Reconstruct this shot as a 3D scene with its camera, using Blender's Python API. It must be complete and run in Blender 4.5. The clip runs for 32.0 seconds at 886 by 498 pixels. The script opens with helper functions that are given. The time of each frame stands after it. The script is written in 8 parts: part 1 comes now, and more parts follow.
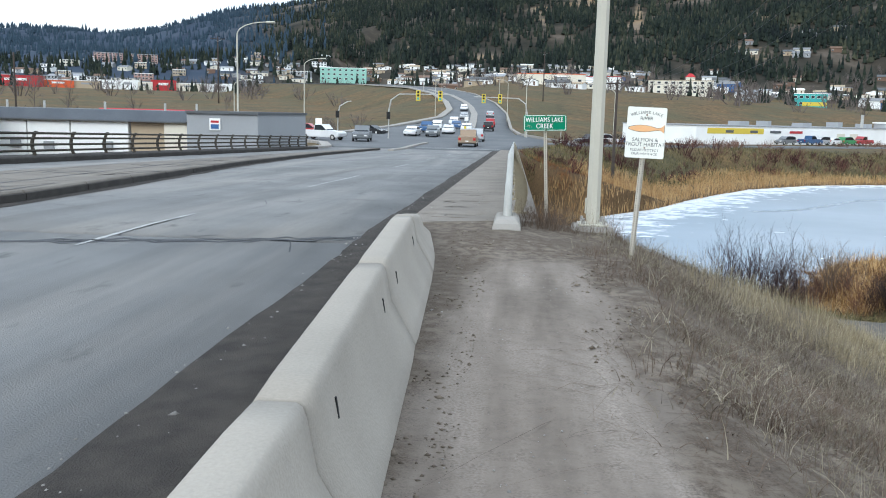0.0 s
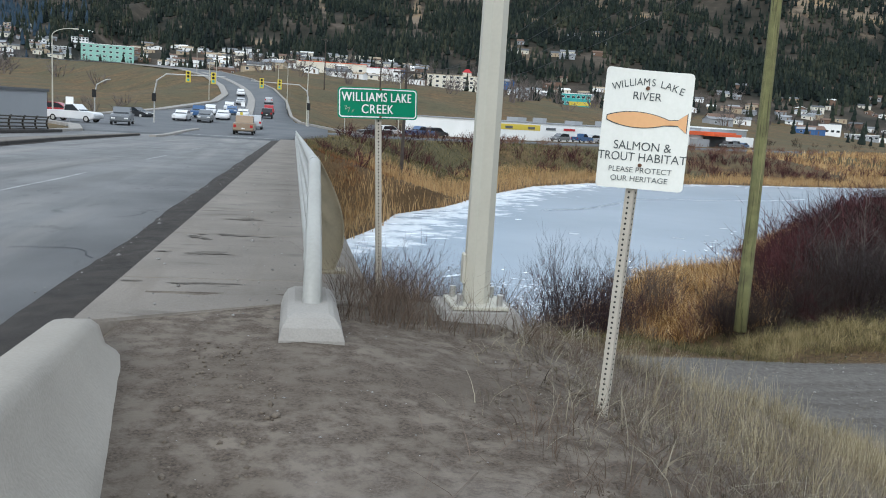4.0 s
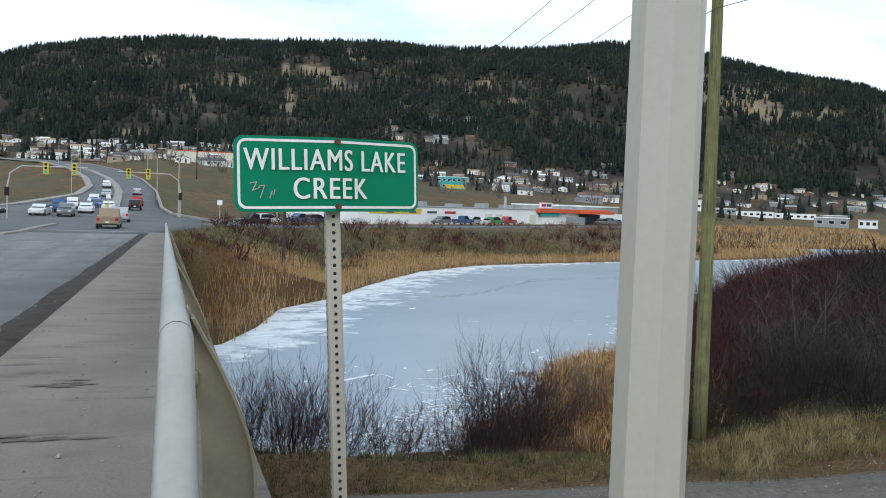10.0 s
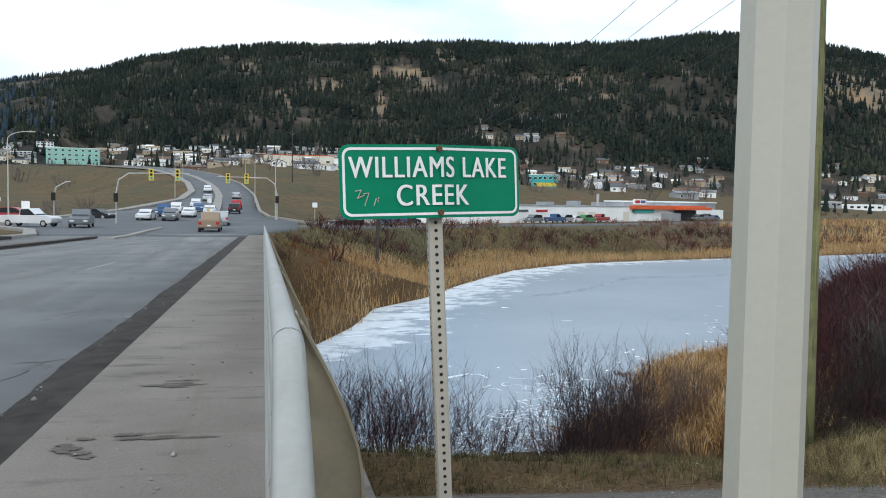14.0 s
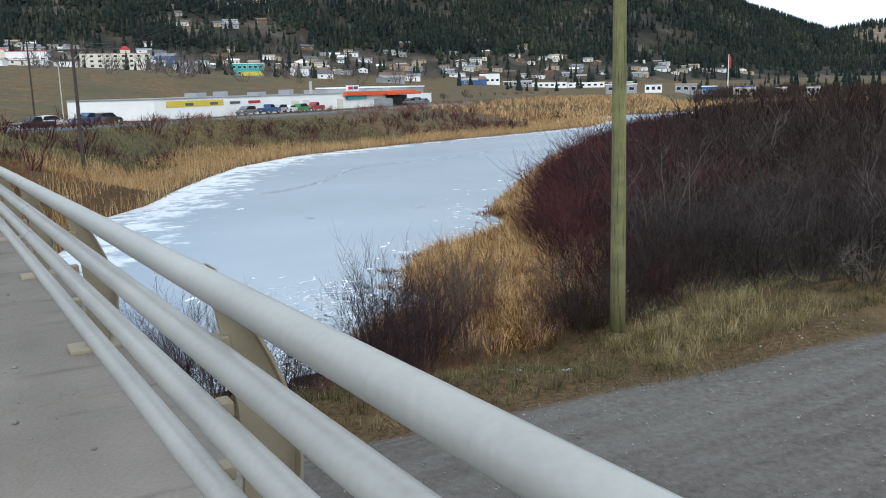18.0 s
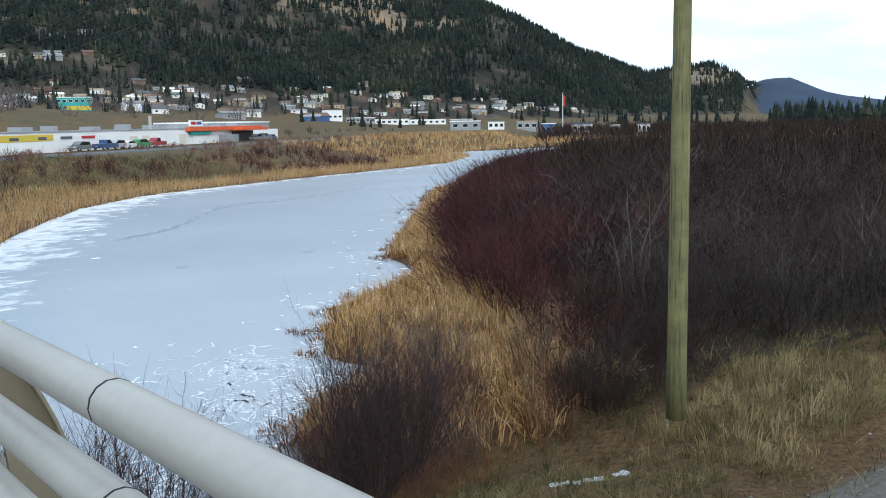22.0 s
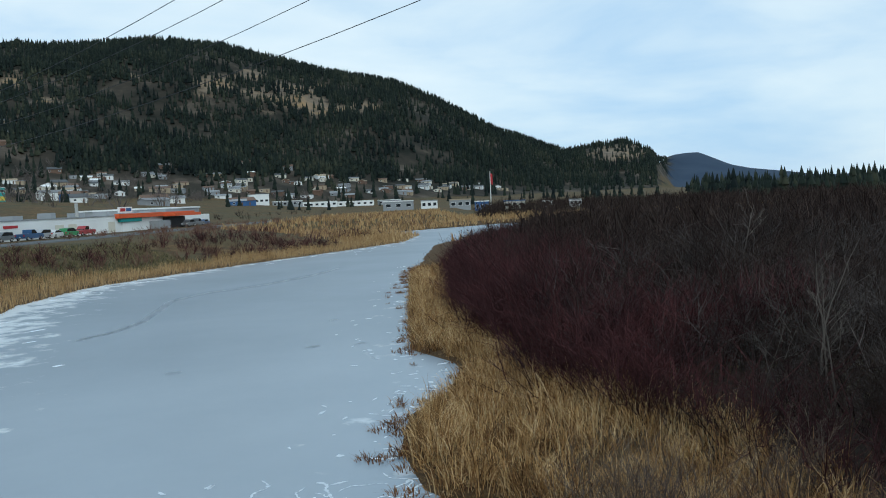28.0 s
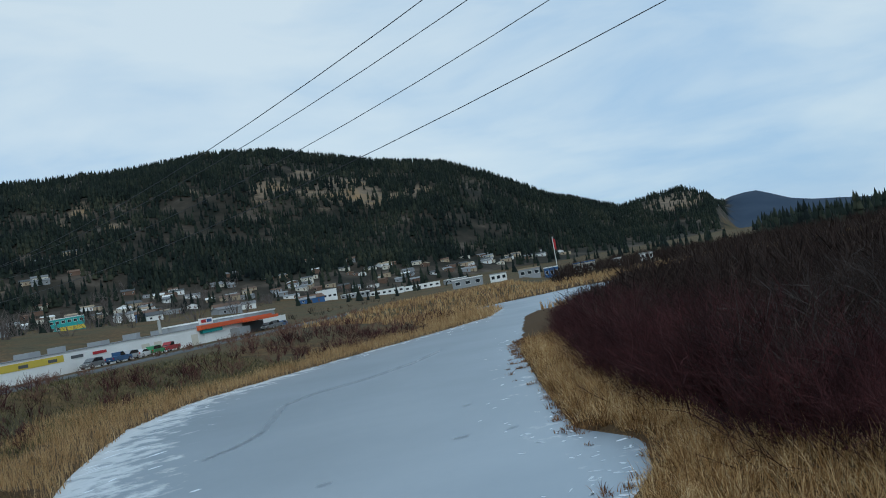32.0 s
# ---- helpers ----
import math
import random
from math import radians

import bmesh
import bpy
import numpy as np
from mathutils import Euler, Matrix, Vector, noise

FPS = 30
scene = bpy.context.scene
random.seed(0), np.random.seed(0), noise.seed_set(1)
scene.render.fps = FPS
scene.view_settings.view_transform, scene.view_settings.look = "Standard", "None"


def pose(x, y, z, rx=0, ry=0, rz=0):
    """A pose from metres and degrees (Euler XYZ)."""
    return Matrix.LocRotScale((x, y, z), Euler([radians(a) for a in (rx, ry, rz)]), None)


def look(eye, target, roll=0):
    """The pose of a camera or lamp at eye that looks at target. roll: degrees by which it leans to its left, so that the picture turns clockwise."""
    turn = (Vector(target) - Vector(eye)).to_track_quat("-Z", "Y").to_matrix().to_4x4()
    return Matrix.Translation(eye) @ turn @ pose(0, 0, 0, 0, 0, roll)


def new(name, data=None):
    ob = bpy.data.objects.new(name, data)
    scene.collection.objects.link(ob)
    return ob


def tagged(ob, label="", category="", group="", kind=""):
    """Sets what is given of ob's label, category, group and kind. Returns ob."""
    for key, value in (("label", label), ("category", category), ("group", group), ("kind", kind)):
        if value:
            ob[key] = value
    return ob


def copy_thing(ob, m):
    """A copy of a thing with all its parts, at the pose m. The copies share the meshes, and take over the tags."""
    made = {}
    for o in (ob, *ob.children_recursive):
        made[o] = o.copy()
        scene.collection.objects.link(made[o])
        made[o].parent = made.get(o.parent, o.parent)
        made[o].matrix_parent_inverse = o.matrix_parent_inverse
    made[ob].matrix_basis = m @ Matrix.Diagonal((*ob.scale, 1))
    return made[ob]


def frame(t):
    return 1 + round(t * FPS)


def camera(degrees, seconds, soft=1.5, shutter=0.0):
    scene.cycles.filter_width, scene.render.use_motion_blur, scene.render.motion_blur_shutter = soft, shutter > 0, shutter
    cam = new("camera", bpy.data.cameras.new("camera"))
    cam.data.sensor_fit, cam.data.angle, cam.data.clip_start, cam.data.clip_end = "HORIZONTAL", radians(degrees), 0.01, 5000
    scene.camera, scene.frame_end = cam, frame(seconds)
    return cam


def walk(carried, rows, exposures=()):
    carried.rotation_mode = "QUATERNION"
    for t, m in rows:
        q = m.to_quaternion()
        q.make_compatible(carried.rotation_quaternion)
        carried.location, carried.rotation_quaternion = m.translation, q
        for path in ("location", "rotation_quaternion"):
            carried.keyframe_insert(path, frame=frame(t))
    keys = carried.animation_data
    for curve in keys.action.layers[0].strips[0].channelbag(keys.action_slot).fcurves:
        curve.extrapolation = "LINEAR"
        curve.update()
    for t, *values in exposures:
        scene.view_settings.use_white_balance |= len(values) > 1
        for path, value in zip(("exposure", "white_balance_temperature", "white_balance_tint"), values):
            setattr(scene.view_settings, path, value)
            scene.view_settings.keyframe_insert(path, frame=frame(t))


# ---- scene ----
cam = camera(54.3, 32.0, 1.0)
EXPOSURES = [
    (0.0, 0.69, 5950, 6), (1.0, 0.69, 6000, 6), (1.6, -0.23, 6100, 6), (2.4, -0.38, 6200, 6), (3.0, 0.24, 6050, 7), (4.0, 0.39, 6050, 7), (6.5, 0.24, 5950, 6),
    (7.0, 0.09, 5900, 5), (7.6, -0.66, 5400, 0), (8.5, -0.86, 5200, -2), (9.0, -0.01, 5800, 4), (10.0, 0.14, 6000, 6), (13.0, 0.19, 6000, 6), (16.0, 0.29, 6250, 8), (17.0, 0.44, 6100, 7), (18.0, 0.44, 6000, 7), (20.0, 0.44, 5950, 7),
    (23.0, 0.39, 5850, 5), (24.0, 0.36, 5950, 4), (25.0, -0.14, 5730, 2), (28.0, -0.34, 5630, -2), (30.0, -0.44, 5580, -2), (31.0, -0.54, 5550, -2), (32.0, -0.64, 5480, -1),
]
PATH = [
    (0, (1.629, -2.796, 1.432), (1.473, -0.826, 1.124), 1.4),
    (0.5, (1.603, -2.059, 1.407), (1.284, -0.105, 1.122), 0.3),
    (1, (1.52, -1.291, 1.41), (1.031, 0.628, 1.135), 0.7),
    (1.5, (1.478, -0.582, 1.404), (0.841, 1.301, 1.181), -0.3),
    (2, (1.479, 0.167, 1.426), (0.818, 2.042, 1.207), -1.5),
    (2.5, (1.456, 0.763, 1.45), (1.003, 2.697, 1.222), -0.4),
    (3, (1.506, 1.55, 1.348), (1.349, 3.527, 1.084), 1.4),
    (3.5, (1.498, 2.3, 1.325), (1.671, 4.272, 1.039), 2.9),
    (4, (1.441, 3.036, 1.304), (1.79, 4.98, 0.995), 3.6),
    (4.5, (1.398, 3.772, 1.34), (1.803, 5.697, 0.982), 3.4),
    (6.5, (1.541, 6.303, 1.341), (2.155, 8.189, 1.081), 0.90),
    (7, (1.594, 6.628, 1.340), (2.260, 8.508, 1.194), 0.31),
    (7.5, (1.617, 6.731, 1.356), (2.358, 8.589, 1.369), -0.26),
    (8, (1.636, 6.743, 1.371), (2.439, 8.571, 1.482), 0.24),
    (8.5, (1.667, 6.754, 1.356), (2.480, 8.578, 1.454), 0.62),
    (9, (1.621, 6.782, 1.309), (2.377, 8.634, 1.320), 1.90),
    (9.5, (1.571, 6.815, 1.270), (2.264, 8.690, 1.211), 1.85),
    (10, (1.558, 6.810, 1.270), (2.170, 8.711, 1.166), 1.90),
    (10.5, (1.548, 6.802, 1.281), (2.076, 8.726, 1.152), 2.12),
    (11, (1.541, 6.806, 1.283), (2.010, 8.746, 1.153), 1.82),
    (11.5, (1.533, 6.791, 1.286), (1.977, 8.737, 1.173), 1.78),
    (12, (1.534, 6.792, 1.285), (1.965, 8.743, 1.178), 1.50),
    (12.5, (1.540, 6.788, 1.289), (1.970, 8.738, 1.184), 1.58),
    (13, (1.544, 6.793, 1.286), (1.977, 8.743, 1.182), 1.55),
    (13.5, (1.542, 6.782, 1.289), (1.970, 8.733, 1.191), 1.47),
    (15.5, (1.203, 7.459, 1.229), (1.550, 9.403, 0.912), -1.45),
    (16, (1.056, 7.957, 1.171), (1.534, 9.851, 0.739), -2.32),
    (16.5, (1.063, 8.537, 1.206), (1.731, 10.357, 0.717), -3.17),
    (17, (1.044, 9.001, 1.278), (1.880, 10.766, 0.846), -2.80),
    (17.5, (1.037, 9.609, 1.284), (1.982, 11.331, 0.906), -1.65),
    (18, (1.004, 10.042, 1.313), (2.006, 11.734, 0.946), -1.44),
    (18.5, (0.972, 10.759, 1.332), (2.033, 12.418, 0.987), -0.94),
    (19, (1.075, 11.489, 1.309), (2.199, 13.109, 0.974), -0.23),
    (19.5, (1.041, 12.187, 1.294), (2.214, 13.776, 0.973), -0.09),
    (20, (1.055, 12.853, 1.262), (2.266, 14.415, 0.952), -0.44),
    (20.5, (0.948, 13.470, 1.257), (2.192, 15.007, 0.960), -0.37),
    (21, (1.033, 14.224, 1.219), (2.300, 15.743, 0.921), -0.82),
    (21.5, (1.070, 14.814, 1.172), (2.360, 16.313, 0.873), -1.01),
    (22, (1.100, 15.429, 1.152), (2.405, 16.916, 0.859), -1.13),
    (22.5, (1.142, 16.109, 1.176), (2.462, 17.585, 0.897), -1.04),
    (23, (1.247, 16.874, 1.121), (2.582, 18.342, 0.865), -0.86),
    (23.5, (1.226, 17.414, 1.072), (2.581, 18.867, 0.847), -0.62),
    (24, (1.322, 18.073, 1.039), (2.702, 19.506, 0.837), -0.43),
    (24.5, (1.274, 18.660, 1.063), (2.677, 20.072, 0.875), -0.45),
    (25, (1.312, 19.355, 1.021), (2.731, 20.753, 0.838), -1.05),
    (25.5, (1.300, 19.913, 0.988), (2.721, 21.307, 0.796), -2.62),
    (27.5, (1.449, 22.523, 0.866), (2.881, 23.912, 0.724), -3.78),
    (28, (1.601, 23.294, 0.832), (3.049, 24.669, 0.717), -2.70),
    (28.5, (1.472, 23.799, 0.838), (2.924, 25.171, 0.743), -1.66),
    (29, (1.415, 24.411, 0.864), (2.852, 25.800, 0.782), -1.26),
    (29.5, (1.310, 24.911, 0.862), (2.723, 26.325, 0.796), -1.80),
    (30, (1.422, 25.546, 0.870), (2.813, 26.982, 0.815), -2.73),
    (30.5, (1.391, 26.073, 0.843), (2.758, 27.532, 0.804), -3.75),
    (31, (1.392, 26.760, 0.859), (2.740, 28.236, 0.825), -5.21),
    (31.5, (1.373, 27.283, 0.827), (2.700, 28.779, 0.820), -7.91),
    (32, (1.511, 27.893, 0.880), (2.873, 29.356, 0.956), -10.17),
]
walk(cam, [(t, look(eye, target, roll)) for t, eye, target, roll in PATH], EXPOSURES)

# ---- light ----
world = bpy.data.worlds.new("sky")
scene.world = world
world.use_nodes = True
wn, wl = world.node_tree.nodes, world.node_tree.links
wn.clear()
w_out = wn.new("ShaderNodeOutputWorld")
w_bg = wn.new("ShaderNodeBackground")
w_sky = wn.new("ShaderNodeTexSky")
w_sky.sky_type = 'NISHITA'
w_sky.sun_disc = False
w_sky.sun_elevation = radians(28)
w_sky.sun_rotation = radians(205)
w_co = wn.new("ShaderNodeTexCoord")
w_map = wn.new("ShaderNodeMapping")
w_map.inputs["Scale"].default_value = (1.0, 1.0, 3.2)
w_n1 = wn.new("ShaderNodeTexNoise")
w_n1.inputs["Scale"].default_value = 3.0
w_n1.inputs["Detail"].default_value = 7
w_n1.inputs["Roughness"].default_value = 0.5
w_n1.inputs["Distortion"].default_value = 0.35
w_ramp = wn.new("ShaderNodeValToRGB")
w_ramp.color_ramp.elements[0].position, w_ramp.color_ramp.elements[0].color = 0.34, (0.60, 0.74, 0.92, 1)
w_ramp.color_ramp.elements[1].position, w_ramp.color_ramp.elements[1].color = 0.62, (1.0, 1.0, 1.0, 1)
e = w_ramp.color_ramp.elements.new(0.5)
e.color = (0.86, 0.91, 0.97, 1)
w_mul = wn.new("ShaderNodeMix")
w_mul.data_type = 'RGBA'
w_mul.inputs["Factor"].default_value = 0.9
w_gain = wn.new("ShaderNodeVectorMath")
w_gain.operation = 'SCALE'
w_gain.inputs["Scale"].default_value = 9.0
wl.new(w_co.outputs["Generated"], w_map.inputs["Vector"])
wl.new(w_map.outputs["Vector"], w_n1.inputs["Vector"])
wl.new(w_n1.outputs["Fac"], w_ramp.inputs["Fac"])
wl.new(w_ramp.outputs["Color"], w_gain.inputs[0])
wl.new(w_sky.outputs["Color"], w_mul.inputs["A"])
wl.new(w_gain.outputs["Vector"], w_mul.inputs["B"])
wl.new(w_mul.outputs["Result"], w_bg.inputs["Color"])
wl.new(w_bg.outputs["Background"], w_out.inputs["Surface"])
w_bg.inputs["Strength"].default_value = 0.13
sun = new("sun", bpy.data.lights.new("sun", 'SUN'))
sun.data.energy, sun.data.angle, sun.data.color = 1.1, radians(24), (1.0, 0.96, 0.9)
sun.matrix_world = look((0, 0, 0), (0.38, 0.80, -0.47))

# ---- materials ----
def mat(name, col, col2=None, rough=0.85, scale=4.0, fine=60.0, bump=0.15, metal=0.0, per=0.0, spec=0.3, dist=0.02, detail=6):
    """Two scales of noise between two colours, with fine relief; per: shift by each object's own random value."""
    m = bpy.data.materials.new(name)
    m.use_nodes = True
    n, l = m.node_tree.nodes, m.node_tree.links
    p = n["Principled BSDF"]
    p.inputs["Roughness"].default_value, p.inputs["Metallic"].default_value = rough, metal
    p.inputs["Specular IOR Level"].default_value = spec
    col2 = col2 or tuple(c * 0.7 for c in col)
    geo = n.new("ShaderNodeNewGeometry")
    a, b = n.new("ShaderNodeTexNoise"), n.new("ShaderNodeTexNoise")
    a.inputs["Scale"].default_value, b.inputs["Scale"].default_value = scale, fine
    a.inputs["Detail"].default_value = detail
    b.inputs["Detail"].default_value = 3
    add = n.new("ShaderNodeMath")
    add.operation = 'MULTIPLY_ADD'
    add.inputs[1].default_value = 0.45
    mix = n.new("ShaderNodeMix")
    mix.data_type = 'RGBA'
    mix.inputs["A"].default_value, mix.inputs["B"].default_value = (*col2, 1), (*col, 1)
    rmp = n.new("ShaderNodeMapRange")
    rmp.inputs["From Min"].default_value, rmp.inputs["From Max"].default_value = 0.45, 0.95
    l.new(geo.outputs["Position"], a.inputs["Vector"])
    l.new(geo.outputs["Position"], b.inputs["Vector"])
    l.new(b.outputs["Fac"], add.inputs[0])
    l.new(a.outputs["Fac"], add.inputs[2])
    l.new(add.outputs[0], rmp.inputs["Value"])
    l.new(rmp.outputs["Result"], mix.inputs["Factor"])
    out = mix.outputs["Result"]
    if per:
        hsv = n.new("ShaderNodeHueSaturation")
        info = n.new("ShaderNodeObjectInfo")
        isl = n.new("ShaderNodeMapRange")
        isl.inputs["To Min"].default_value, isl.inputs["To Max"].default_value = 1 - per, 1 + per
        l.new(info.outputs["Random"], isl.inputs["Value"])
        l.new(isl.outputs["Result"], hsv.inputs["Value"])
        l.new(out, hsv.inputs["Color"])
        out = hsv.outputs["Color"]
    l.new(out, p.inputs["Base Color"])
    if bump:
        bp = n.new("ShaderNodeBump")
        bp.inputs["Strength"].default_value, bp.inputs["Distance"].default_value = bump, dist
        l.new(b.outputs["Fac"], bp.inputs["Height"])
        l.new(bp.outputs["Normal"], p.inputs["Normal"])
    return m


def leafy(name, cols, rough=0.9, ns=0.25, nw=1.0, iw=0.55):
    """Plant matter: colour by each loose island's own random value."""
    m = bpy.data.materials.new(name)
    m.use_nodes = True
    n, l = m.node_tree.nodes, m.node_tree.links
    p = n["Principled BSDF"]
    p.inputs["Roughness"].default_value = rough
    p.inputs["Specular IOR Level"].default_value = 0.15
    g = n.new("ShaderNodeNewGeometry")
    r = n.new("ShaderNodeValToRGB")
    r.color_ramp.elements[0].color = (*cols[0], 1)
    r.color_ramp.elements[1].color = (*cols[-1], 1)
    for i, c in enumerate(cols[1:-1]):
        r.color_ramp.elements.new((i + 1) / (len(cols) - 1)).color = (*c, 1)
    nz = n.new("ShaderNodeTexNoise")
    nz.inputs["Scale"].default_value = ns
    nz.inputs["Detail"].default_value = 4
    ad = n.new("ShaderNodeMath")
    ad.operation = 'MULTIPLY_ADD'
    ad.inputs[1].default_value = iw
    sub = n.new("ShaderNodeMath")
    sub.operation = 'ADD'
    sub.inputs[1].default_value = 0.5 - 0.5 * iw - 0.5 * nw
    gain = n.new("ShaderNodeMath")
    gain.operation = 'MULTIPLY'
    gain.inputs[1].default_value = nw
    l.new(g.outputs["Position"], nz.inputs["Vector"])
    l.new(g.outputs["Random Per Island"], ad.inputs[0])
    l.new(nz.outputs["Fac"], gain.inputs[0])
    l.new(gain.outputs[0], ad.inputs[2])
    l.new(ad.outputs[0], sub.inputs[0])
    l.new(sub.outputs[0], r.inputs["Fac"])
    l.new(r.outputs["Color"], p.inputs["Base Color"])
    return m


M_CONC = mat("concrete", (0.33, 0.31, 0.28), (0.22, 0.205, 0.187), 0.9, 1.6, 90, 0.25)
M_BARRIER = mat("barrier_concrete", (0.35, 0.318, 0.275), (0.25, 0.228, 0.197), 0.88, 1.1, 70, 0.2, per=0.05)
M_WALK = mat("walk_concrete", (0.235, 0.208, 0.178), (0.145, 0.127, 0.108), 0.92, 0.9, 55, 0.3, per=0.04)


def streaks(m, col, sx, sy, lo, hi, sz=1.0):
    """Dirt streaks drawn out across the walk."""
    n, l = m.node_tree.nodes, m.node_tree.links
    p = n["Principled BSDF"]
    g = n.new("ShaderNodeNewGeometry")
    mp = n.new("ShaderNodeMapping")
    mp.inputs["Scale"].default_value = (sx, sy, sz)
    t = n.new("ShaderNodeTexNoise")
    t.inputs["Scale"].default_value, t.inputs["Detail"].default_value, t.inputs["Roughness"].default_value = 1.0, 5, 0.6
    r = n.new("ShaderNodeMapRange")
    r.inputs["From Min"].default_value, r.inputs["From Max"].default_value = lo, hi
    mx = n.new("ShaderNodeMix")
    mx.data_type = 'RGBA'
    mx.inputs["B"].default_value = (*col, 1)
    src = p.inputs["Base Color"].links[0].from_socket
    l.new(g.outputs["Position"], mp.inputs["Vector"])
    l.new(mp.outputs["Vector"], t.inputs["Vector"])
    l.new(t.outputs["Fac"], r.inputs["Value"])
    l.new(r.outputs["Result"], mx.inputs["Factor"])
    l.new(src, mx.inputs["A"])
    l.new(mx.outputs["Result"], p.inputs["Base Color"])


streaks(M_WALK, (0.115, 0.10, 0.085), 1.1, 3.2, 0.56, 0.70)
streaks(M_WALK, (0.17, 0.145, 0.12), 3.0, 0.35, 0.55, 0.75)
M_ASPH = mat("asphalt_worn", (0.205, 0.204, 0.20), (0.115, 0.116, 0.117), 0.82, 0.5, 90, 0.6, spec=0.35)
M_ASPH2 = mat("asphalt_dark", (0.13, 0.135, 0.14), (0.085, 0.09, 0.095), 0.85, 0.2, 60, 0.3)
streaks(M_ASPH, (0.118, 0.116, 0.112), 1.3, 0.07, 0.50, 0.74)
streaks(M_ASPH, (0.25, 0.238, 0.222), 0.7, 0.05, 0.50, 0.74)
streaks(M_ASPH, (0.09, 0.09, 0.088), 2.6, 0.9, 0.62, 0.74)
M_MEDIAN = mat("median_concrete", (0.20, 0.178, 0.152), (0.125, 0.111, 0.096), 0.92, 0.7, 50, 0.3)
M_KERBDK = mat("sooty_kerb", (0.055, 0.050, 0.045), (0.03, 0.027, 0.025), 0.95, 3, 60, 0.5)
M_TAR = mat("tar", (0.035, 0.035, 0.042), (0.02, 0.02, 0.02), 0.6, 5, 60, 0.2)
M_GRIT = mat("grit", (0.065, 0.056, 0.048), (0.022, 0.019, 0.017), 0.95, 4, 110, 1.0)
M_PAINT = mat("road_paint", (0.42, 0.42, 0.41), (0.20, 0.20, 0.20), 0.8, 2, 40, 0.1)
M_RAIL = mat("rail_paint", (0.36, 0.355, 0.325), (0.28, 0.275, 0.25), 0.42, 2.2, 40, 0.04, spec=0.5)
M_RAILTAN = mat("post_tan", (0.30, 0.255, 0.175), (0.22, 0.19, 0.13), 0.6, 2.0, 40, 0.08)
M_GALV = mat("lamp_pole_paint", (0.47, 0.445, 0.37), (0.41, 0.39, 0.325), 0.5, 1.5, 50, 0.04, metal=0.0, spec=0.5)
M_STEEL = mat("galvanised", (0.50, 0.49, 0.46), (0.38, 0.37, 0.35), 0.45, 6, 90, 0.06, metal=0.6)
M_POSTTAN = mat("perforated_tan", (0.46, 0.42, 0.35), (0.38, 0.345, 0.29), 0.55, 5, 80, 0.05, metal=0.15)
M_DARK = mat("dark", (0.012, 0.012, 0.012), (0.02, 0.02, 0.02), 0.8, 5, 50, 0.0)
M_RUST = mat("rust", (0.16, 0.075, 0.04), (0.09, 0.045, 0.03), 0.9, 30, 120, 0.3)
M_GREEN = mat("sign_green", (0.0, 0.20, 0.10), (0.0, 0.165, 0.08), 0.45, 3, 40, 0.02, spec=0.25)
M_WHITE = mat("sign_white", (0.80, 0.80, 0.78), (0.70, 0.70, 0.68), 0.4, 4, 60, 0.02, spec=0.5)
M_CREAM = mat("sign_cream", (0.78, 0.78, 0.72), (0.68, 0.68, 0.62), 0.45, 3, 60, 0.02)
M_SALMON = mat("sign_orange", (0.74, 0.42, 0.20), (0.66, 0.36, 0.17), 0.45, 3, 60, 0.0)
M_INK = mat("sign_ink", (0.05, 0.06, 0.06), (0.10, 0.11, 0.11), 0.5, 40, 120, 0.0)
M_POLE = mat("treated_timber", (0.20, 0.20, 0.085), (0.105, 0.10, 0.05), 0.9, 3, 45, 0.5, dist=0.03)
streaks(M_POLE, (0.055, 0.05, 0.028), 22, 22, 0.54, 0.66, 1.1)
streaks(M_POLE, (0.30, 0.27, 0.13), 30, 30, 0.58, 0.72, 0.6)
M_POLED = mat("dark_timber", (0.07, 0.055, 0.045), (0.04, 0.032, 0.028), 0.9, 3, 40, 0.3)
M_WIRE = mat("wire", (0.04, 0.04, 0.045), (0.03, 0.03, 0.03), 0.6, 5, 5, 0)
M_REED = leafy("reed", [(0.06, 0.028, 0.011), (0.26, 0.138, 0.051), (0.50, 0.312, 0.13), (0.73, 0.54, 0.30)], ns=1.3, nw=1.5, iw=0.85)
M_REEDFAR = leafy("reed_far", [(0.13, 0.07, 0.03), (0.30, 0.18, 0.078), (0.46, 0.31, 0.15), (0.60, 0.45, 0.25)], ns=0.7, nw=1.5, iw=0.35)
M_RUSTY = leafy("rusty_twigs", [(0.055, 0.029, 0.021), (0.145, 0.078, 0.056), (0.25, 0.15, 0.11)], ns=0.8, nw=1.2, iw=0.6)
M_GREYB = leafy("grey_brush", [(0.018, 0.0145, 0.013), (0.052, 0.043, 0.039), (0.12, 0.10, 0.09)], ns=0.5, nw=1.4, iw=0.7)
M_PLUME = leafy("reed_plume", [(0.26, 0.18, 0.09), (0.46, 0.34, 0.18), (0.68, 0.55, 0.35)], ns=1.1, nw=1.7, iw=0.5)
M_REEDD = leafy("reed_rust", [(0.07, 0.035, 0.02), (0.17, 0.08, 0.036), (0.33, 0.19, 0.08)], ns=1.1, nw=1.7, iw=0.5)
M_GRASS = leafy("dry_grass", [(0.045, 0.036, 0.027), (0.125, 0.104, 0.076), (0.235, 0.204, 0.148), (0.40, 0.36, 0.275)], ns=1.6, nw=1.7, iw=0.6)
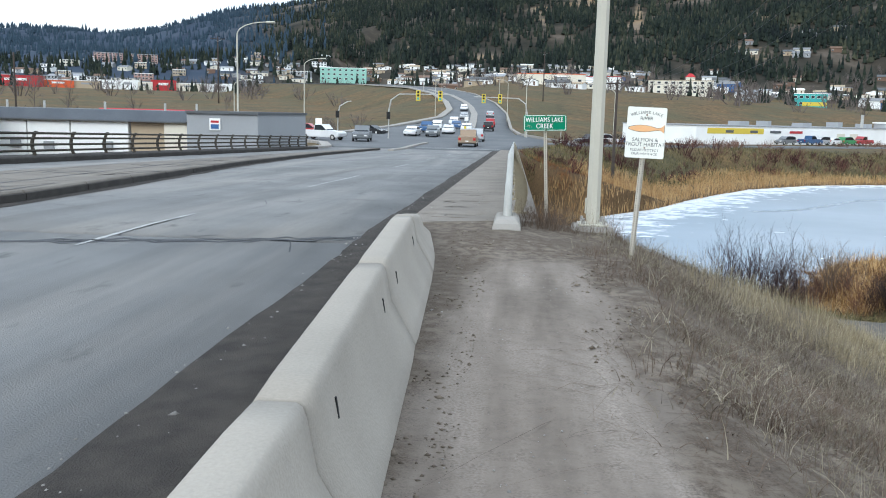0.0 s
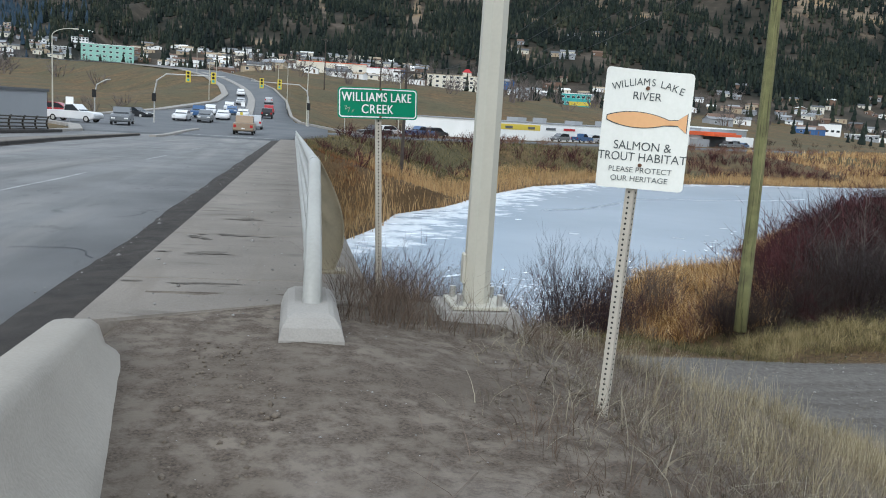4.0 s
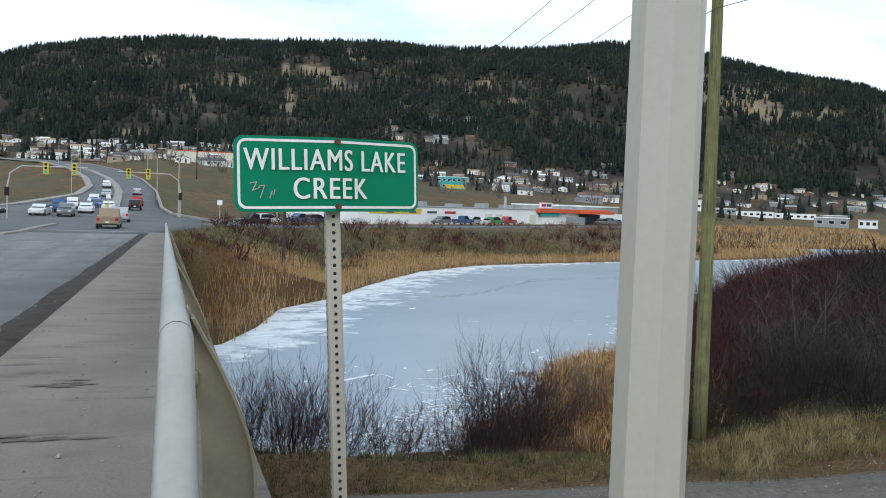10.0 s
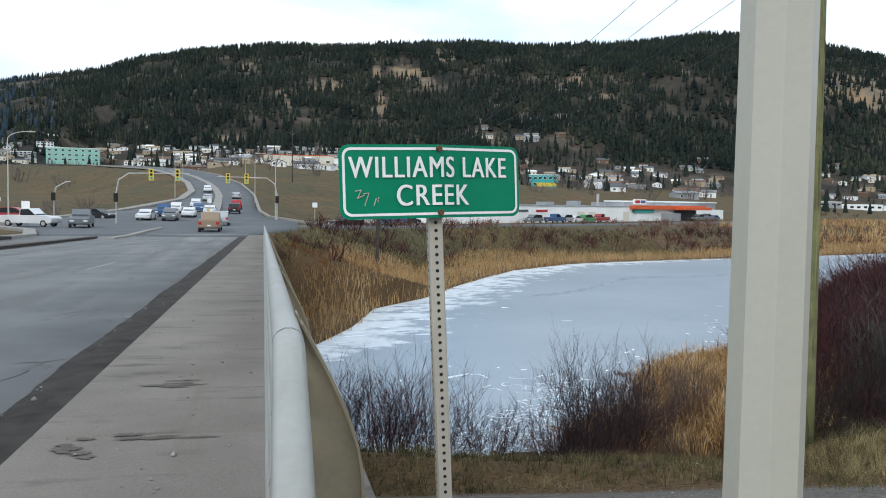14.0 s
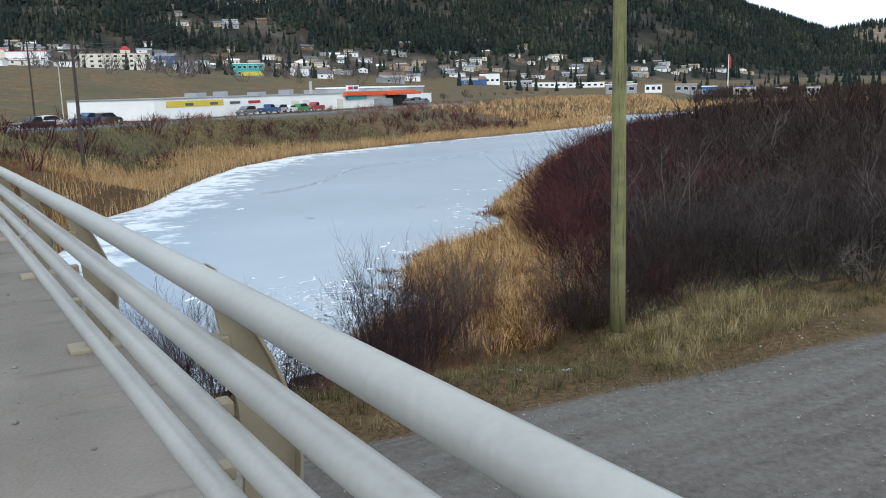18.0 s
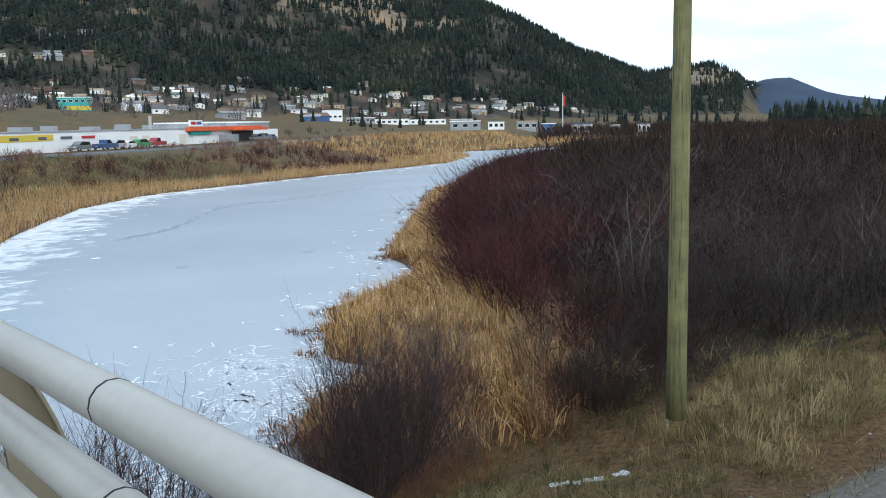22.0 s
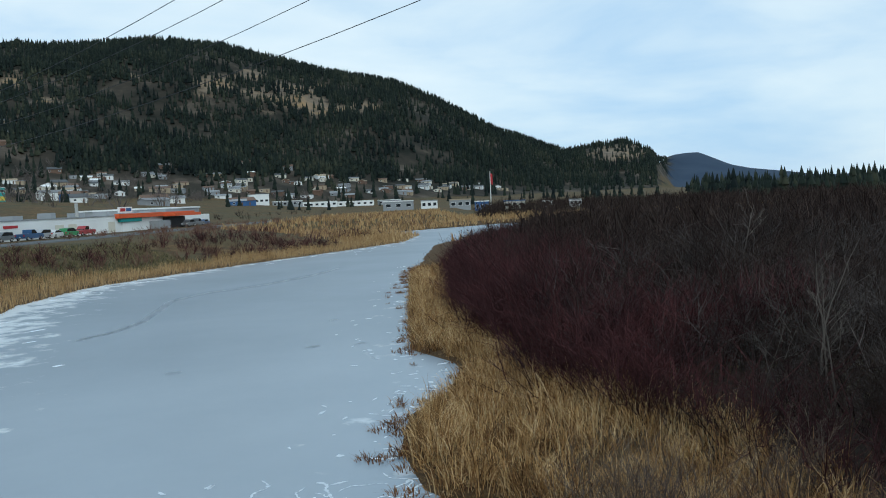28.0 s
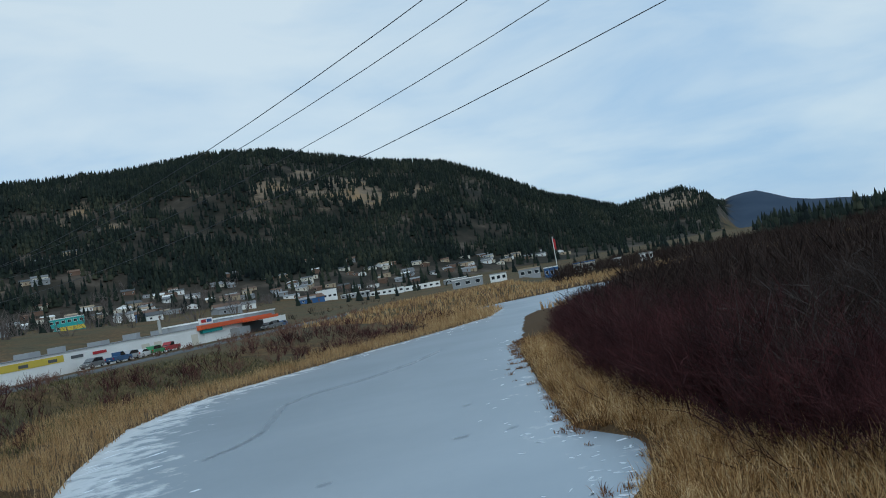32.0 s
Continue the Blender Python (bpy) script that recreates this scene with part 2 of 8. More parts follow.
M_GRASSG = leafy("olive_grass", [(0.018, 0.019, 0.009), (0.062, 0.060, 0.026), (0.145, 0.122, 0.056), (0.29, 0.235, 0.12)], ns=1.2, nw=1.7, iw=0.75)
M_STRAW = leafy("straw_grass", [(0.09, 0.07, 0.042), (0.23, 0.19, 0.115), (0.40, 0.345, 0.225), (0.54, 0.48, 0.335)], ns=1.4, nw=1.5, iw=0.6)
M_STRAWG = leafy("golden_straw", [(0.06, 0.048, 0.022), (0.16, 0.128, 0.058), (0.30, 0.24, 0.118), (0.44, 0.36, 0.20)], ns=1.4, nw=1.5, iw=0.6)
M_STEM = leafy("weed_stems", [(0.05, 0.037, 0.028), (0.12, 0.088, 0.066), (0.22, 0.168, 0.128)])
M_OSIER = leafy("osier", [(0.013, 0.006, 0.007), (0.046, 0.017, 0.018), (0.115, 0.041, 0.041)], ns=0.5, nw=1.6, iw=0.6)
M_BRUSH = leafy("brush", [(0.008, 0.005, 0.004), (0.026, 0.016, 0.0135), (0.072, 0.051, 0.041)], ns=0.35, nw=1.7, iw=0.6)
M_TWIG = leafy("twig", [(0.022, 0.015, 0.017), (0.05, 0.033, 0.035), (0.085, 0.06, 0.058)])
M_PALEBARK = leafy("pale_bark", [(0.09, 0.075, 0.064), (0.17, 0.145, 0.125)])
M_FIR = leafy("fir", [(0.004, 0.007, 0.008), (0.011, 0.017, 0.014), (0.020, 0.027, 0.019), (0.050, 0.052, 0.032)], ns=0.02, nw=1.6)
# far firs: the blue of distant haze is put into their colour
M_FIRHAZE = leafy("fir_haze", [(0.022, 0.040, 0.060), (0.034, 0.055, 0.075)])
M_BARE = leafy("bare_grey", [(0.09, 0.075, 0.068), (0.16, 0.135, 0.125)])

# ---- builders ----
def np_mesh(name, co, tri=None, quad=None):
    me = bpy.data.meshes.new(name)
    co = np.asarray(co, np.float32).reshape(-1, 3)
    tri = np.zeros((0, 3), np.int32) if tri is None else np.asarray(tri, np.int32).reshape(-1, 3)
    quad = np.zeros((0, 4), np.int32) if quad is None else np.asarray(quad, np.int32).reshape(-1, 4)
    me.vertices.add(len(co))
    me.vertices.foreach_set("co", co.ravel())
    me.loops.add(tri.size + quad.size)
    me.loops.foreach_set("vertex_index", np.concatenate([tri.ravel(), quad.ravel()]))
    nt, nq = len(tri), len(quad)
    me.polygons.add(nt + nq)
    me.polygons.foreach_set("loop_start", np.concatenate([np.arange(nt) * 3, nt * 3 + np.arange(nq) * 4]).astype(np.int32))
    me.update(calc_edges=True)
    me.validate()
    return me


def put(name, me, material=None, parent=None, label="", loc=None):
    ob = new(name, me)
    if material is not None and me is not None and not me.materials:
        me.materials.append(material)
    if parent is not None:
        ob.parent = parent
    if label:
        ob["label"] = label
    if loc is not None:
        ob.location = loc
    return ob


def part(name, bm, material, parent, label="", smooth=False, loc=None):
    me = bpy.data.meshes.new(name)
    bm.normal_update()
    if smooth:
        for f in bm.faces:
            f.smooth = True
    bm.to_mesh(me)
    bm.free()
    return put(name, me, material, parent, label, loc)


def thing(name, label, category, m=None, group="", kind=""):
    ob = new(name)
    ob.empty_display_size = 0.3
    if m is not None:
        ob.matrix_world = m
    return tagged(ob, label, category, group, kind)


def box(bm, x0, x1, y0, y1, z0, z1, bevel=0.0, m=None):
    r = bmesh.ops.create_cube(bm, size=1.0)
    vs = r["verts"]
    bmesh.ops.transform(bm, matrix=Matrix.Translation(((x0 + x1) / 2, (y0 + y1) / 2, (z0 + z1) / 2)) @ Matrix.Diagonal((x1 - x0, y1 - y0, z1 - z0, 1)), verts=vs)
    if bevel:
        es = list({e for v in vs for e in v.link_edges})
        rr = bmesh.ops.bevel(bm, geom=es, offset=bevel, segments=1, affect='EDGES')
        vs = list({v for f in rr["faces"] for v in f.verts} | {v for v in vs if v.is_valid})
    if m is not None:
        bmesh.ops.transform(bm, matrix=m, verts=vs)
    return bm


def boxbm(*a, **k):
    return box(bmesh.new(), *a, **k)


def extrude(pts, x0, x1, bevel=0.0):
    """A side outline of (y, z) pairs, drawn out along x."""
    bm = bmesh.new()
    a = [bm.verts.new((x0, y, z)) for y, z in pts]
    b = [bm.verts.new((x1, y, z)) for y, z in pts]
    bm.faces.new(a[::-1])
    bm.faces.new(b)
    for i in range(len(pts)):
        j = (i + 1) % len(pts)
        bm.faces.new((a[i], a[j], b[j], b[i]))
    bmesh.ops.recalc_face_normals(bm, faces=bm.faces)
    if bevel:
        bmesh.ops.bevel(bm, geom=list(bm.edges), offset=bevel, segments=2, affect='EDGES')
    return bm


def loft(rings, closed=True, caps=True):
    """Joins rings of equal count into a skin."""
    bm = bmesh.new()
    vv = [[bm.verts.new(p) for p in r] for r in rings]
    n = len(rings[0])
    for a, b in zip(vv, vv[1:]):
        for i in range(n if closed else n - 1):
            j = (i + 1) % n
            bm.faces.new((a[i], a[j], b[j], b[i]))
    if caps and closed:
        bm.faces.new(vv[0][::-1])
        bm.faces.new(vv[-1])
    bmesh.ops.recalc_face_normals(bm, faces=bm.faces)
    return bm


def tube(pts, radii, sides=8, flat=1.0, spin=0.0):
    pts = [Vector(p) for p in pts]
    if not hasattr(radii, "__len__"):
        radii = [radii] * len(pts)
    rings = []
    ref = None
    for i, p in enumerate(pts):
        d = (pts[min(i + 1, len(pts) - 1)] - pts[max(i - 1, 0)]).normalized()
        side = d.cross(Vector((0, 0, 1)))
        if side.length < 0.05:
            side = ref if ref is not None else Vector((1, 0, 0))
        side = (side - d * side.dot(d)).normalized()
        ref = side
        up = side.cross(d)
        rings.append([p + (side * math.cos(spin + 2 * math.pi * k / sides) + up * flat * math.sin(spin + 2 * math.pi * k / sides)) * radii[i] for k in range(sides)])
    return loft(rings)


def text_mesh(body, size, spacing=1.0):
    cu = bpy.data.curves.new("letters", 'FONT')
    cu.body, cu.size, cu.align_x, cu.align_y = body, size, 'CENTER', 'CENTER'
    cu.space_character = spacing
    cu.extrude = 0.0
    cu.offset = 0.0
    ob = bpy.data.objects.new("letters", cu)
    scene.collection.objects.link(ob)
    dg = bpy.context.evaluated_depsgraph_get()
    me = bpy.data.meshes.new_from_object(ob.evaluated_get(dg))
    bpy.data.objects.remove(ob)
    me.materials.clear()
    return me


# ---- the lie of the land ----
def road_z(y):
    return np.interp(y, [-5000, 7.5, 80, 122, 175, 220, 260, 300, 340, 420, 600, 5000], [0, 0, -1.92, -2.0, -0.6, 1.9, 5.2, 8.6, 11.5, 15, 20, 20])


def road_xr(y):
    return np.interp(y, [-5000, 84, 100, 125, 140, 160, 220, 260, 300, 340, 420, 600], [0.3, 0.3, 5.0, 6.0, 1.5, 0.5, -1, -5, -13, -26, -62, -160])


def road_xl(y):
    return np.interp(y, [-5000, 60, 84, 100, 130, 160, 200, 230, 260, 300, 340, 420, 600], [-14, -14, -17, -24, -26, -21, -15.5, -15.5, -19, -27, -40, -76, -174])


SHORE_NEAR = [(-22, 31.0), (-6, 30.8), (2.6, 30.2), (5.0, 29.3), (7.2, 28.7), (8.9, 28.5), (9.9, 29.3), (10.6, 31.4), (12.0, 33.0), (13.9, 33.3), (15.4, 34.9), (14.9, 36.7), (17.2, 40.0), (19.7, 42.3), (23.0, 43.6), (26.8, 46.5), (28.2, 50.8), (36, 59), (53, 76.3), (71, 92.5), (92, 111), (120, 117)]
SHORE_FAR = [(150, 132), (175, 150), (160, 160), (143, 157), (124, 161), (117, 139), (98, 124), (79, 117), (61, 111.3), (44, 105), (36, 101.2), (26.5, 92), (18.5, 79), (13, 68.3), (8.6, 62.5), (6.4, 54.6), (4.0, 48.7), (-6, 46), (-22, 47)]
ICE = np.array(SHORE_NEAR + SHORE_FAR)
ICE_Z = -5.8


def lake_d(x, y):
    """Signed distance from the lake's edge, negative over the ice."""
    x, y = np.asarray(x, float), np.asarray(y, float)
    best = np.full(x.shape, 1e9)
    inside = np.zeros(x.shape, bool)
    n = len(ICE)
    for i in range(n):
        ax, ay = ICE[i]
        bx, by = ICE[(i + 1) % n]
        dx, dy = bx - ax, by - ay
        t = np.clip(((x - ax) * dx + (y - ay) * dy) / (dx * dx + dy * dy), 0, 1)
        best = np.minimum(best, np.hypot(x - ax - t * dx, y - ay - t * dy))
        cr = ((ay > y) != (by > y)) & (x < (bx - ax) * (y - ay) / (by - ay + 1e-12) + ax)
        inside ^= cr
    return np.where(inside, -best, best)


STREET = [(4.5, 112, -2.06), (14, 116, -2.1), (24, 128, -2.4), (36, 146, -2.75), (70, 170, -2.85), (110, 196, -2.85), (165, 233, -2.85)]


def street_d(x, y):
    """Distance from the lower street and the street's height there."""
    best, h = np.full(np.shape(x), 1e9), np.zeros(np.shape(x))
    for (ax, ay, az), (bx, by, bz) in zip(STREET, STREET[1:]):
        dx, dy = bx - ax, by - ay
        t = np.clip(((x - ax) * dx + (y - ay) * dy) / (dx * dx + dy * dy), 0, 1)
        q = np.hypot(x - ax - t * dx, y - ay - t * dy)
        h = np.where(q < best, az + t * (bz - az), h)
        best = np.minimum(best, q)
    return best, h


def sm(a, b, v):
    t = np.clip((v - a) / (b - a), 0, 1)
    return t * t * (3 - 2 * t)


def wob(x, y, s, k=0.0):
    """Cheap rolling noise in -1..1."""
    return (np.sin(x / s + 1.3 + k) * np.cos(y / s * 1.13 - 0.7 * k) + 0.6 * np.sin((x + y) / s * 1.9 + 2 * k) * np.cos((x - y) / s * 1.7 + k) + 0.35 * np.sin(x / s * 4.3 + k) * np.sin(y / s * 3.9 - k)) / 1.6


SKY_AZ = [-180, -120, -60, -46, -36, -34, -31.5, -28, -26, -22.5, -19, -13.2, -10, -7.5, -4, 0, 4, 11.7, 18.7, 24, 28.5, 32.5, 35.4, 39, 43.3, 46.3, 49.9, 52, 54.5, 56, 58.4, 59.7, 60.6, 62, 63, 65, 66, 68, 70, 75, 90, 120, 180]
SKY_EL = [2, 2, 2, 2.4, 2.4, 2.9, 4.4, 4.4, 4.25, 4.8, 5.9, 6.8, 7.4, 8.4, 9.0, 9.6, 9.8, 10.2, 10.0, 10.2, 10.45, 10.2, 9.55, 8.6, 7.75, 6.45, 4.5, 3.75, 2.8, 3.1, 3.3, 2.7, 2.0, 2.2, 2.2, 1.3, 1.05, 0.75, 0.4, 0.3, 1.0, 2, 2]


def ridge_r(az):
    return np.interp(az, [-180, -60, -34, -24, -12, 0, 30, 42, 50, 55, 60, 61, 75, 180], [3000, 3000, 2900, 2600, 2100, 1650, 1500, 1500, 1650, 1900, 2000, 4000, 4000, 3000])


def toe_r(az):
    return np.interp(az, [-180, -50, -34, -20, 0, 20, 40, 50, 58, 60, 61.5, 75, 180], [950, 950, 900, 720, 640, 620, 700, 850, 1150, 1250, 2700, 2700, 1500])


def land(x, y):
    x, y = np.asarray(x, float), np.asarray(y, float)
    d = lake_d(x, y)
    north = sm(-6, 6, y - (40 + 0.836 * x) - 0 * x)
    v = -0.58 * x + 0.815 * y
    u = 0.815 * x + 0.58 * y
    right_low = sm(250, 520, u)
    rad = np.hypot(x - 1.5, y - 10)
    bench = -3.0 + (15.5 - 4.5 * right_low) * sm(136, 300, v + 6 * wob(x, y, 40)) + 0.075 * np.clip(v - 300, 0, 240)
    left_b = -3.0 + 16.0 * sm(110, 660, rad) + 0.09 * np.clip(rad - 670, 0, 300)
    lw = sm(-8, -60, x)
    bench = bench * (1 - lw) + left_b * lw
    z_n = -5.7 + sm(7, 34, d + 2 * wob(x, y, 9)) * 2.7
    z_n = np.where(v > 100, z_n + (bench + 3.0) * sm(100, 132, v), z_n)
    z_s = -5.7 + 2.0 * sm(0.4, 10 - 3.4 * sm(13, 9.5, x), d + 0.8 * wob(x, y, 4)) + 0.25 * wob(x, y, 7) * sm(2, 8, d)
    z_s = np.maximum(z_s - 0.7 * sm(18, 40, x) - 0.6 * sm(20, 30, x) * sm(26, 34, y), -5.5 + 0.1 * wob(x, y, 5))
    z = z_s * (1 - north) + z_n * north
    # gravel track below the bridge
    gy = 18.0 - 0.10 * x
    track = 1 - sm(2.8, 4.2, np.abs(y - gy))
    z = z * (1 - track) + (-3.62 + 0.035 * wob(x, y, 1.1)) * track
    # near embankment that carries the path
    fall = np.maximum((x - 2.75 + 0.25 * wob(x, y, 2.2)) * 0.44, (y - 8.9 - 0.25 * wob(x, y, 1.7)) * 0.62)
    top = -np.clip(fall, 0, 60) - 0.04 * sm(1.9, 2.9, x)
    top = top + 0.088 * sm(5.2, 7.1, y) * sm(2.4, 1.6, x) * (y < 8.8)
    top = np.where((x < 0.4) & (y < 9.2), top - 0.26, top)
    z = np.where(y < 16, np.maximum(z, top), z)
    # ground under the bridge and left of it
    z = np.where((x < -15) & (y < 90), np.where(y > 10, -3.4 + 3.4 * sm(24, 10, y), 0.0) + 0.2, z)
    # ground that carries the lower street
    sd, sz = street_d(x, y)
    wS = 1 - sm(4.8, 13, sd)
    z = np.where((d > 3) & (sd < 13), z * (1 - wS) + (sz - 0.1) * wS, z)
    # far abutment, crossing and the road up the hill
    xr, xl, rz = road_xr(y), road_xl(y), road_z(y)
    side = np.maximum(x - xr - 2.2, xl - 3.0 - x)
    w = 1 - sm(0, 16, side)
    far = sm(61, 68, y + 0.0 * x)
    up = rz - 0.12
    plate = up - np.clip(side, 0, 60) * 0.30
    zz = np.where(z < up, np.maximum(z, plate), z * (1 - w) + up * w)
    z = np.where(d < 0, z, z * (1 - far) + zz * far)
    # hills
    r, az = np.hypot(x - 1.5, y - 10), np.degrees(np.arctan2(x - 1.5, y - 10))
    R, T = ridge_r(az), toe_r(az)
    el = np.interp(az, SKY_AZ, SKY_EL)
    zr = 1.3 + R * np.tan(np.radians(el)) - np.where(az > 61, 0.0, 9.0)
    k = np.clip((r - T) / (R - T), 0, 1)
    base = np.where(r > 160, np.minimum(z, 40), z)
    rough = wob(x, y, 90, 1) * 14 + wob(x, y, 37, 2) * 6
    hz = base + (zr - base) * (0.35 * k + 0.65 * k * k * (3 - 2 * k)) + rough * np.sin(np.pi * np.clip(k, 0, 1)) * 0.8
    down = np.clip(r - R, 0, 9000) * 0.10
    hz = np.where(r > R, zr - down, hz)
    z = np.where(r > T, hz, z)
    z = np.where(d < 0.7, np.minimum(z, ICE_Z + 0.32 * d - 0.5 * sm(-0.8, -2.5, d)), z)
    return z


def lz(x, y):
    return float(land(np.array([x]), np.array([y]))[0])


def steps(*segs):
    out = []
    for a, b, s in segs:
        out += list(np.arange(a, b, s))
    return np.array(out + [segs[-1][1]])

# ---- ground ----
GX = np.concatenate([-np.geomspace(4800, 610, 34), steps((-600, -200, 22), (-200, -24, 8), (-24, -2, 1.6), (-2, 14, 0.32), (14, 62, 1.0), (62, 210, 4), (210, 620, 13)), np.geomspace(650, 4800, 46)])
GY = np.concatenate([-np.geomspace(4800, 40, 18), steps((-34, -4, 2), (-4, 24, 0.36), (24, 70, 1.1), (70, 130, 2), (130, 320, 5), (320, 760, 14)), np.geomspace(790, 4800, 60)])
gx, gy_ = np.meshgrid(GX, GY)
gz = land(gx, gy_)
near_m = np.exp(-((gx - 3) / 12) ** 2 - ((gy_ - 8) / 16) ** 2)
gz = gz + near_m * 0.035 * wob(gx, gy_, 0.33, 4) * sm(0.4, 2.6, gx)
ny, nx = gx.shape
idx = np.arange(nx * ny).reshape(ny, nx)
quads = np.stack([idx[:-1, :-1], idx[:-1, 1:], idx[1:, 1:], idx[1:, :-1]], -1).reshape(-1, 4)
g_me = np_mesh("ground", np.stack([gx, gy_, gz], -1), quad=quads)
for pl in g_me.polygons:
    pl.use_smooth = True


def attr(me, name, val):
    a = me.attributes.new(name, 'FLOAT', 'POINT')
    a.data.foreach_set("value", np.asarray(val, np.float32).ravel())


g_d = lake_d(gx, gy_)
g_r, g_az = np.hypot(gx - 1.5, gy_ - 10), np.degrees(np.arctan2(gx - 1.5, gy_ - 10))
attr(g_me, "track", (1 - sm(2.6, 4.0, np.abs(gy_ - (18.0 - 0.10 * gx)))) * (gx < 60))
attr(g_me, "dirt", sm(2.75, 2.15, gx + 0.25 * wob(gx, gy_, 1.3)) * (0.25 + 0.75 * sm(6.6, 4.2, gy_ + 0.5 * wob(gx, gy_, 0.8))) * sm(12, 9, gy_) * sm(0.95, 1.5, gx + 0.1 * wob(gx, gy_, 0.6)))
attr(g_me, "soil", sm(8.0, 4.2, gx + 0.5 * wob(gx, gy_, 1.1)) * sm(13.5, 11, gy_) * (gx > 0))
attr(g_me, "wet", sm(16, 6, g_d) * (g_d < 40))
# ground under the brush: dark litter, with the thicket's shade put into its colour
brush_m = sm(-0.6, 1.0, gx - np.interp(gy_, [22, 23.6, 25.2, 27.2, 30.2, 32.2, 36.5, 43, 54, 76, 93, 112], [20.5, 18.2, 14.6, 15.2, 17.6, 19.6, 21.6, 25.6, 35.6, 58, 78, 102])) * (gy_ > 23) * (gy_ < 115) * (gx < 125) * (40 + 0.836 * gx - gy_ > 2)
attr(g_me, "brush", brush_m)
attr(g_me, "forest", sm(0.0, 40, g_r - toe_r(g_az)))
rockm = np.zeros_like(gx)
# bare rock, cuts and slides on the hill, by bearing and height
g_el = np.degrees(np.arctan2(gz - 1.3, np.maximum(g_r, 1)))
ROCKS = ((36, 7.2, 2.6, 0.6), (37.5, 6.4, 1.6, 0.5), (38.8, 6.0, 1.3, 0.4), (32, 7.9, 1.4, 0.5), (34, 8.4, 1.4, 0.35), (31.2, 7.2, 0.7, 0.4), (35.3, 5.7, 1.0, 0.35), (7.3, 8.2, 0.35, 0.6), (7.6, 6.3, 0.35, 0.9), (9.1, 8.3, 1.2, 0.5), (11.8, 9.4, 0.8, 0.4), (14.2, 4.4, 1.3, 0.3), (17.7, 5.3, 1.6, 0.3), (20, 5.4, 0.9, 0.3), (58, 2.45, 2.1, 0.5), (4, 7.4, 1.3, 0.4), (1.2, 6.6, 0.9, 0.35), (41.5, 6.2, 1.2, 0.3), (15, 6.4, 0.7, 0.25))
ROCKS = ROCKS + tuple((a_, e_, 0.25 + 0.5 * f_, 0.10 + 0.12 * g_) for a_, e_, f_, g_ in ((random.Random(k).uniform(-12, 48), random.Random(k + 500).uniform(3.2, 8.6), random.Random(k + 900).random(), random.Random(k + 1300).random()) for k in range(34)))


def rocky(az, el):
    m = np.zeros_like(az)
    for a0, e0, da, de in ROCKS:
        m = np.maximum(m, np.exp(-((az - a0) / da) ** 2 - ((el - e0) / de) ** 2))
    return m


rockm = rocky(g_az, g_el) * (g_r > 500)
attr(g_me, "rock", rockm)
# where far ground takes the painted haze tint
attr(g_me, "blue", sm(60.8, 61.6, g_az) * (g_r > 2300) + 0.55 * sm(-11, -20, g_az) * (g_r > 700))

M_GROUND = bpy.data.materials.new("ground")
M_GROUND.use_nodes = True
n, l = M_GROUND.node_tree.nodes, M_GROUND.node_tree.links
p = n["Principled BSDF"]
p.inputs["Roughness"].default_value = 0.95
p.inputs["Specular IOR Level"].default_value = 0.15
geo = n.new("ShaderNodeNewGeometry")


def noise_node(scale, detail=6, rough=0.6):
    t = n.new("ShaderNodeTexNoise")
    t.inputs["Scale"].default_value, t.inputs["Detail"].default_value, t.inputs["Roughness"].default_value = scale, detail, rough
    l.new(geo.outputs["Position"], t.inputs["Vector"])
    return t.outputs["Fac"]


def ramp_node(fac, *stops):
    r = n.new("ShaderNodeValToRGB")
    els = r.color_ramp.elements
    els[0].position, els[0].color = stops[0][0], (*stops[0][1], 1)
    els[1].position, els[1].color = stops[-1][0], (*stops[-1][1], 1)
    for q, c in stops[1:-1]:
        els.new(q).color = (*c, 1)
    l.new(fac, r.inputs["Fac"])
    return r.outputs["Color"]


def mask_node(name, nz, gain=0.5):
    a = n.new("ShaderNodeAttribute")
    a.attribute_name = name
    s = n.new("ShaderNodeMath")
    s.operation = 'MULTIPLY_ADD'
    s.inputs[1].default_value, s.inputs[2].default_value = gain, -gain / 2
    l.new(nz, s.inputs[0])
    t = n.new("ShaderNodeMath")
    t.operation = 'ADD'
    l.new(a.outputs["Fac"], t.inputs[0])
    l.new(s.outputs[0], t.inputs[1])
    r = n.new("ShaderNodeMapRange")
    r.inputs["From Min"].default_value, r.inputs["From Max"].default_value = 0.3, 0.6
    l.new(t.outputs[0], r.inputs["Value"])
    return r.outputs["Result"]


def blend(fac, a, b):
    mx = n.new("ShaderNodeMix")
    mx.data_type = 'RGBA'
    l.new(fac, mx.inputs["Factor"])
    l.new(a, mx.inputs["A"])
    l.new(b, mx.inputs["B"])
    return mx.outputs["Result"]


n_big, n_mid, n_fine, n_grit = noise_node(0.05), noise_node(0.7), noise_node(9), noise_node(70, 3)
c_grass = blend(ramp_node(n_big, (0.38, (0.0,) * 3), (0.60, (1.0,) * 3)), ramp_node(n_mid, (0.3, (0.055, 0.036, 0.018)), (0.7, (0.19, 0.118, 0.052))), ramp_node(n_fine, (0.3, (0.042, 0.040, 0.02)), (0.7, (0.12, 0.10, 0.052))))
c_grass = blend(ramp_node(noise_node(0.22, 7, 0.7), (0.52, (0.0,) * 3), (0.66, (0.8,) * 3)), c_grass, ramp_node(n_fine, (0.3, (0.028, 0.022, 0.013)), (0.7, (0.065, 0.05, 0.03))))
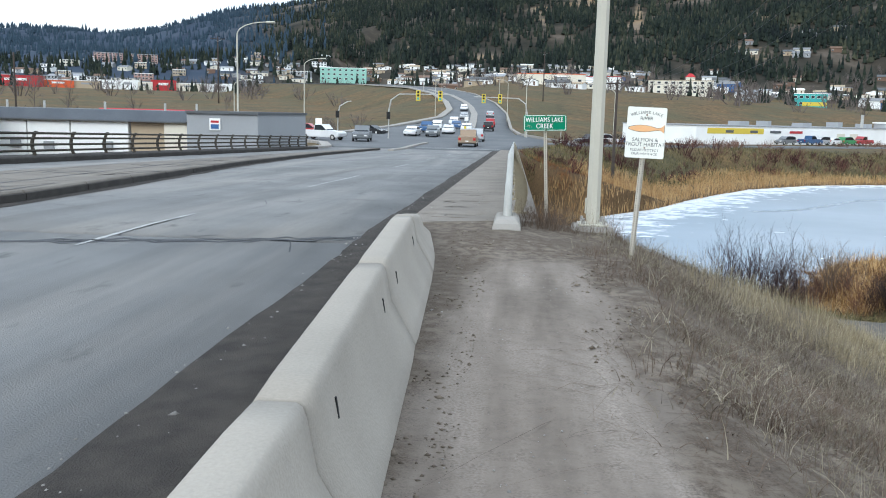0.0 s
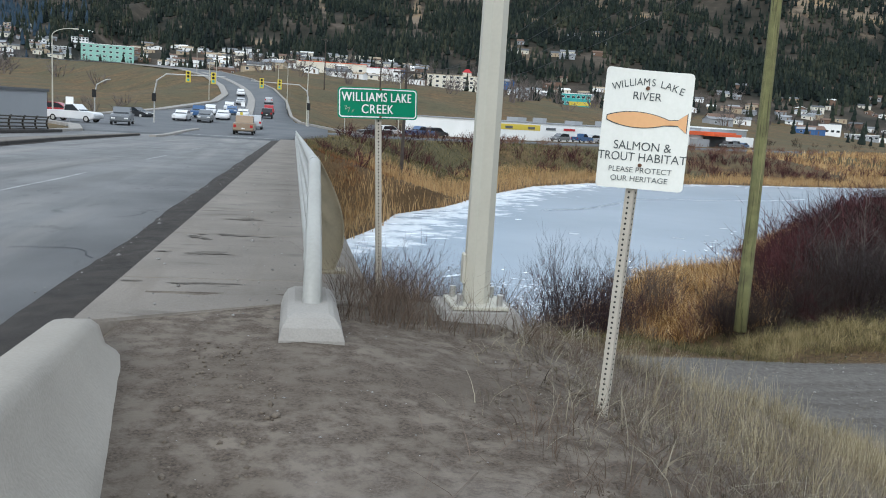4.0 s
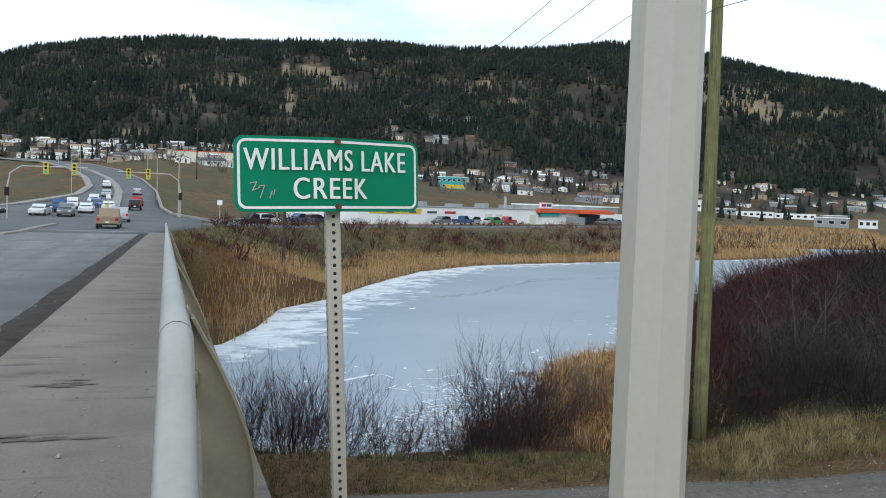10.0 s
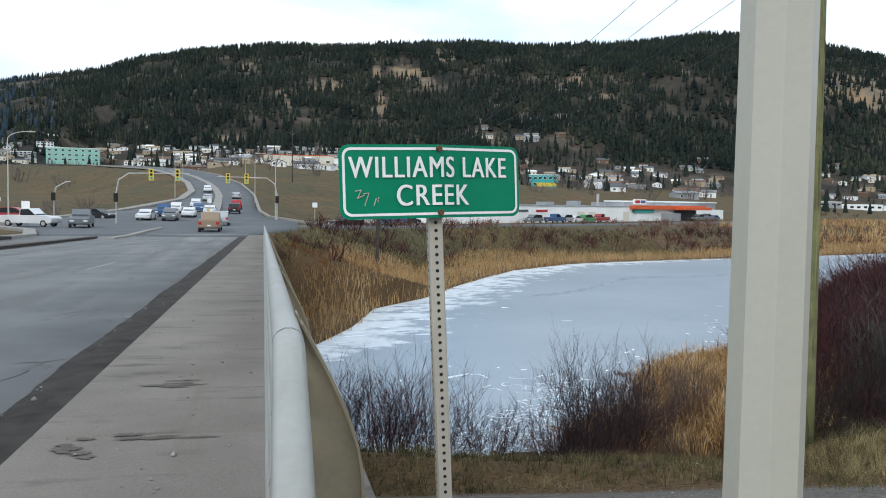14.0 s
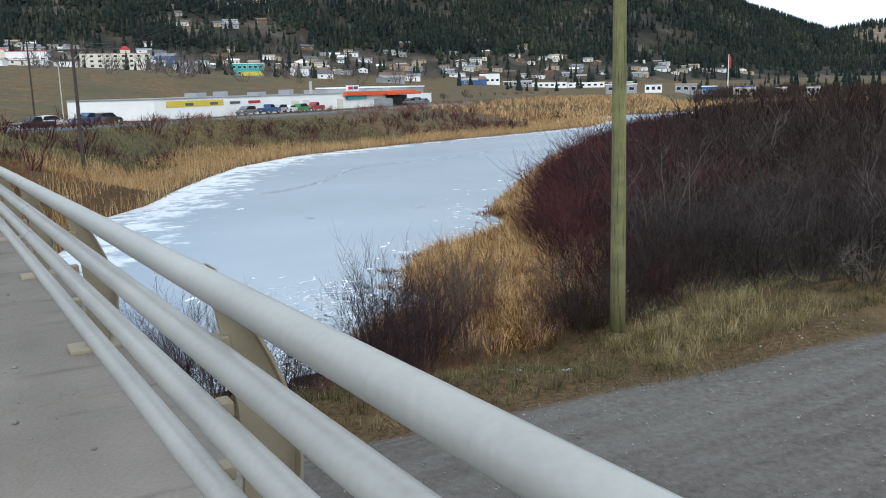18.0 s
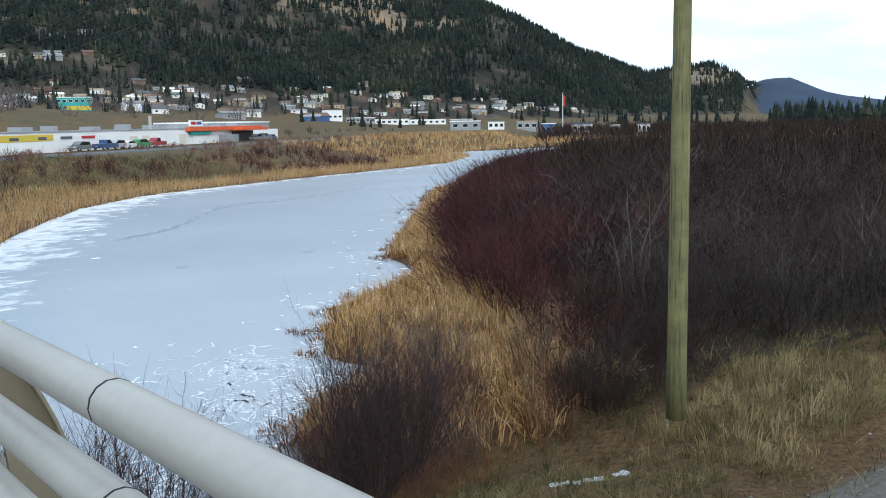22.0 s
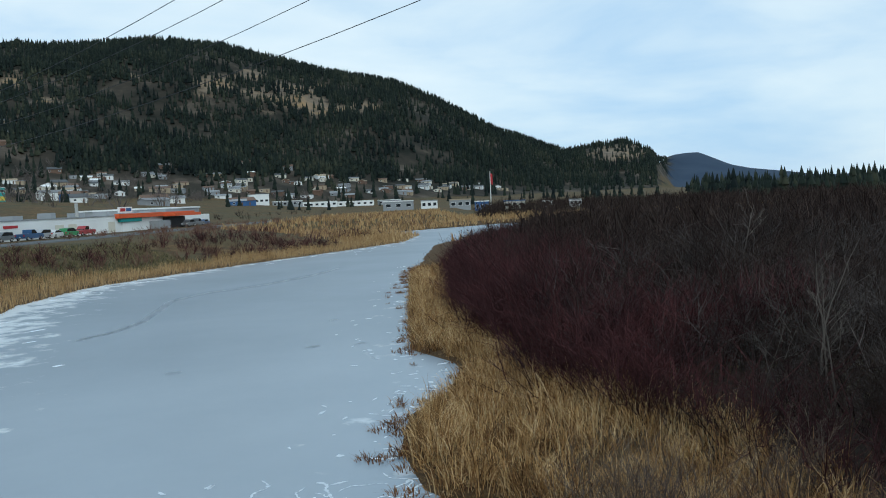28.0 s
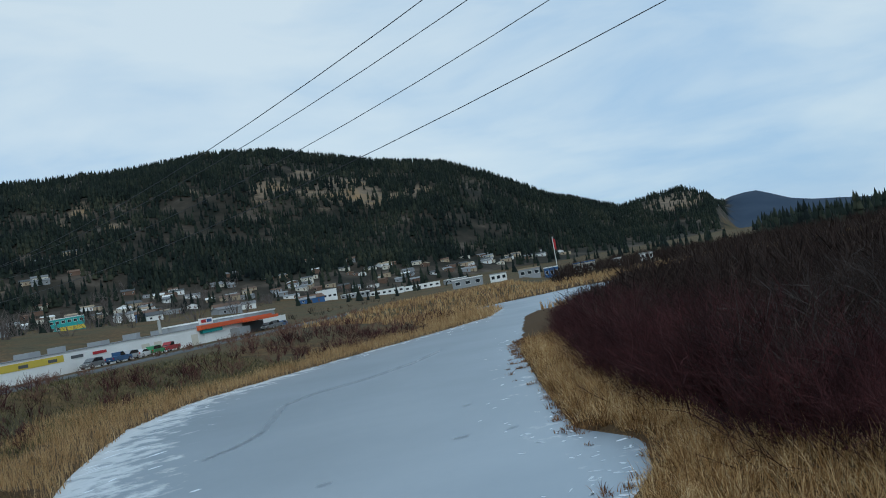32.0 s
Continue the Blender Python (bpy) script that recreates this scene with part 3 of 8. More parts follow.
n_lane = n.new("ShaderNodeMapping")
n_lane.inputs["Scale"].default_value = (2.4, 0.34, 1)
l.new(geo.outputs["Position"], n_lane.inputs["Vector"])
n_band = n.new("ShaderNodeTexNoise")
n_band.inputs["Scale"].default_value, n_band.inputs["Detail"].default_value, n_band.inputs["Roughness"].default_value = 1.0, 4, 0.55
l.new(n_lane.outputs["Vector"], n_band.inputs["Vector"])
n_soft = n_band.outputs["Fac"]
c_dirt = blend(ramp_node(n_grit, (0.35, (0.75,) * 3), (0.62, (0.0,) * 3)), ramp_node(n_soft, (0.34, (0.115, 0.096, 0.080)), (0.5, (0.195, 0.166, 0.141)), (0.66, (0.29, 0.252, 0.218))), ramp_node(n_fine, (0.3, (0.10, 0.083, 0.069)), (0.7, (0.20, 0.172, 0.147))))
c_gravel = blend(n_mid, ramp_node(n_grit, (0.3, (0.07, 0.063, 0.056)), (0.7, (0.20, 0.186, 0.17))), ramp_node(n_fine, (0.3, (0.055, 0.047, 0.039)), (0.7, (0.165, 0.15, 0.134))))
c_wet = ramp_node(n_fine, (0.3, (0.035, 0.022, 0.012)), (0.7, (0.13, 0.08, 0.036)))
c_forest = ramp_node(noise_node(0.02), (0.36, (0.014, 0.016, 0.012)), (0.55, (0.048, 0.040, 0.030)), (0.72, (0.14, 0.115, 0.092)))
c_rock = ramp_node(noise_node(0.02, 8, 0.8), (0.3, (0.07, 0.058, 0.048)), (0.5, (0.20, 0.155, 0.11)), (0.72, (0.36, 0.22, 0.085)))
# distance haze put into the ground colour as a flat blue
c_haze = ramp_node(noise_node(0.004), (0.3, (0.024, 0.042, 0.075)), (0.7, (0.036, 0.056, 0.09)))
c = blend(mask_node("wet", n_mid), c_grass, c_wet)
c_soil = blend(ramp_node(n_fine, (0.42, (0.0,) * 3), (0.6, (1.0,) * 3)), ramp_node(n_grit, (0.3, (0.055, 0.043, 0.034)), (0.7, (0.13, 0.104, 0.082))), ramp_node(n_mid, (0.35, (0.10, 0.082, 0.064)), (0.65, (0.20, 0.168, 0.136))))
c = blend(mask_node("soil", n_mid, 0.5), c, c_soil)
c = blend(mask_node("dirt", n_mid, 0.9), c, c_dirt)
n_map = n.new("ShaderNodeMapping")
n_map.inputs["Scale"].default_value = (0.18, 2.6, 1)
l.new(geo.outputs["Position"], n_map.inputs["Vector"])
n_rut = n.new("ShaderNodeTexNoise")
n_rut.inputs["Scale"].default_value, n_rut.inputs["Detail"].default_value = 1.0, 4
l.new(n_map.outputs["Vector"], n_rut.inputs["Vector"])
c_gravel = blend(ramp_node(n_rut.outputs["Fac"], (0.42, (0.0,) * 3), (0.62, (0.4,) * 3)), c_gravel, ramp_node(n_fine, (0.3, (0.035, 0.030, 0.025)), (0.7, (0.085, 0.075, 0.064))))
c = blend(mask_node("track", n_mid, 0.4), c, c_gravel)
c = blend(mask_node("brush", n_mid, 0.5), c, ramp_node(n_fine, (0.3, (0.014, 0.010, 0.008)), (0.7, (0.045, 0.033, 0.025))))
c = blend(mask_node("forest", n_big), c, c_forest)
c = blend(mask_node("rock", noise_node(0.025, 8, 0.75), 1.6), c, c_rock)
c = blend(mask_node("blue", n_big, 0.0), c, c_haze)
l.new(c, p.inputs["Base Color"])
bp = n.new("ShaderNodeBump")
bp.inputs["Strength"].default_value, bp.inputs["Distance"].default_value = 0.35, 0.02
l.new(n_fine, bp.inputs["Height"])
bp2 = n.new("ShaderNodeBump")
bp2.inputs["Strength"].default_value, bp2.inputs["Distance"].default_value = 0.5, 0.008
l.new(n_grit, bp2.inputs["Height"])
l.new(bp.outputs["Normal"], bp2.inputs["Normal"])
l.new(bp2.outputs["Normal"], p.inputs["Normal"])
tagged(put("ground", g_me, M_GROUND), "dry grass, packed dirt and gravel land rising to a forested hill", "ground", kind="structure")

# ---- frozen lake ----
M_ICE = bpy.data.materials.new("ice")
M_ICE.use_nodes = True
n, l = M_ICE.node_tree.nodes, M_ICE.node_tree.links
p = n["Principled BSDF"]
p.inputs["Roughness"].default_value = 0.27
p.inputs["Specular IOR Level"].default_value = 0.5
geo = n.new("ShaderNodeNewGeometry")
a = n.new("ShaderNodeAttribute")
a.attribute_name = "edge"
nA, nB, nC = noise_node(0.06, 5), noise_node(0.5, 6, 0.65), noise_node(2.2, 4)
c_ice = ramp_node(nA, (0.3, (0.25, 0.305, 0.36)), (0.7, (0.315, 0.372, 0.43)))
c_ice = blend(n.new("ShaderNodeValue").outputs[0], c_ice, c_ice)
c_snow = ramp_node(nC, (0.3, (0.62, 0.68, 0.73)), (0.7, (0.76, 0.80, 0.84)))
s = n.new("ShaderNodeMath")
s.operation = 'MULTIPLY_ADD'
s.inputs[1].default_value, s.inputs[2].default_value = 1.5, -0.75
l.new(nB, s.inputs[0])
t = n.new("ShaderNodeMath")
t.operation = 'ADD'
l.new(a.outputs["Fac"], t.inputs[0])
l.new(s.outputs[0], t.inputs[1])
r = n.new("ShaderNodeMapRange")
r.inputs["From Min"].default_value, r.inputs["From Max"].default_value = 0.42, 0.62
l.new(t.outputs[0], r.inputs["Value"])
l.new(blend(r.outputs["Result"], c_ice, c_snow), p.inputs["Base Color"])
bp = n.new("ShaderNodeBump")
bp.inputs["Strength"].default_value, bp.inputs["Distance"].default_value = 0.15, 0.02
l.new(nC, bp.inputs["Height"])
l.new(bp.outputs["Normal"], p.inputs["Normal"])
ix, iy = np.meshgrid(np.concatenate([steps((-24, 0, 4), (0, 45, 0.9), (45, 178, 3))]), np.concatenate([steps((30, 110, 0.9), (110, 164, 3))]))
i_d = lake_d(ix, iy)
ids = np.arange(ix.size).reshape(ix.shape)
iq = np.stack([ids[:-1, :-1], ids[:-1, 1:], ids[1:, 1:], ids[1:, :-1]], -1).reshape(-1, 4)
iq = iq[(i_d.ravel()[iq].min(1) < 1.2)]
ice_me = np_mesh("ice", np.stack([ix, iy, np.full(ix.shape, ICE_Z)], -1), quad=iq)
north_m = sm(-4, 4, iy - (40 + 0.836 * ix))
near_sh = np.clip(1 - (-i_d) / 9.0, 0, 1)
edge = 0.72 * north_m * np.clip(1 - (-i_d) / (7 + 5 * sm(60, 20, ix)), 0, 1) ** 1.2 + (1 - north_m) * 0.36 * near_sh ** 1.5
edge = edge * (1 - 0.25 * sm(40, 60, ix))
attr(ice_me, "edge", edge)
tagged(put("lake_ice", ice_me, M_ICE), "pale blue-grey frozen lake with drifted snow along its edges", "frozen lake", kind="structure")


def ice_marks():
    """Snow streaks, a long refrozen crack and dark holes, raised a hair above the ice."""
    rng = np.random.default_rng(5)
    co, tr = [], []

    def blob(cx, cy, rx, ry, ang, k=9, z=0.004):
        b = len(co)
        co.append((cx, cy, ICE_Z + z))
        for i in range(k):
            q = 2 * math.pi * i / k
            w = rng.uniform(0.55, 1.15)
            px, py = rx * math.cos(q) * w, ry * math.sin(q) * w
            co.append((cx + px * math.cos(ang) - py * math.sin(ang), cy + px * math.sin(ang) + py * math.cos(ang), ICE_Z + z))
        for i in range(k):
            tr.append((b, b + 1 + i, b + 1 + (i + 1) % k))

    def line(pts, w, z=0.004):
        for (x0, y0), (x1, y1) in zip(pts, pts[1:]):
            d = math.hypot(x1 - x0, y1 - y0)
            if d > 1e-3:
                blob((x0 + x1) / 2, (y0 + y1) / 2, d * 0.62, w * rng.uniform(0.5, 1.2), math.atan2(y1 - y0, x1 - x0), 8, z)
    # white pressure cracks near the point
    for k in range(330):
        x, y = ((rng.normal(11.4, 1.2), rng.normal(33.9, 0.6)), (rng.normal(12.6, 1.2), rng.normal(37.0, 1.1)), (rng.normal(8.6, 1.1), rng.normal(30.9, 0.9)), (rng.normal(5.5, 2.0), rng.normal(31.2, 0.6)))[k % 4]
        if lake_d(x, y) > -0.3:
            continue
        ang = rng.normal(0.5, 0.8)
        pts = [(x, y)]
        for _ in range(rng.integers(3, 9)):
            ang += rng.normal(0, 0.8)
            s = rng.uniform(0.10, 0.26)
            pts.append((pts[-1][0] + s * math.cos(ang), pts[-1][1] + s * math.sin(ang)))
        line(pts, rng.uniform(0.02, 0.07))
    for _ in range(150):
        t = rng.uniform(0, 1)
        i = rng.integers(12, 19)
        a, b = np.array(ICE[i]), np.array(ICE[i + 1])
        q = a + (b - a) * t + rng.normal(0, 1, 2) * (0.5 + i * 0.05) + np.array([-0.7, 0.5])
        if lake_d(*q) < -0.3:
            blob(q[0], q[1], rng.uniform(0.06, 0.32), rng.uniform(0.03, 0.12), rng.normal(0.7, 0.9))
    for _ in range(130):
        i = rng.integers(len(SHORE_NEAR) + 6, len(SHORE_NEAR) + 17)
        a, b = np.array(ICE[i]), np.array(ICE[i + 1])
        q = a + (b - a) * rng.uniform(0, 1) + np.array([0.75, -0.6]) * rng.gamma(1.6, 1.1)
        if lake_d(*q) < -0.4:
            blob(q[0], q[1], rng.uniform(0.25, 1.1), rng.uniform(0.04, 0.16), rng.normal(0.15, 0.3))
    for _ in range(9):
        q = np.array([rng.uniform(5, 14), rng.uniform(36, 44)])
        if lake_d(*q) < -2:
            blob(q[0], q[1], rng.uniform(0.08, 0.22), rng.uniform(0.03, 0.07), rng.uniform(0, 3))
    white = np_mesh("snow_streaks", co, tri=tr)
    co2, tr2 = [], []
    co, tr = co2, tr2
    for (x, y, a_) in ((19.4, 55.9, 0.28), (26.5, 55.7, 0.28), (28.3, 54.3, 0.22), (33, 62, 0.22)):
        bx = len(co)
        co.append((x, y, ICE_Z + 0.005))
        for i in range(9):
            q = 2 * math.pi * i / 9
            co.append((x + a_ * 1.5 * math.cos(q) * rng.uniform(0.6, 1.2), y + a_ * math.sin(q) * rng.uniform(0.6, 1.2), ICE_Z + 0.005))
        for i in range(9):
            tr.append((bx, bx + 1 + i, bx + 1 + (i + 1) % 9))
    pts = [(21.3, 69.2), (23.9, 70.4), (26.9, 73.0), (30.9, 78.1), (34.2, 82.6), (39.0, 84.9), (44.8, 85.5), (52.4, 88.9), (60.2, 93.4)]
    fine = []
    for (x0, y0), (x1, y1) in zip(pts, pts[1:]):
        for k in range(6):
            fine.append((x0 + (x1 - x0) * k / 6 + rng.normal(0, 0.06), y0 + (y1 - y0) * k / 6 + rng.normal(0, 0.10)))
    for i, ((x0, y0), (x1, y1)) in enumerate(zip(fine, fine[1:])):
        w = 0.26 if i < 24 else 0.17
        b = len(co)
        dx, dy = x1 - x0, y1 - y0
        s = math.hypot(dx, dy) + 1e-6
        px, py = -dy / s * w * rng.uniform(0.5, 1.2), dx / s * w * rng.uniform(0.5, 1.2)
        co.extend([(x0 - px, y0 - py, ICE_Z + 0.006), (x1 - px, y1 - py, ICE_Z + 0.006), (x1 + px, y1 + py, ICE_Z + 0.006), (x0 + px, y0 + py, ICE_Z + 0.006)])
        tr.extend([(b, b + 1, b + 2), (b, b + 2, b + 3)])
    dark = np_mesh("ice_crack", co, tri=tr)
    tagged(put("snow_streaks", white, mat("snow", (0.72, 0.77, 0.82), (0.60, 0.66, 0.72), 0.7, 3, 30, 0.1)), "thin white snow streaks and frost cracks on the ice", "snow", kind="stuff")
    tagged(put("ice_crack", dark, mat("grey_ice", (0.18, 0.22, 0.26), (0.25, 0.30, 0.35), 0.35, 0.8, 6, 0.0)), "grey refrozen crack and dark holes in the ice", "ice crack", kind="stuff")


ice_marks()

# ---- road and bridge ----
def strip(name, xa, xb, ys, dz, material, label, category, kind="structure", thick=0.0):
    """A ribbon between two edges that follows the road's grade."""
    ys = np.asarray(ys, float)
    A = np.array([xa(y) if callable(xa) else xa for y in ys])
    B = np.array([xb(y) if callable(xb) else xb for y in ys])
    z = road_z(ys) + dz
    m = 7
    xs = np.linspace(0, 1, m)
    X = A[:, None] + (B - A)[:, None] * xs
    co = np.stack([X, np.repeat(ys[:, None], m, 1), np.repeat(z[:, None], m, 1)], -1).reshape(-1, 3)
    i = np.arange(len(ys) * m).reshape(len(ys), m)
    q = np.stack([i[:-1, :-1], i[:-1, 1:], i[1:, 1:], i[1:, :-1]], -1).reshape(-1, 4)
    if thick:
        k = len(co)
        co = np.concatenate([co, co - [0, 0, thick]])
        q = np.concatenate([q, q[:, ::-1] + k])
        b = np.concatenate([i[0, :], i[1:, -1], i[-1, -2::-1], i[-2:0:-1, 0]])
        q = np.concatenate([q, np.stack([b, b + k, np.roll(b, -1) + k, np.roll(b, -1)], -1)])
    return tagged(put(name, np_mesh(name, co, quad=q), material), label, category, kind=kind)


Y_BR0, Y_BR1 = 6.6, 78.0
strip("road_near", -16.5, 0.42, [-60, -20, -6, 0, 3, Y_BR0 - 0.12], 0.0, M_ASPH, "worn grey asphalt approach road", "road", thick=0.3)
strip("bridge_deck", -15.2, 0.42, np.linspace(Y_BR0 + 0.02, Y_BR1, 40), 0.0, M_ASPH, "worn pale grey asphalt bridge deck", "bridge deck", thick=0.55)
strip("road_crossing", lambda y: float(road_xl(y)), lambda y: float(road_xr(y)) + 0.1, [78.03, 84, 90, 96, 100, 106, 112, 118, 125, 130, 136, 140, 150, 160, 175, 190, 205, 220, 235, 250, 260, 275, 290, 300, 320, 340, 370, 420, 480, 600], 0.0, M_ASPH2, "dark asphalt crossing and road climbing into town", "road", thick=0.3)
# side street to the left and right of the crossing
def flat_road(name, pts, w, material, label):
    co, q = [], []
    for i, (x, y, z) in enumerate(pts):
        a, b = np.array(pts[max(i - 1, 0)]), np.array(pts[min(i + 1, len(pts) - 1)])
        d = (b - a)[:2] / np.linalg.norm((b - a)[:2])
        nrm = np.array([-d[1], d[0]]) * w / 2
        for dz in (0, -0.5):
            co += [(x + nrm[0], y + nrm[1], z + dz), (x - nrm[0], y - nrm[1], z + dz)]
    for i in range(len(pts) - 1):
        a, b = 4 * i, 4 * i + 4
        q += [(a, a + 1, b + 1, b), (a + 2, b + 2, b + 3, a + 3), (a, b, b + 2, a + 2), (a + 1, a + 3, b + 3, b + 1)]
    return tagged(put(name, np_mesh(name, co, quad=q), material), label, "road", kind="structure")


flat_road("side_street_left", [(-24.5, 114, -2.05), (-45, 112, -2.0), (-80, 104, -1.5), (-130, 92, -0.8)], 12, M_ASPH2, "dark asphalt side street")
flat_road("side_street_right", STREET, 9, M_ASPH2, "grey asphalt street in front of the long white shop")
strip("sidewalk_base", 0.34, 2.0, np.linspace(8.75, Y_BR1, 36), 0.09, M_WALK, "stained concrete bridge sidewalk slab", "sidewalk", thick=0.5)


def walk_panels():
    """Sidewalk panels with narrow joints."""
    par = tagged(new("sidewalk"), "worn stained concrete sidewalk panels along the bridge", "sidewalk", kind="structure")
    y = 7.5
    rng = random.Random(3)
    while y < Y_BR1:
        ln = 2.55 if y > 8 else 1.6
        z0, z1 = float(road_z(y)), float(road_z(y + ln))
        if y < 8:
            bm = loft([[(0.31, 0.18, zz), (1.44, 0.80, zz), (1.94, 0.95, zz), (1.94, ln - 0.012, zz), (0.31, ln - 0.012, zz)] for zz in (-0.45, -0.012)] + [[(0.32, 0.19, 0.0), (1.44, 0.815, 0.0), (1.93, 0.96, 0.0), (1.93, ln - 0.02, 0.0), (0.32, ln - 0.02, 0.0)]])
        else:
            bm = boxbm(0.31, 1.94, 0, ln - 0.012, -0.2, 0.0, bevel=0.012)
        for v in bm.verts:
            v.co.z += 0.115 + rng.uniform(-0.002, 0.002) + (z1 - z0) * v.co.y / ln
        part("panel", bm, M_WALK, par, loc=(0, y, z0))
        y += ln


walk_panels()


def grit_line():
    """Loose dark sand and small stones swept against the kerb and the barriers."""
    rng = np.random.default_rng(8)
    ys = np.concatenate([np.arange(-6, 40, 0.3), np.arange(40, 79, 1.0)])
    A = -0.10 - 0.02 * np.sin(ys * 0.9) - 0.035 * rng.random(len(ys)) - np.interp(ys, [-6, 7, 20, 78], [0.05, 0.0, 0.08, 0.3])
    B = np.interp(ys, [-6, 4, 7.2, 7.5, 78], [0.8, 0.62, 0.36, 0.33, 0.33])
    m = 6
    xs = np.linspace(0, 1, m)
    X = A[:, None] + (B - A)[:, None] * xs
    h = 0.006 + 0.035 * np.sin(np.pi * xs * 0.6)[None, :] * (0.7 + 0.6 * rng.random((len(ys), m)))
    h[:, 0] = 0.003
    co = np.stack([X, np.repeat(ys[:, None], m, 1), road_z(ys)[:, None] + h], -1).reshape(-1, 3)
    i = np.arange(len(ys) * m).reshape(len(ys), m)
    q = np.stack([i[:-1, :-1], i[:-1, 1:], i[1:, 1:], i[1:, :-1]], -1).reshape(-1, 4)
    tagged(put("gutter_grit", np_mesh("gutter_grit", co, quad=q), M_GRIT), "dark sandy grit swept along the gutter", "grit", kind="stuff")


grit_line()


def pebbles(name, n, xr, yr, zf, size, material, label, seed):
    rng = np.random.default_rng(seed)
    base = np.array([(1, 0, 0), (-1, 0, 0), (0, 1, 0), (0, -1, 0), (0, 0, 0.7), (0, 0, -0.4)], float)
    ft = np.array([(0, 2, 4), (2, 1, 4), (1, 3, 4), (3, 0, 4), (2, 0, 5), (1, 2, 5), (3, 1, 5), (0, 3, 5)])
    x, y = rng.uniform(*xr, n), rng.uniform(*yr, n)
    s = size * rng.lognormal(0, 0.5, n)
    jit = base[None] * rng.uniform(0.6, 1.3, (n, 6, 1))
    a = rng.uniform(0, 6.3, n)
    ca, sa = np.cos(a), np.sin(a)
    px = jit[..., 0] * ca[:, None] - jit[..., 1] * sa[:, None]
    py = jit[..., 0] * sa[:, None] + jit[..., 1] * ca[:, None]
    co = np.stack([px * s[:, None] + x[:, None], py * s[:, None] + y[:, None], jit[..., 2] * s[:, None] + zf(x, y)[:, None] + s[:, None] * 0.2], -1)
    tr = ft[None] + np.arange(n)[:, None, None] * 6
    tagged(put(name, np_mesh(name, co, tri=tr), material), label, "stones", kind="stuff")


M_STONE = leafy("small_stones", [(0.10, 0.095, 0.09), (0.25, 0.24, 0.225), (0.42, 0.40, 0.38)])
pebbles("gutter_stones", 700, (-0.2, 0.45), (-1, 30), lambda x, y: road_z(y) + 0.015, 0.009, M_STONE, "small loose stones in the gutter", 1)
pebbles("path_stones", 1500, (1.0, 4.2), (-1, 9.5), lambda x, y: land(x, y) - 0.002, 0.004, M_STONE, "small stones on the dirt path", 2)
pebbles("track_stones", 2600, (1, 26), (14, 21), lambda x, y: land(x, y), 0.012, M_STONE, "loose gravel on the track", 3)
pebbles("walk_stones", 350, (0.36, 1.5), (7.7, 26), lambda x, y: road_z(y) + 0.118, 0.006, M_STONE, "grit on the sidewalk", 4)


M_CLOD = leafy("soil_clods", [(0.07, 0.055, 0.043), (0.14, 0.115, 0.09), (0.22, 0.185, 0.15)])
pebbles("soil_clods", 2600, (2.15, 3.6), (1.5, 9.3), lambda x, y: land(x, y) - 0.004, 0.007, M_CLOD, "crumbled soil clods along the path edge", 11)
pebbles("barrier_litter", 2200, (0.98, 1.42), (-1, 7.4), lambda x, y: land(x, y) - 0.003, 0.006, M_CLOD, "crumbled soil and litter along the barriers", 12)


def ribbon(name, pts, w, dz, material, label, category="marking", seed=0):
    rng = random.Random(seed)
    co, q = [], []
    for i, (x, y) in enumerate(pts):
        x0, y0 = pts[max(i - 1, 0)]
        x1, y1 = pts[min(i + 1, len(pts) - 1)]
        s = math.hypot(x1 - x0, y1 - y0)
        ww = w * rng.uniform(0.6, 1.2) / 2 if seed else w / 2
        px, py = -(y1 - y0) / s * ww, (x1 - x0) / s * ww
        co += [(x + px, y + py, float(road_z(y + py)) + dz), (x - px, y - py, float(road_z(y - py)) + dz)]
    for i in range(len(pts) - 1):
        q.append((2 * i, 2 * i + 2, 2 * i + 3, 2 * i + 1))
    return tagged(put(name, np_mesh(name, co, quad=q), material), label, category, kind="structure")


# lane line, joint cracks and patches
for a, b in ((-3.5, 0.5), (5.7, 9.0), (15.9, 22.4), (30, 34), (42, 46), (55, 59), (68, 72)):
    ribbon("lane_line", [(-2.85 + 0.02 * math.sin(y), y) for y in np.linspace(a, b, 24)], 0.065, 0.005, M_PAINT, "worn white lane dash on the road", seed=int(a * 3 + 40))
rngc = random.Random(4)
for k in range(3):
    pts = [(x, 5.0 + (x + 6) * 0.30 + 0.10 * k + rngc.uniform(-0.10, 0.10)) for x in np.linspace(-6.0, 0.0, 40)]
    ribbon("joint_crack", pts, 0.075, 0.004 + 0.0005 * k, M_TAR, "ragged tar-filled crack at the bridge joint", "crack", seed=5 + k)
for k in range(46):
    x, y = rngc.uniform(-5.6, -0.5), rngc.choice([rngc.uniform(7, 30), rngc.uniform(-1, 20)])
    pts = [(x, y)]
    a = rngc.choice([0.1, 1.5]) + rngc.uniform(-0.3, 0.3)
    for _ in range(rngc.randint(3, 8)):
        a += rngc.uniform(-0.5, 0.5)
        pts.append((pts[-1][0] + 0.12 * math.cos(a), pts[-1][1] + 0.22 * math.sin(a)))
    ribbon("road_crack", pts, 0.022, 0.003, M_TAR, "short dark crack in the asphalt", "crack", seed=20 + k)


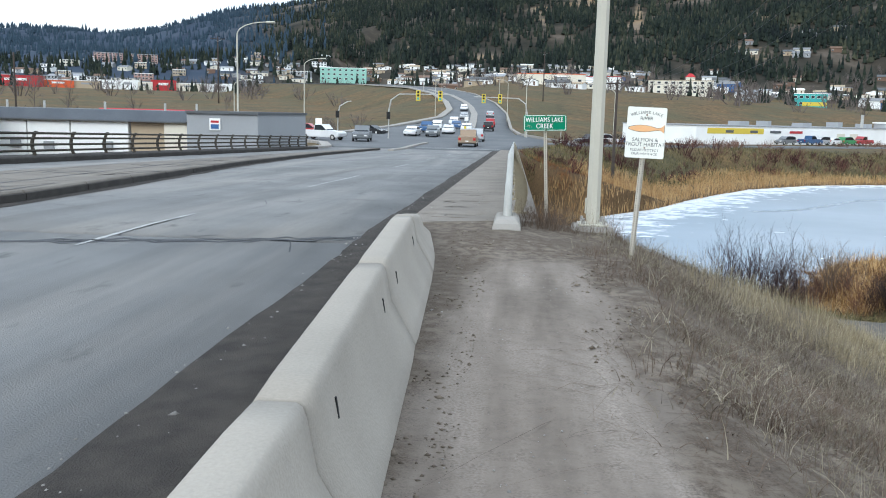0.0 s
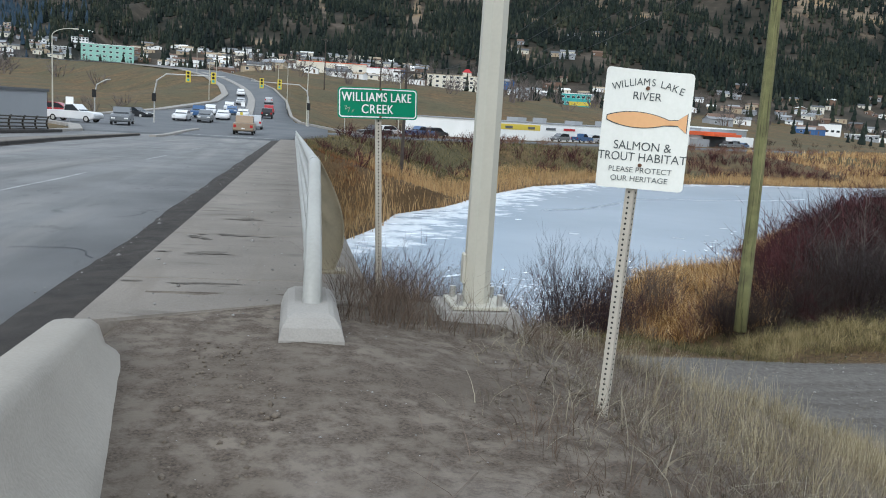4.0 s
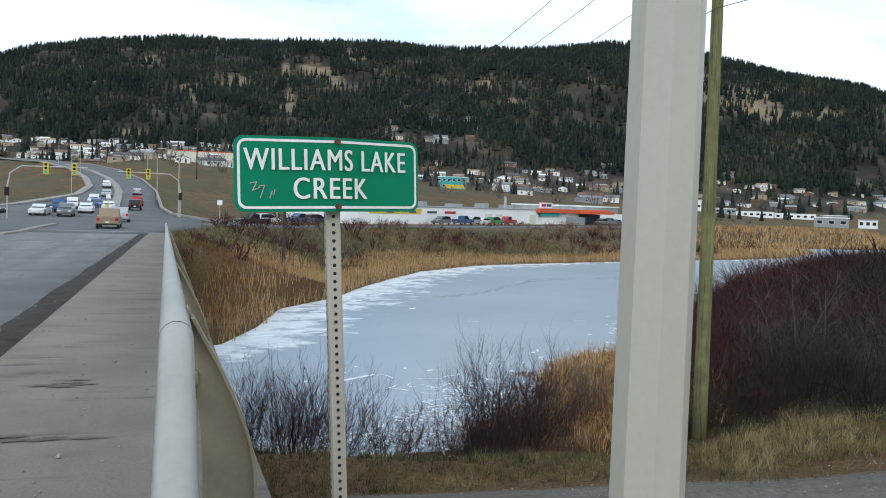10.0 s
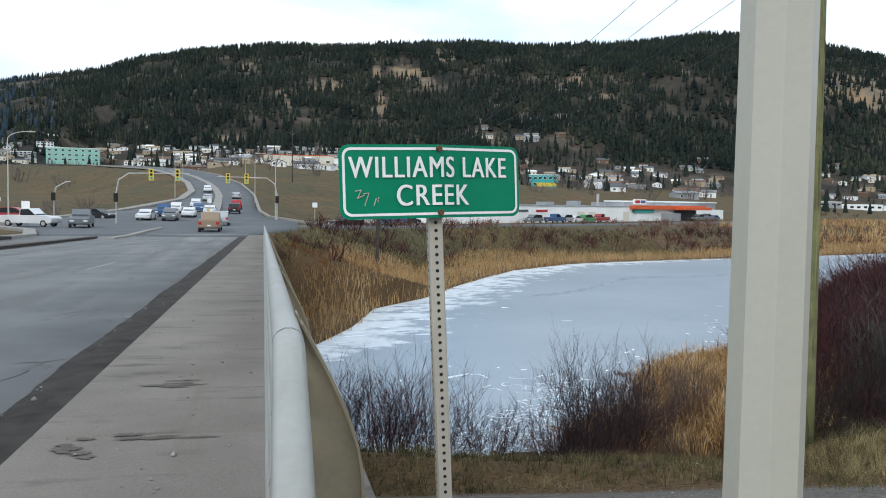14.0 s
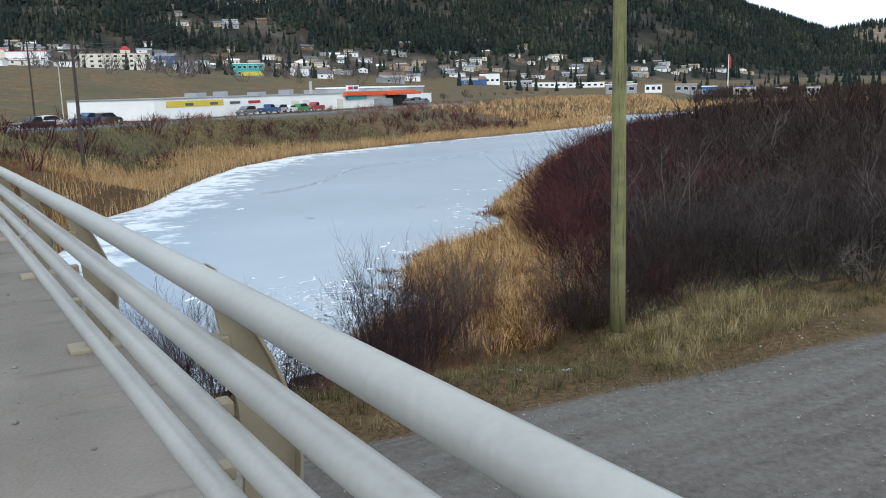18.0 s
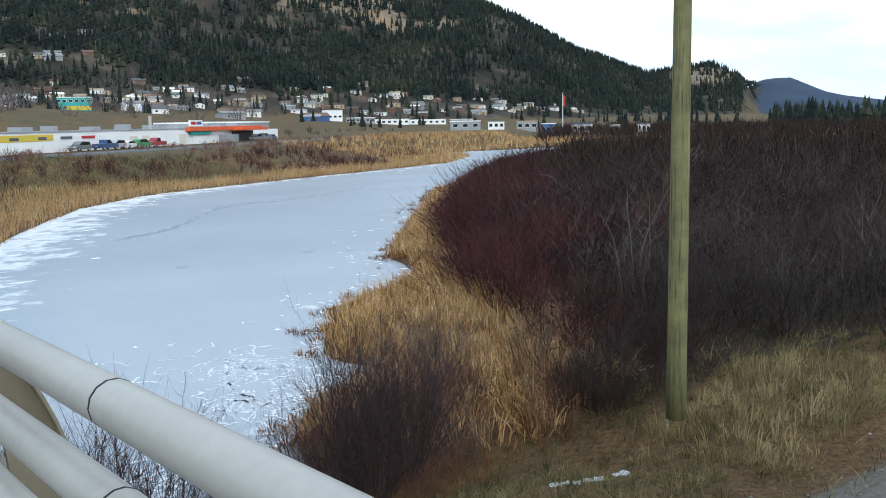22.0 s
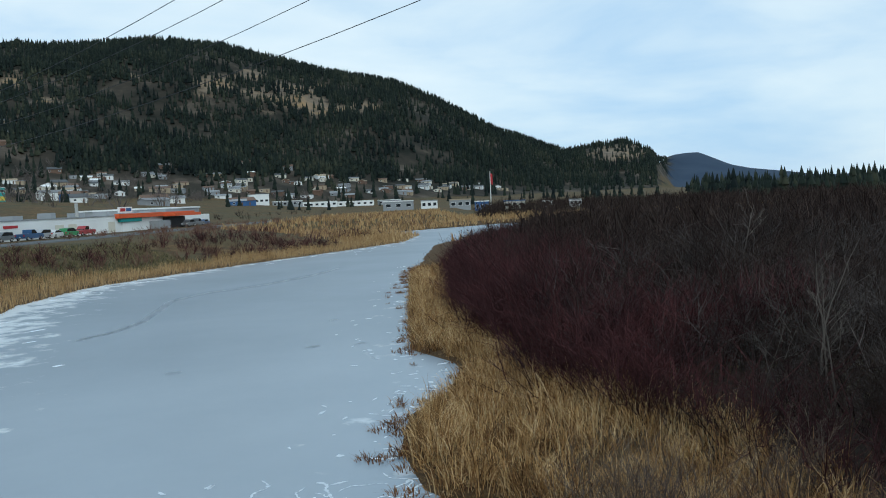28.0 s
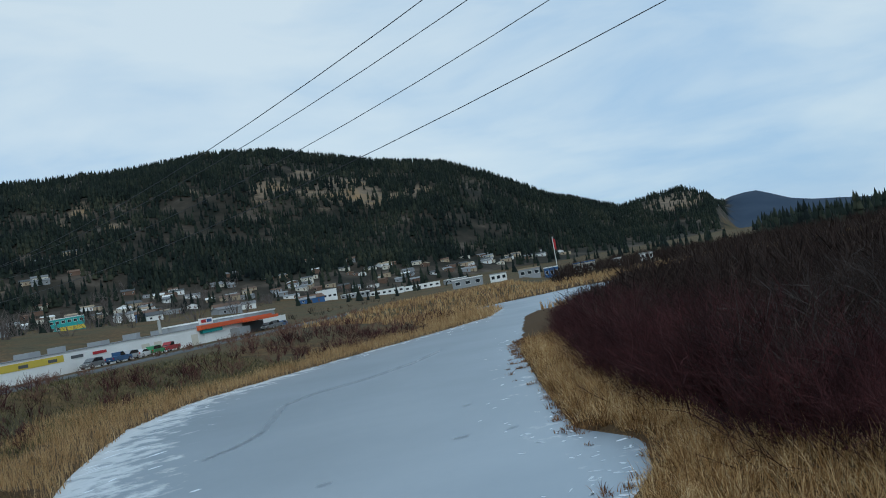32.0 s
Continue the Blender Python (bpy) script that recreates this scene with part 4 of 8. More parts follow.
def oil_stain(x, y, rx, ry, seed, lift=0.0):
    rng = random.Random(seed)
    bm = bmesh.new()
    vs = []
    for i in range(26):
        q = 2 * math.pi * i / 26
        w = rng.uniform(0.55, 1.3)
        vs.append(bm.verts.new((x + rx * w * math.cos(q), y + ry * w * math.sin(q), float(road_z(y + ry * w * math.sin(q))) + 0.1195 + lift)))
    bm.faces.new(vs)
    tagged(part("damp_stain", bm, M_STAIN, None), "dark damp stain on the concrete sidewalk", "stain", kind="structure")


M_STAIN = mat("stain", (0.135, 0.118, 0.098), (0.09, 0.078, 0.066), 0.9, 3, 40, 0.2)
for i, (x, y, rx, ry) in enumerate(((0.78, 10.35, 0.30, 0.12), (0.95, 11.55, 0.24, 0.07), (0.62, 11.4, 0.13, 0.10), (0.9, 13.1, 0.26, 0.09), (0.8, 8.9, 0.3, 0.05))):
    q_ = random.Random(i + 90)
    for j in range(7):
        oil_stain(x + q_.gauss(0, rx * 0.55), y + q_.gauss(0, ry * 0.8), rx * q_.uniform(0.15, 0.5), ry * q_.uniform(0.15, 0.5), i * 9 + j, 0.0003 * j)

# raised median of concrete slabs between the lanes
def median_strip():
    par = tagged(new("median"), "raised pale concrete median with transverse joints", "median", kind="structure")
    ys = np.concatenate([np.arange(-8, 70, 2.6)])
    for y0 in ys:
        y1 = y0 + 2.55
        xr0, xr1 = (np.interp(q, [-10, 10, 21, 28, 45, 70], [-5.9, -6.0, -7.3, -8.1, -9.2, -9.7]) for q in (y0, y1))
        xl0, xl1 = (np.interp(q, [-10, 70], [-9.7, -9.9]) for q in (y0, y1))
        z0, z1 = float(road_z(y0)), float(road_z(y1))
        rings = []
        for xr, xl, y, z in ((xr0, xl0, y0, z0), (xr1, xl1, y1, z1)):
            rings.append([(xl, y, z - 0.1), (xl, y, z + 0.14), (xl + 0.03, y, z + 0.17), (xr - 0.03, y, z + 0.17), (xr, y, z + 0.14), (xr, y, z - 0.1)])
        part("slab", loft(rings), M_MEDIAN, par)
        rings = [[(xr + 0.003, y, z - 0.1), (xr + 0.003, y, z + 0.125), (xr + 0.03, y, z + 0.115), (xr + 0.035, y, z - 0.1)] for xr, y, z in ((xr0, y0, z0), (xr1, y1, z1))]
        part("kerb_face", loft(rings), M_KERBDK, par, "soot-black kerb face")
    return par


median_strip()
rngm = random.Random(15)
for k in range(9):
    y0_ = -5.0 + 5.2 * k
    pts = [(-9.6 + 3.5 * t_ * (1 - 0.04 * max(y0_ - 10, 0)), y0_ + 1.7 * t_ * rngm.choice((1, -0.6)) + rngm.uniform(-0.12, 0.12)) for t_ in np.linspace(0, 1, 12)]
    ribbon("median_crack", pts, 0.07, 0.1755, M_TAR, "ragged dark crack across the median", "crack", seed=70 + k)
for off_, w_ in ((-1.1, 0.05), (-2.4, 0.04)):
    ribbon("median_joint", [(float(np.interp(q, [-10, 10, 21, 28, 45, 70], [-5.9, -6.0, -7.3, -8.1, -9.2, -9.7])) + off_ * (1 if q < 30 else 0.4), q) for q in np.linspace(-7.5, 40, 30)], w_, 0.1745, M_TAR, "dark joint along the median", "joint", seed=3)
ribbon("median_grit", [(float(np.interp(q, [-10, 10, 21, 28, 45, 70], [-5.9, -6.0, -7.3, -8.1, -9.2, -9.7])) + 0.16, q) for q in np.linspace(-7.5, 68, 60)], 0.38, 0.006, M_GRIT, "dark grit swept against the median", "grit", seed=7)


def low_island(name, pts, w, label, h=0.16):
    bm = bmesh.new()
    L, Rr = [], []
    for i, (x, y) in enumerate(pts):
        x0, y0 = pts[max(i - 1, 0)]
        x1, y1 = pts[min(i + 1, len(pts) - 1)]
        s = math.hypot(x1 - x0, y1 - y0)
        px, py = -(y1 - y0) / s * w / 2, (x1 - x0) / s * w / 2
        L.append((x + px, y + py, float(road_z(y))))
        Rr.append((x - px, y - py, float(road_z(y))))
    bm.free()
    rings = [[(a[0], a[1], a[2] - 0.2), (a[0], a[1], a[2] + h), (b[0], b[1], b[2] + h), (b[0], b[1], b[2] - 0.2)] for a, b in zip(L, Rr)]
    return tagged(part(name, loft(rings), M_CONC, None), label, "kerb", kind="structure")


low_island("median_far", [(-6.4, 140), (-6.6, 160), (-7.6, 190), (-8.6, 215), (-10.8, 240), (-14, 262), (-20, 290), (-31, 325)], 1.6, "pale concrete median of the climbing road")
low_island("kerb_right", [(10, 117), (6.2, 128), (2.4, 140), (0.9, 160), (-0.6, 220), (-4.6, 260), (-12.6, 300), (-25.6, 340), (-61, 420)], 0.5, "pale concrete kerb of the climbing road", 0.18)
low_island("kerb_left", [(-40, 121), (-30, 124), (-25, 135), (-21.4, 160), (-15.9, 200), (-15.9, 230), (-19.4, 260), (-27.4, 300), (-40.4, 340), (-76, 420)], 1.6, "pale concrete kerb and walk of the climbing road", 0.18)
low_island("kerb_left_near", [(-14.6, 62), (-16, 78), (-19, 90), (-26, 102), (-40, 104.5)], 1.0, "kerb at the corner of the crossing", 0.16)
low_island("kerb_island", [(-26, 110), (-33, 108), (-44, 106)], 1.8, "small concrete traffic island", 0.16)
low_island("lane_kerb", [(-8.2, 66), (-8.6, 76), (-8.9, 88), (-8.6, 98)], 0.5, "low kerb dividing the lanes", 0.14)
ribbon("stop_line", [(-8.4, 84.3), (0.2, 83.6)], 0.5, 0.006, M_PAINT, "white stop line at the crossing")


# ---- concrete barriers ----
def barrier(y0, y1, x0, x1, h0, h1, label):
    """One precast unit: sloped foot, steep face, flat top with rounded edges, slots in the face."""
    par = thing("concrete_barrier", label, "barrier", group="precast barriers by the path")
    rings = []
    n = 9
    rng = random.Random(int(y0 * 10))
    for i in range(n + 1):
        t = i / n
        y, x, h = y0 + (y1 - y0) * t, x0 + (x1 - x0) * t, h0 + (h1 - h0) * t
        e = 0.008 if i in (0, n) else 0.0
        prof = [(-0.29, -0.25), (-0.29, 0.02), (-0.25, 0.10), (-0.135, 0.30), (-0.10, h - 0.05), (-0.085, h - 0.012), (-0.065, h), (0.065, h), (0.085, h - 0.012), (0.10, h - 0.05), (0.135, 0.30), (0.25, 0.10), (0.29, 0.02), (0.29, -0.25)]
        if h < 0.5:
            k_ = h / 0.53
            prof = [(-0.29, -0.25), (-0.29, 0.02), (-0.25, 0.10 * k_), (-0.135, 0.30 * k_), (-0.105, h - 0.06 * k_), (-0.085, h - 0.015), (-0.06, h), (0.06, h), (0.085, h - 0.015), (0.105, h - 0.06 * k_), (0.135, 0.30 * k_), (0.25, 0.10 * k_), (0.29, 0.02), (0.29, -0.25)]
            e = 0.03 if i == n else e
        rings.append([(x + a * (1 - e * 3), y, b - e * (b > 0.1)) for a, b in prof])
    part("body", loft(rings), M_BARRIER, par, smooth=True)
    for yy in (y0 + 0.42, y1 - 0.42) if h1 > 0.4 else ():
        t = (yy - y0) / (y1 - y0)
        x = x0 + (x1 - x0) * t
        bm = loft([[(x + a, yy - 0.007, zz), (x + b, yy - 0.007, zz), (x + b, yy + 0.007, zz), (x + a, yy + 0.007, zz)] for a, b, zz in ((0.09, 0.1352, 0.315), (0.08, 0.1232, 0.395))])
        part("slot", bm, M_DARK, par, "dark lifting slot")
    return par


BX = lambda y: float(np.interp(y, [-6, 0.25, 1.9, 4.3, 6.6, 7.3], [1.02, 0.90, 0.80, 0.69, 0.53, 0.46]))
for a, b in ((-5.2, -2.72), (-2.7, -0.22), (-0.2, 2.36), (2.38, 4.88)):
    barrier(a, b, BX(a), BX(b), 0.53, 0.53, "pale grey precast concrete road barrier beside the path")
barrier(4.9, 7.25, BX(4.9), BX(7.25), 0.53, 0.27, "pale grey concrete barrier end unit sloping down to the ground")


# ---- bridge railing ----
def rail_z(y):
    return float(road_z(y)) + 0.115


RAILS = ((1.588, 0.954, 0.042), (1.586, 0.768, 0.042), (1.582, 0.581, 0.042), (1.575, 0.394, 0.042))


def railing_right():
    par = thing("bridge_railing", "pale grey pipe bridge railing on curved tan posts", "railing", group="bridge railings")
    ys = list(np.linspace(9.06, 66.0, 24))
    for k, (x, h, rad) in enumerate(RAILS):
        pts = [(x, y, float(road_z(y)) + h) for y in ys]
        if k == 0:
            head = [(1.572, 7.80, -0.05), (1.573, 7.815, 0.14), (1.574, 7.855, 0.29), (1.576, 7.94, 0.41), (1.578, 8.07, 0.495), (1.580, 8.27, 0.59), (1.583, 8.50, 0.695), (1.585, 8.68, 0.777), (1.586, 8.83, 0.84), (1.587, 8.94, 0.882)]
            rr = [0.056, 0.055, 0.053, 0.050, 0.048, 0.046, 0.044, 0.043, 0.042, 0.042] + [rad] * len(pts)
        else:
            head = [(1.574, 8.20 - 0.11 * k, 0.66 * h - 0.02), (1.576, 8.42 - 0.07 * k, 0.80 * h - 0.02), (x - 0.004, 8.66 - 0.02 * k, 0.90 * h - 0.02), (x, 8.84, 0.96 * h - 0.025), (x, 8.96, h - 0.042)]
            rr = [rad] * (5 + len(pts))
        part("rail", tube(head + pts, rr, 14), M_RAIL, par, "pale grey painted pipe", smooth=True)
    for y in (9.06, 16.8, 24.5, 32.2, 39.9):
        for x, h, rad in RAILS[:3]:
            z = float(road_z(y)) + h
            part("joint", tube([(x, y, z), (x, y + 0.006, z)], rad * 1.012, 14), M_DARK, par, "dark pipe joint")
    # curved plate post: web, outer flange, base plate, a bracket for each pipe
    def arc(t):
        return 0.10 + 0.17 * math.sin(math.pi * t ** 0.9) + 0.02 * (1 - t) - 0.03 * t, 0.955 * t
    outer = [arc(i / 12) for i in range(13)]
    inner = [(0.06 + 0.055 * math.sin(math.pi * i / 12), 0.88 * i / 12) for i in range(13)]
    meshes = {}

    def share(name, make, material, parent, loc, label=""):
        if name not in meshes:
            ob = part(name, make(), material, parent, label, loc=loc)
            meshes[name] = ob.data
            return ob
        return put(name, meshes[name], material, parent, label, loc)

    def web():
        return loft([[(a[0], -0.010, a[1]), (b[0], -0.010, b[1]), (b[0], 0.010, b[1]), (a[0], 0.010, a[1])] for a, b in zip(inner, outer)])

    def flange():
        return loft([[(x, -0.055, z), (x + 0.010, -0.055, z), (x + 0.010, 0.055, z), (x, 0.055, z)] for x, z in outer])
    def cap():
        return loft([[(0.023 + 0.047 * math.cos(q), yy, 0.954 + 0.047 * math.sin(q)) for q in np.linspace(-1.0, 0.7, 7)] + [(0.023 + 0.051 * math.cos(q), yy, 0.954 + 0.051 * math.sin(q)) for q in np.linspace(0.7, -1.0, 7)] for yy in (-0.045, 0.045)])
    y = 9.55
    while y < 66:
        z = float(road_z(y)) + 0.0
        po = share("post", web, M_RAILTAN, par, (1.565, y, z), "curved tan steel plate post")
        share("flange", flange, M_RAILTAN, po, (0.0, 0, 0))
        share("base_plate", lambda: boxbm(0.0, 0.30, -0.09, 0.09, 0.10, 0.14, 0.005), M_RAILTAN, po, (0, 0, 0))
        for x, h, rad in RAILS[1:]:
            share("bracket", lambda: boxbm(0.035, 0.075, -0.03, 0.03, -0.022, 0.022, 0.004), M_RAILTAN, po, (x - 1.565, 0, h))
        share("cap", cap, M_RAILTAN, po, (0.0, 0, 0), "tan strap lapped over the top pipe")
        y += 2.78
    return par


railing_right()


def kerb_beam():
    rings = []
    for y in np.linspace(8.3, 78, 30):
        z = float(road_z(y))
        rings.append([(1.60, y, z - 0.3), (1.60, y, z + 0.02), (1.62, y, z + 0.05), (1.955, y, z + 0.05), (1.97, y, z + 0.03), (1.97, y, z - 0.62)])
    tagged(part("bridge_edge_beam", loft(rings), M_CONC, None), "weathered concrete edge beam under the railing", "edge beam", kind="structure")
    # girders, piers and the near abutment below the deck
    par = thing("bridge_substructure", "grey concrete girders, piers and abutment walls of the bridge", "bridge", kind="structure")
    for x in (-12, -8, -4, 0, 1.2):
        rr = [[(x - 0.3, y, float(road_z(y)) - 0.5), (x + 0.3, y, float(road_z(y)) - 0.5), (x + 0.3, y, float(road_z(y)) - 1.35), (x - 0.3, y, float(road_z(y)) - 1.35)] for y in (9.0, 30, 50, 70)]
        part("girder", loft(rr), M_CONC, par)
    part("abutment", boxbm(-15, 2.0, 8.2, 9.0, -4.2, -0.35, 0.02), M_CONC, par)
    part("abutment", boxbm(-15, 2.0, 69.5, 70.6, -6.5, -2.0, 0.02), M_CONC, par)
    for y in (29.5, 51.0):
        part("pier", boxbm(-13, 1.6, y - 0.5, y + 0.5, -7.5, float(road_z(y)) - 1.3, 0.05), M_CONC, par)


kerb_beam()


def rail_footing():
    """Low concrete foot under the turned-down end of the top pipe."""
    par = thing("rail_footing", "scuffed pale concrete footing at the start of the bridge railing", "footing")
    rings = [[(x0, 7.42 + dy, z), (x1, 7.42 + dy, z), (x1, 8.25, z), (x0, 8.25, z)] for x0, x1, dy, z in ((1.40, 1.74, 0.0, -0.15), (1.40, 1.74, 0.0, 0.10), (1.415, 1.72, 0.03, 0.16), (1.44, 1.69, 0.09, 0.20), (1.48, 1.66, 0.15, 0.215))]
    part("foot", loft(rings), M_CONC, par)
    part("slab", boxbm(1.46, 1.88, 7.24, 7.62, -0.12, 0.035, 0.02), M_CONC, par)


rail_footing()

M_RAILDK = mat("rail_dark", (0.05, 0.042, 0.03), (0.03, 0.025, 0.019), 0.7, 2.0, 40, 0.08)
# ---- left railing and far left side ----
def railing_left():
    par = thing("bridge_railing", "dark brown pipe railing on curved posts at the far edge", "railing", group="bridge railings")
    XL = -14.3
    ys = list(np.linspace(-6, 63, 24))
    for h in (0.37, 0.57, 0.78, 0.95):
        part("rail", tube([(XL, y, float(road_z(y)) + h) for y in ys], 0.04, 8), M_RAILDK, par, smooth=True)
    y = -5.66
    cache = None
    while y < 64:
        if cache is None:
            bm = bmesh.new()
            rings = []
            for i in range(7):
                t = i / 6
                o = -0.16 * math.sin(math.pi * t) - 0.04
                rings.append([(o - 0.07, -0.035, 0.92 * t), (o + 0.03, -0.035, 0.92 * t), (o + 0.03, 0.035, 0.92 * t), (o - 0.07, 0.035, 0.92 * t)])
            bm.free()
            ob = part("post", loft(rings), M_RAILDK, par, loc=(XL, y, float(road_z(y)) + 0.1))
            cache = ob.data
        else:
            put("post", cache, M_RAILDK, par, loc=(XL, y, float(road_z(y)) + 0.1))
        y += 2.57
    rings = [[(-15.2, q, float(road_z(q)) - 0.4), (-15.2, q, float(road_z(q)) + 0.2), (-13.9, q, float(road_z(q)) + 0.2), (-13.85, q, float(road_z(q)) + 0.16), (-13.85, q, float(road_z(q)) - 0.4)] for q in np.linspace(-8, 65, 20)]
    tagged(part("bridge_edge_beam", loft(rings), M_KERBDK, None), "soot-dark concrete edge beam under the far railing", "edge beam", kind="structure")


railing_left()


# ---- signs on perforated posts ----
def perforated_post(par, p0, p1, w=0.045, step=0.0254, parentpart=None):
    """Square tube with rows of round holes on its faces."""
    p0, p1 = Vector(p0), Vector(p1)
    d = (p1 - p0)
    L = d.length
    m = Matrix.Translation(p0) @ d.to_track_quat('Z', 'X').to_matrix().to_4x4()
    bm = boxbm(-w / 2, w / 2, -w / 2, w / 2, 0, L, 0.004)
    bmesh.ops.transform(bm, matrix=m, verts=bm.verts)
    post = part("post", bm, M_POSTTAN, par, "tan perforated square steel post")
    co, tr = [], []
    z = 0.02
    while z < L - 0.01:
        for face in range(4):
            b = len(co)
            for i in range(8):
                q = 2 * math.pi * i / 8
                u, vv, o = 0.0058 * math.cos(q), 0.0058 * math.sin(q), w / 2 + 0.0012
                loc = ((o, u, z + vv), (-o, u, z + vv), (u, o, z + vv), (u, -o, z + vv))[face]
                co.append(tuple(m @ Vector(loc)))
            tr += [(b, b + i, b + i + 1) for i in range(1, 7)]
        z += step
    me = np_mesh("holes", co, tri=tr)
    h = put("holes", me, M_DARK, post, "dark punched holes")
    h["kind"] = "stuff"
    return post


def rounded(w, h, r, n=5):
    pts = []
    for cx, cy, a0 in ((w / 2 - r, h / 2 - r, 0), (-w / 2 + r, h / 2 - r, 90), (-w / 2 + r, -h / 2 + r, 180), (w / 2 - r, -h / 2 + r, 270)):
        for i in range(n + 1):
            a = radians(a0 + 90 * i / n)
            pts.append((cx + r * math.cos(a), cy + r * math.sin(a)))
    return pts


def plate(outline, thick, bend=None, nx=0):
    """Flat plate in x, z facing -y; bend(x) shifts it along y."""
    bm = bmesh.new()
    a = [bm.verts.new((x, 0, z)) for x, z in outline]
    b = [bm.verts.new((x, thick, z)) for x, z in outline]
    bm.faces.new(a)
    bm.faces.new(b[::-1])
    for i in range(len(a)):
        j = (i + 1) % len(a)
        bm.faces.new((a[j], a[i], b[i], b[j]))
    bmesh.ops.recalc_face_normals(bm, faces=bm.faces)
    if bend:
        bmesh.ops.bisect_plane(bm, geom=bm.verts[:] + bm.edges[:] + bm.faces[:], plane_co=(0, 0, 0), plane_no=(1, 0, 0))
        for v in bm.verts:
            v.co.y += bend(v.co.x)
    return bm


def letters(par, body, size, x, z, y=-0.0035, material=None, sx=1.0, bend=None, spin=0.0, spacing=1.0, bold=0.0):
    me = text_mesh(body, size, spacing)
    for v in me.vertices:
        X, Z = v.co.x * sx, v.co.y
        c, s = math.cos(spin), math.sin(spin)
        X, Z = X * c - Z * s + x, X * s + Z * c + z
        v.co = (X, y + (bend(X) if bend else 0), Z)
    if bold:
        heavy = bmesh.new()
        heavy.from_mesh(me)
        for dx, dy in ((bold, 0.0003), (-bold, 0.0006)):
            b3 = me.copy()
            for v in b3.vertices:
                v.co.x += dx * size
                v.co.y -= dy
            heavy.from_mesh(b3)
            bpy.data.meshes.remove(b3)
        heavy.to_mesh(me)
        heavy.free()
    return put("lettering", me, material, par)


def green_sign():
    par = thing("creek_sign", "bent green WILLIAMS LAKE CREEK road sign on a perforated post", "road sign")
    base, topp = Vector((2.145, 9.49, -0.55)), Vector((2.04, 9.49, 1.46))
    perforated_post(par, base, topp)
    W, H = 0.620, 0.226
    bend = lambda x: 0.045 * abs(x) / 0.32
    bm = plate(rounded(W, H, 0.03), 0.003, bend)
    sg = part("sign_panel", bm, M_GREEN, par, "green reflective panel")
    # white border
    o, i_ = rounded(W - 0.018, H - 0.018, 0.026), rounded(W - 0.034, H - 0.034, 0.019)
    bb = bmesh.new()
    vo = [bb.verts.new((x, -0.002, z)) for x, z in o]
    vi = [bb.verts.new((x, -0.002, z)) for x, z in i_]
    for k in range(len(vo)):
        j = (k + 1) % len(vo)
        bb.faces.new((vo[k], vo[j], vi[j], vi[k]))
    bmesh.ops.bisect_plane(bb, geom=bb.verts[:] + bb.edges[:] + bb.faces[:], plane_co=(0, 0, 0), plane_no=(1, 0, 0))
    for v in bb.verts:
        v.co.y += bend(v.co.x)
    part("border", bb, M_WHITE, sg, "white border line")
    letters(sg, "WILLIAMS LAKE", 0.092, -0.014, 0.040, -0.007, M_WHITE, 0.755, bend, 0.0, 1.12, 0.018)
    letters(sg, "CREEK", 0.092, -0.018, -0.046, -0.007, M_WHITE, 0.83, bend, 0.0, 1.12, 0.018)
    for zz in (0.100, -0.097):
        part("bolt", tube([(0, -0.012, zz), (0, 0.004, zz)], 0.009, 10), M_RUST, sg, "rusty bolt")
    for (xa, za), (xb, zb) in (((-0.265, -0.028), (-0.245, -0.024)), ((-0.245, -0.024), (-0.258, -0.050)), ((-0.258, -0.050), (-0.236, -0.040)), ((-0.222, -0.034), (-0.236, -0.072)), ((-0.240, -0.036), (-0.222, -0.034)), ((-0.200, -0.050), (-0.208, -0.072)), ((-0.192, -0.046), (-0.196, -0.062))):
        part("scratch", tube([(xa, bend(xa) - 0.003, za), (xb, bend(xb) - 0.003, zb)], 0.0016, 4), M_POSTTAN, sg, "pale scratch mark")
    sg.matrix_basis = pose(2.056, 9.437, 1.349, -2.7, -1.5, 14.0)
    # fallen piece of post on the ground
    f = thing("fallen_post", "tan perforated steel post lying broken beside the sign", "steel post")
    perforated_post(f, (2.15, 9.62, -0.30), (2.86, 9.72, -0.26))


green_sign()


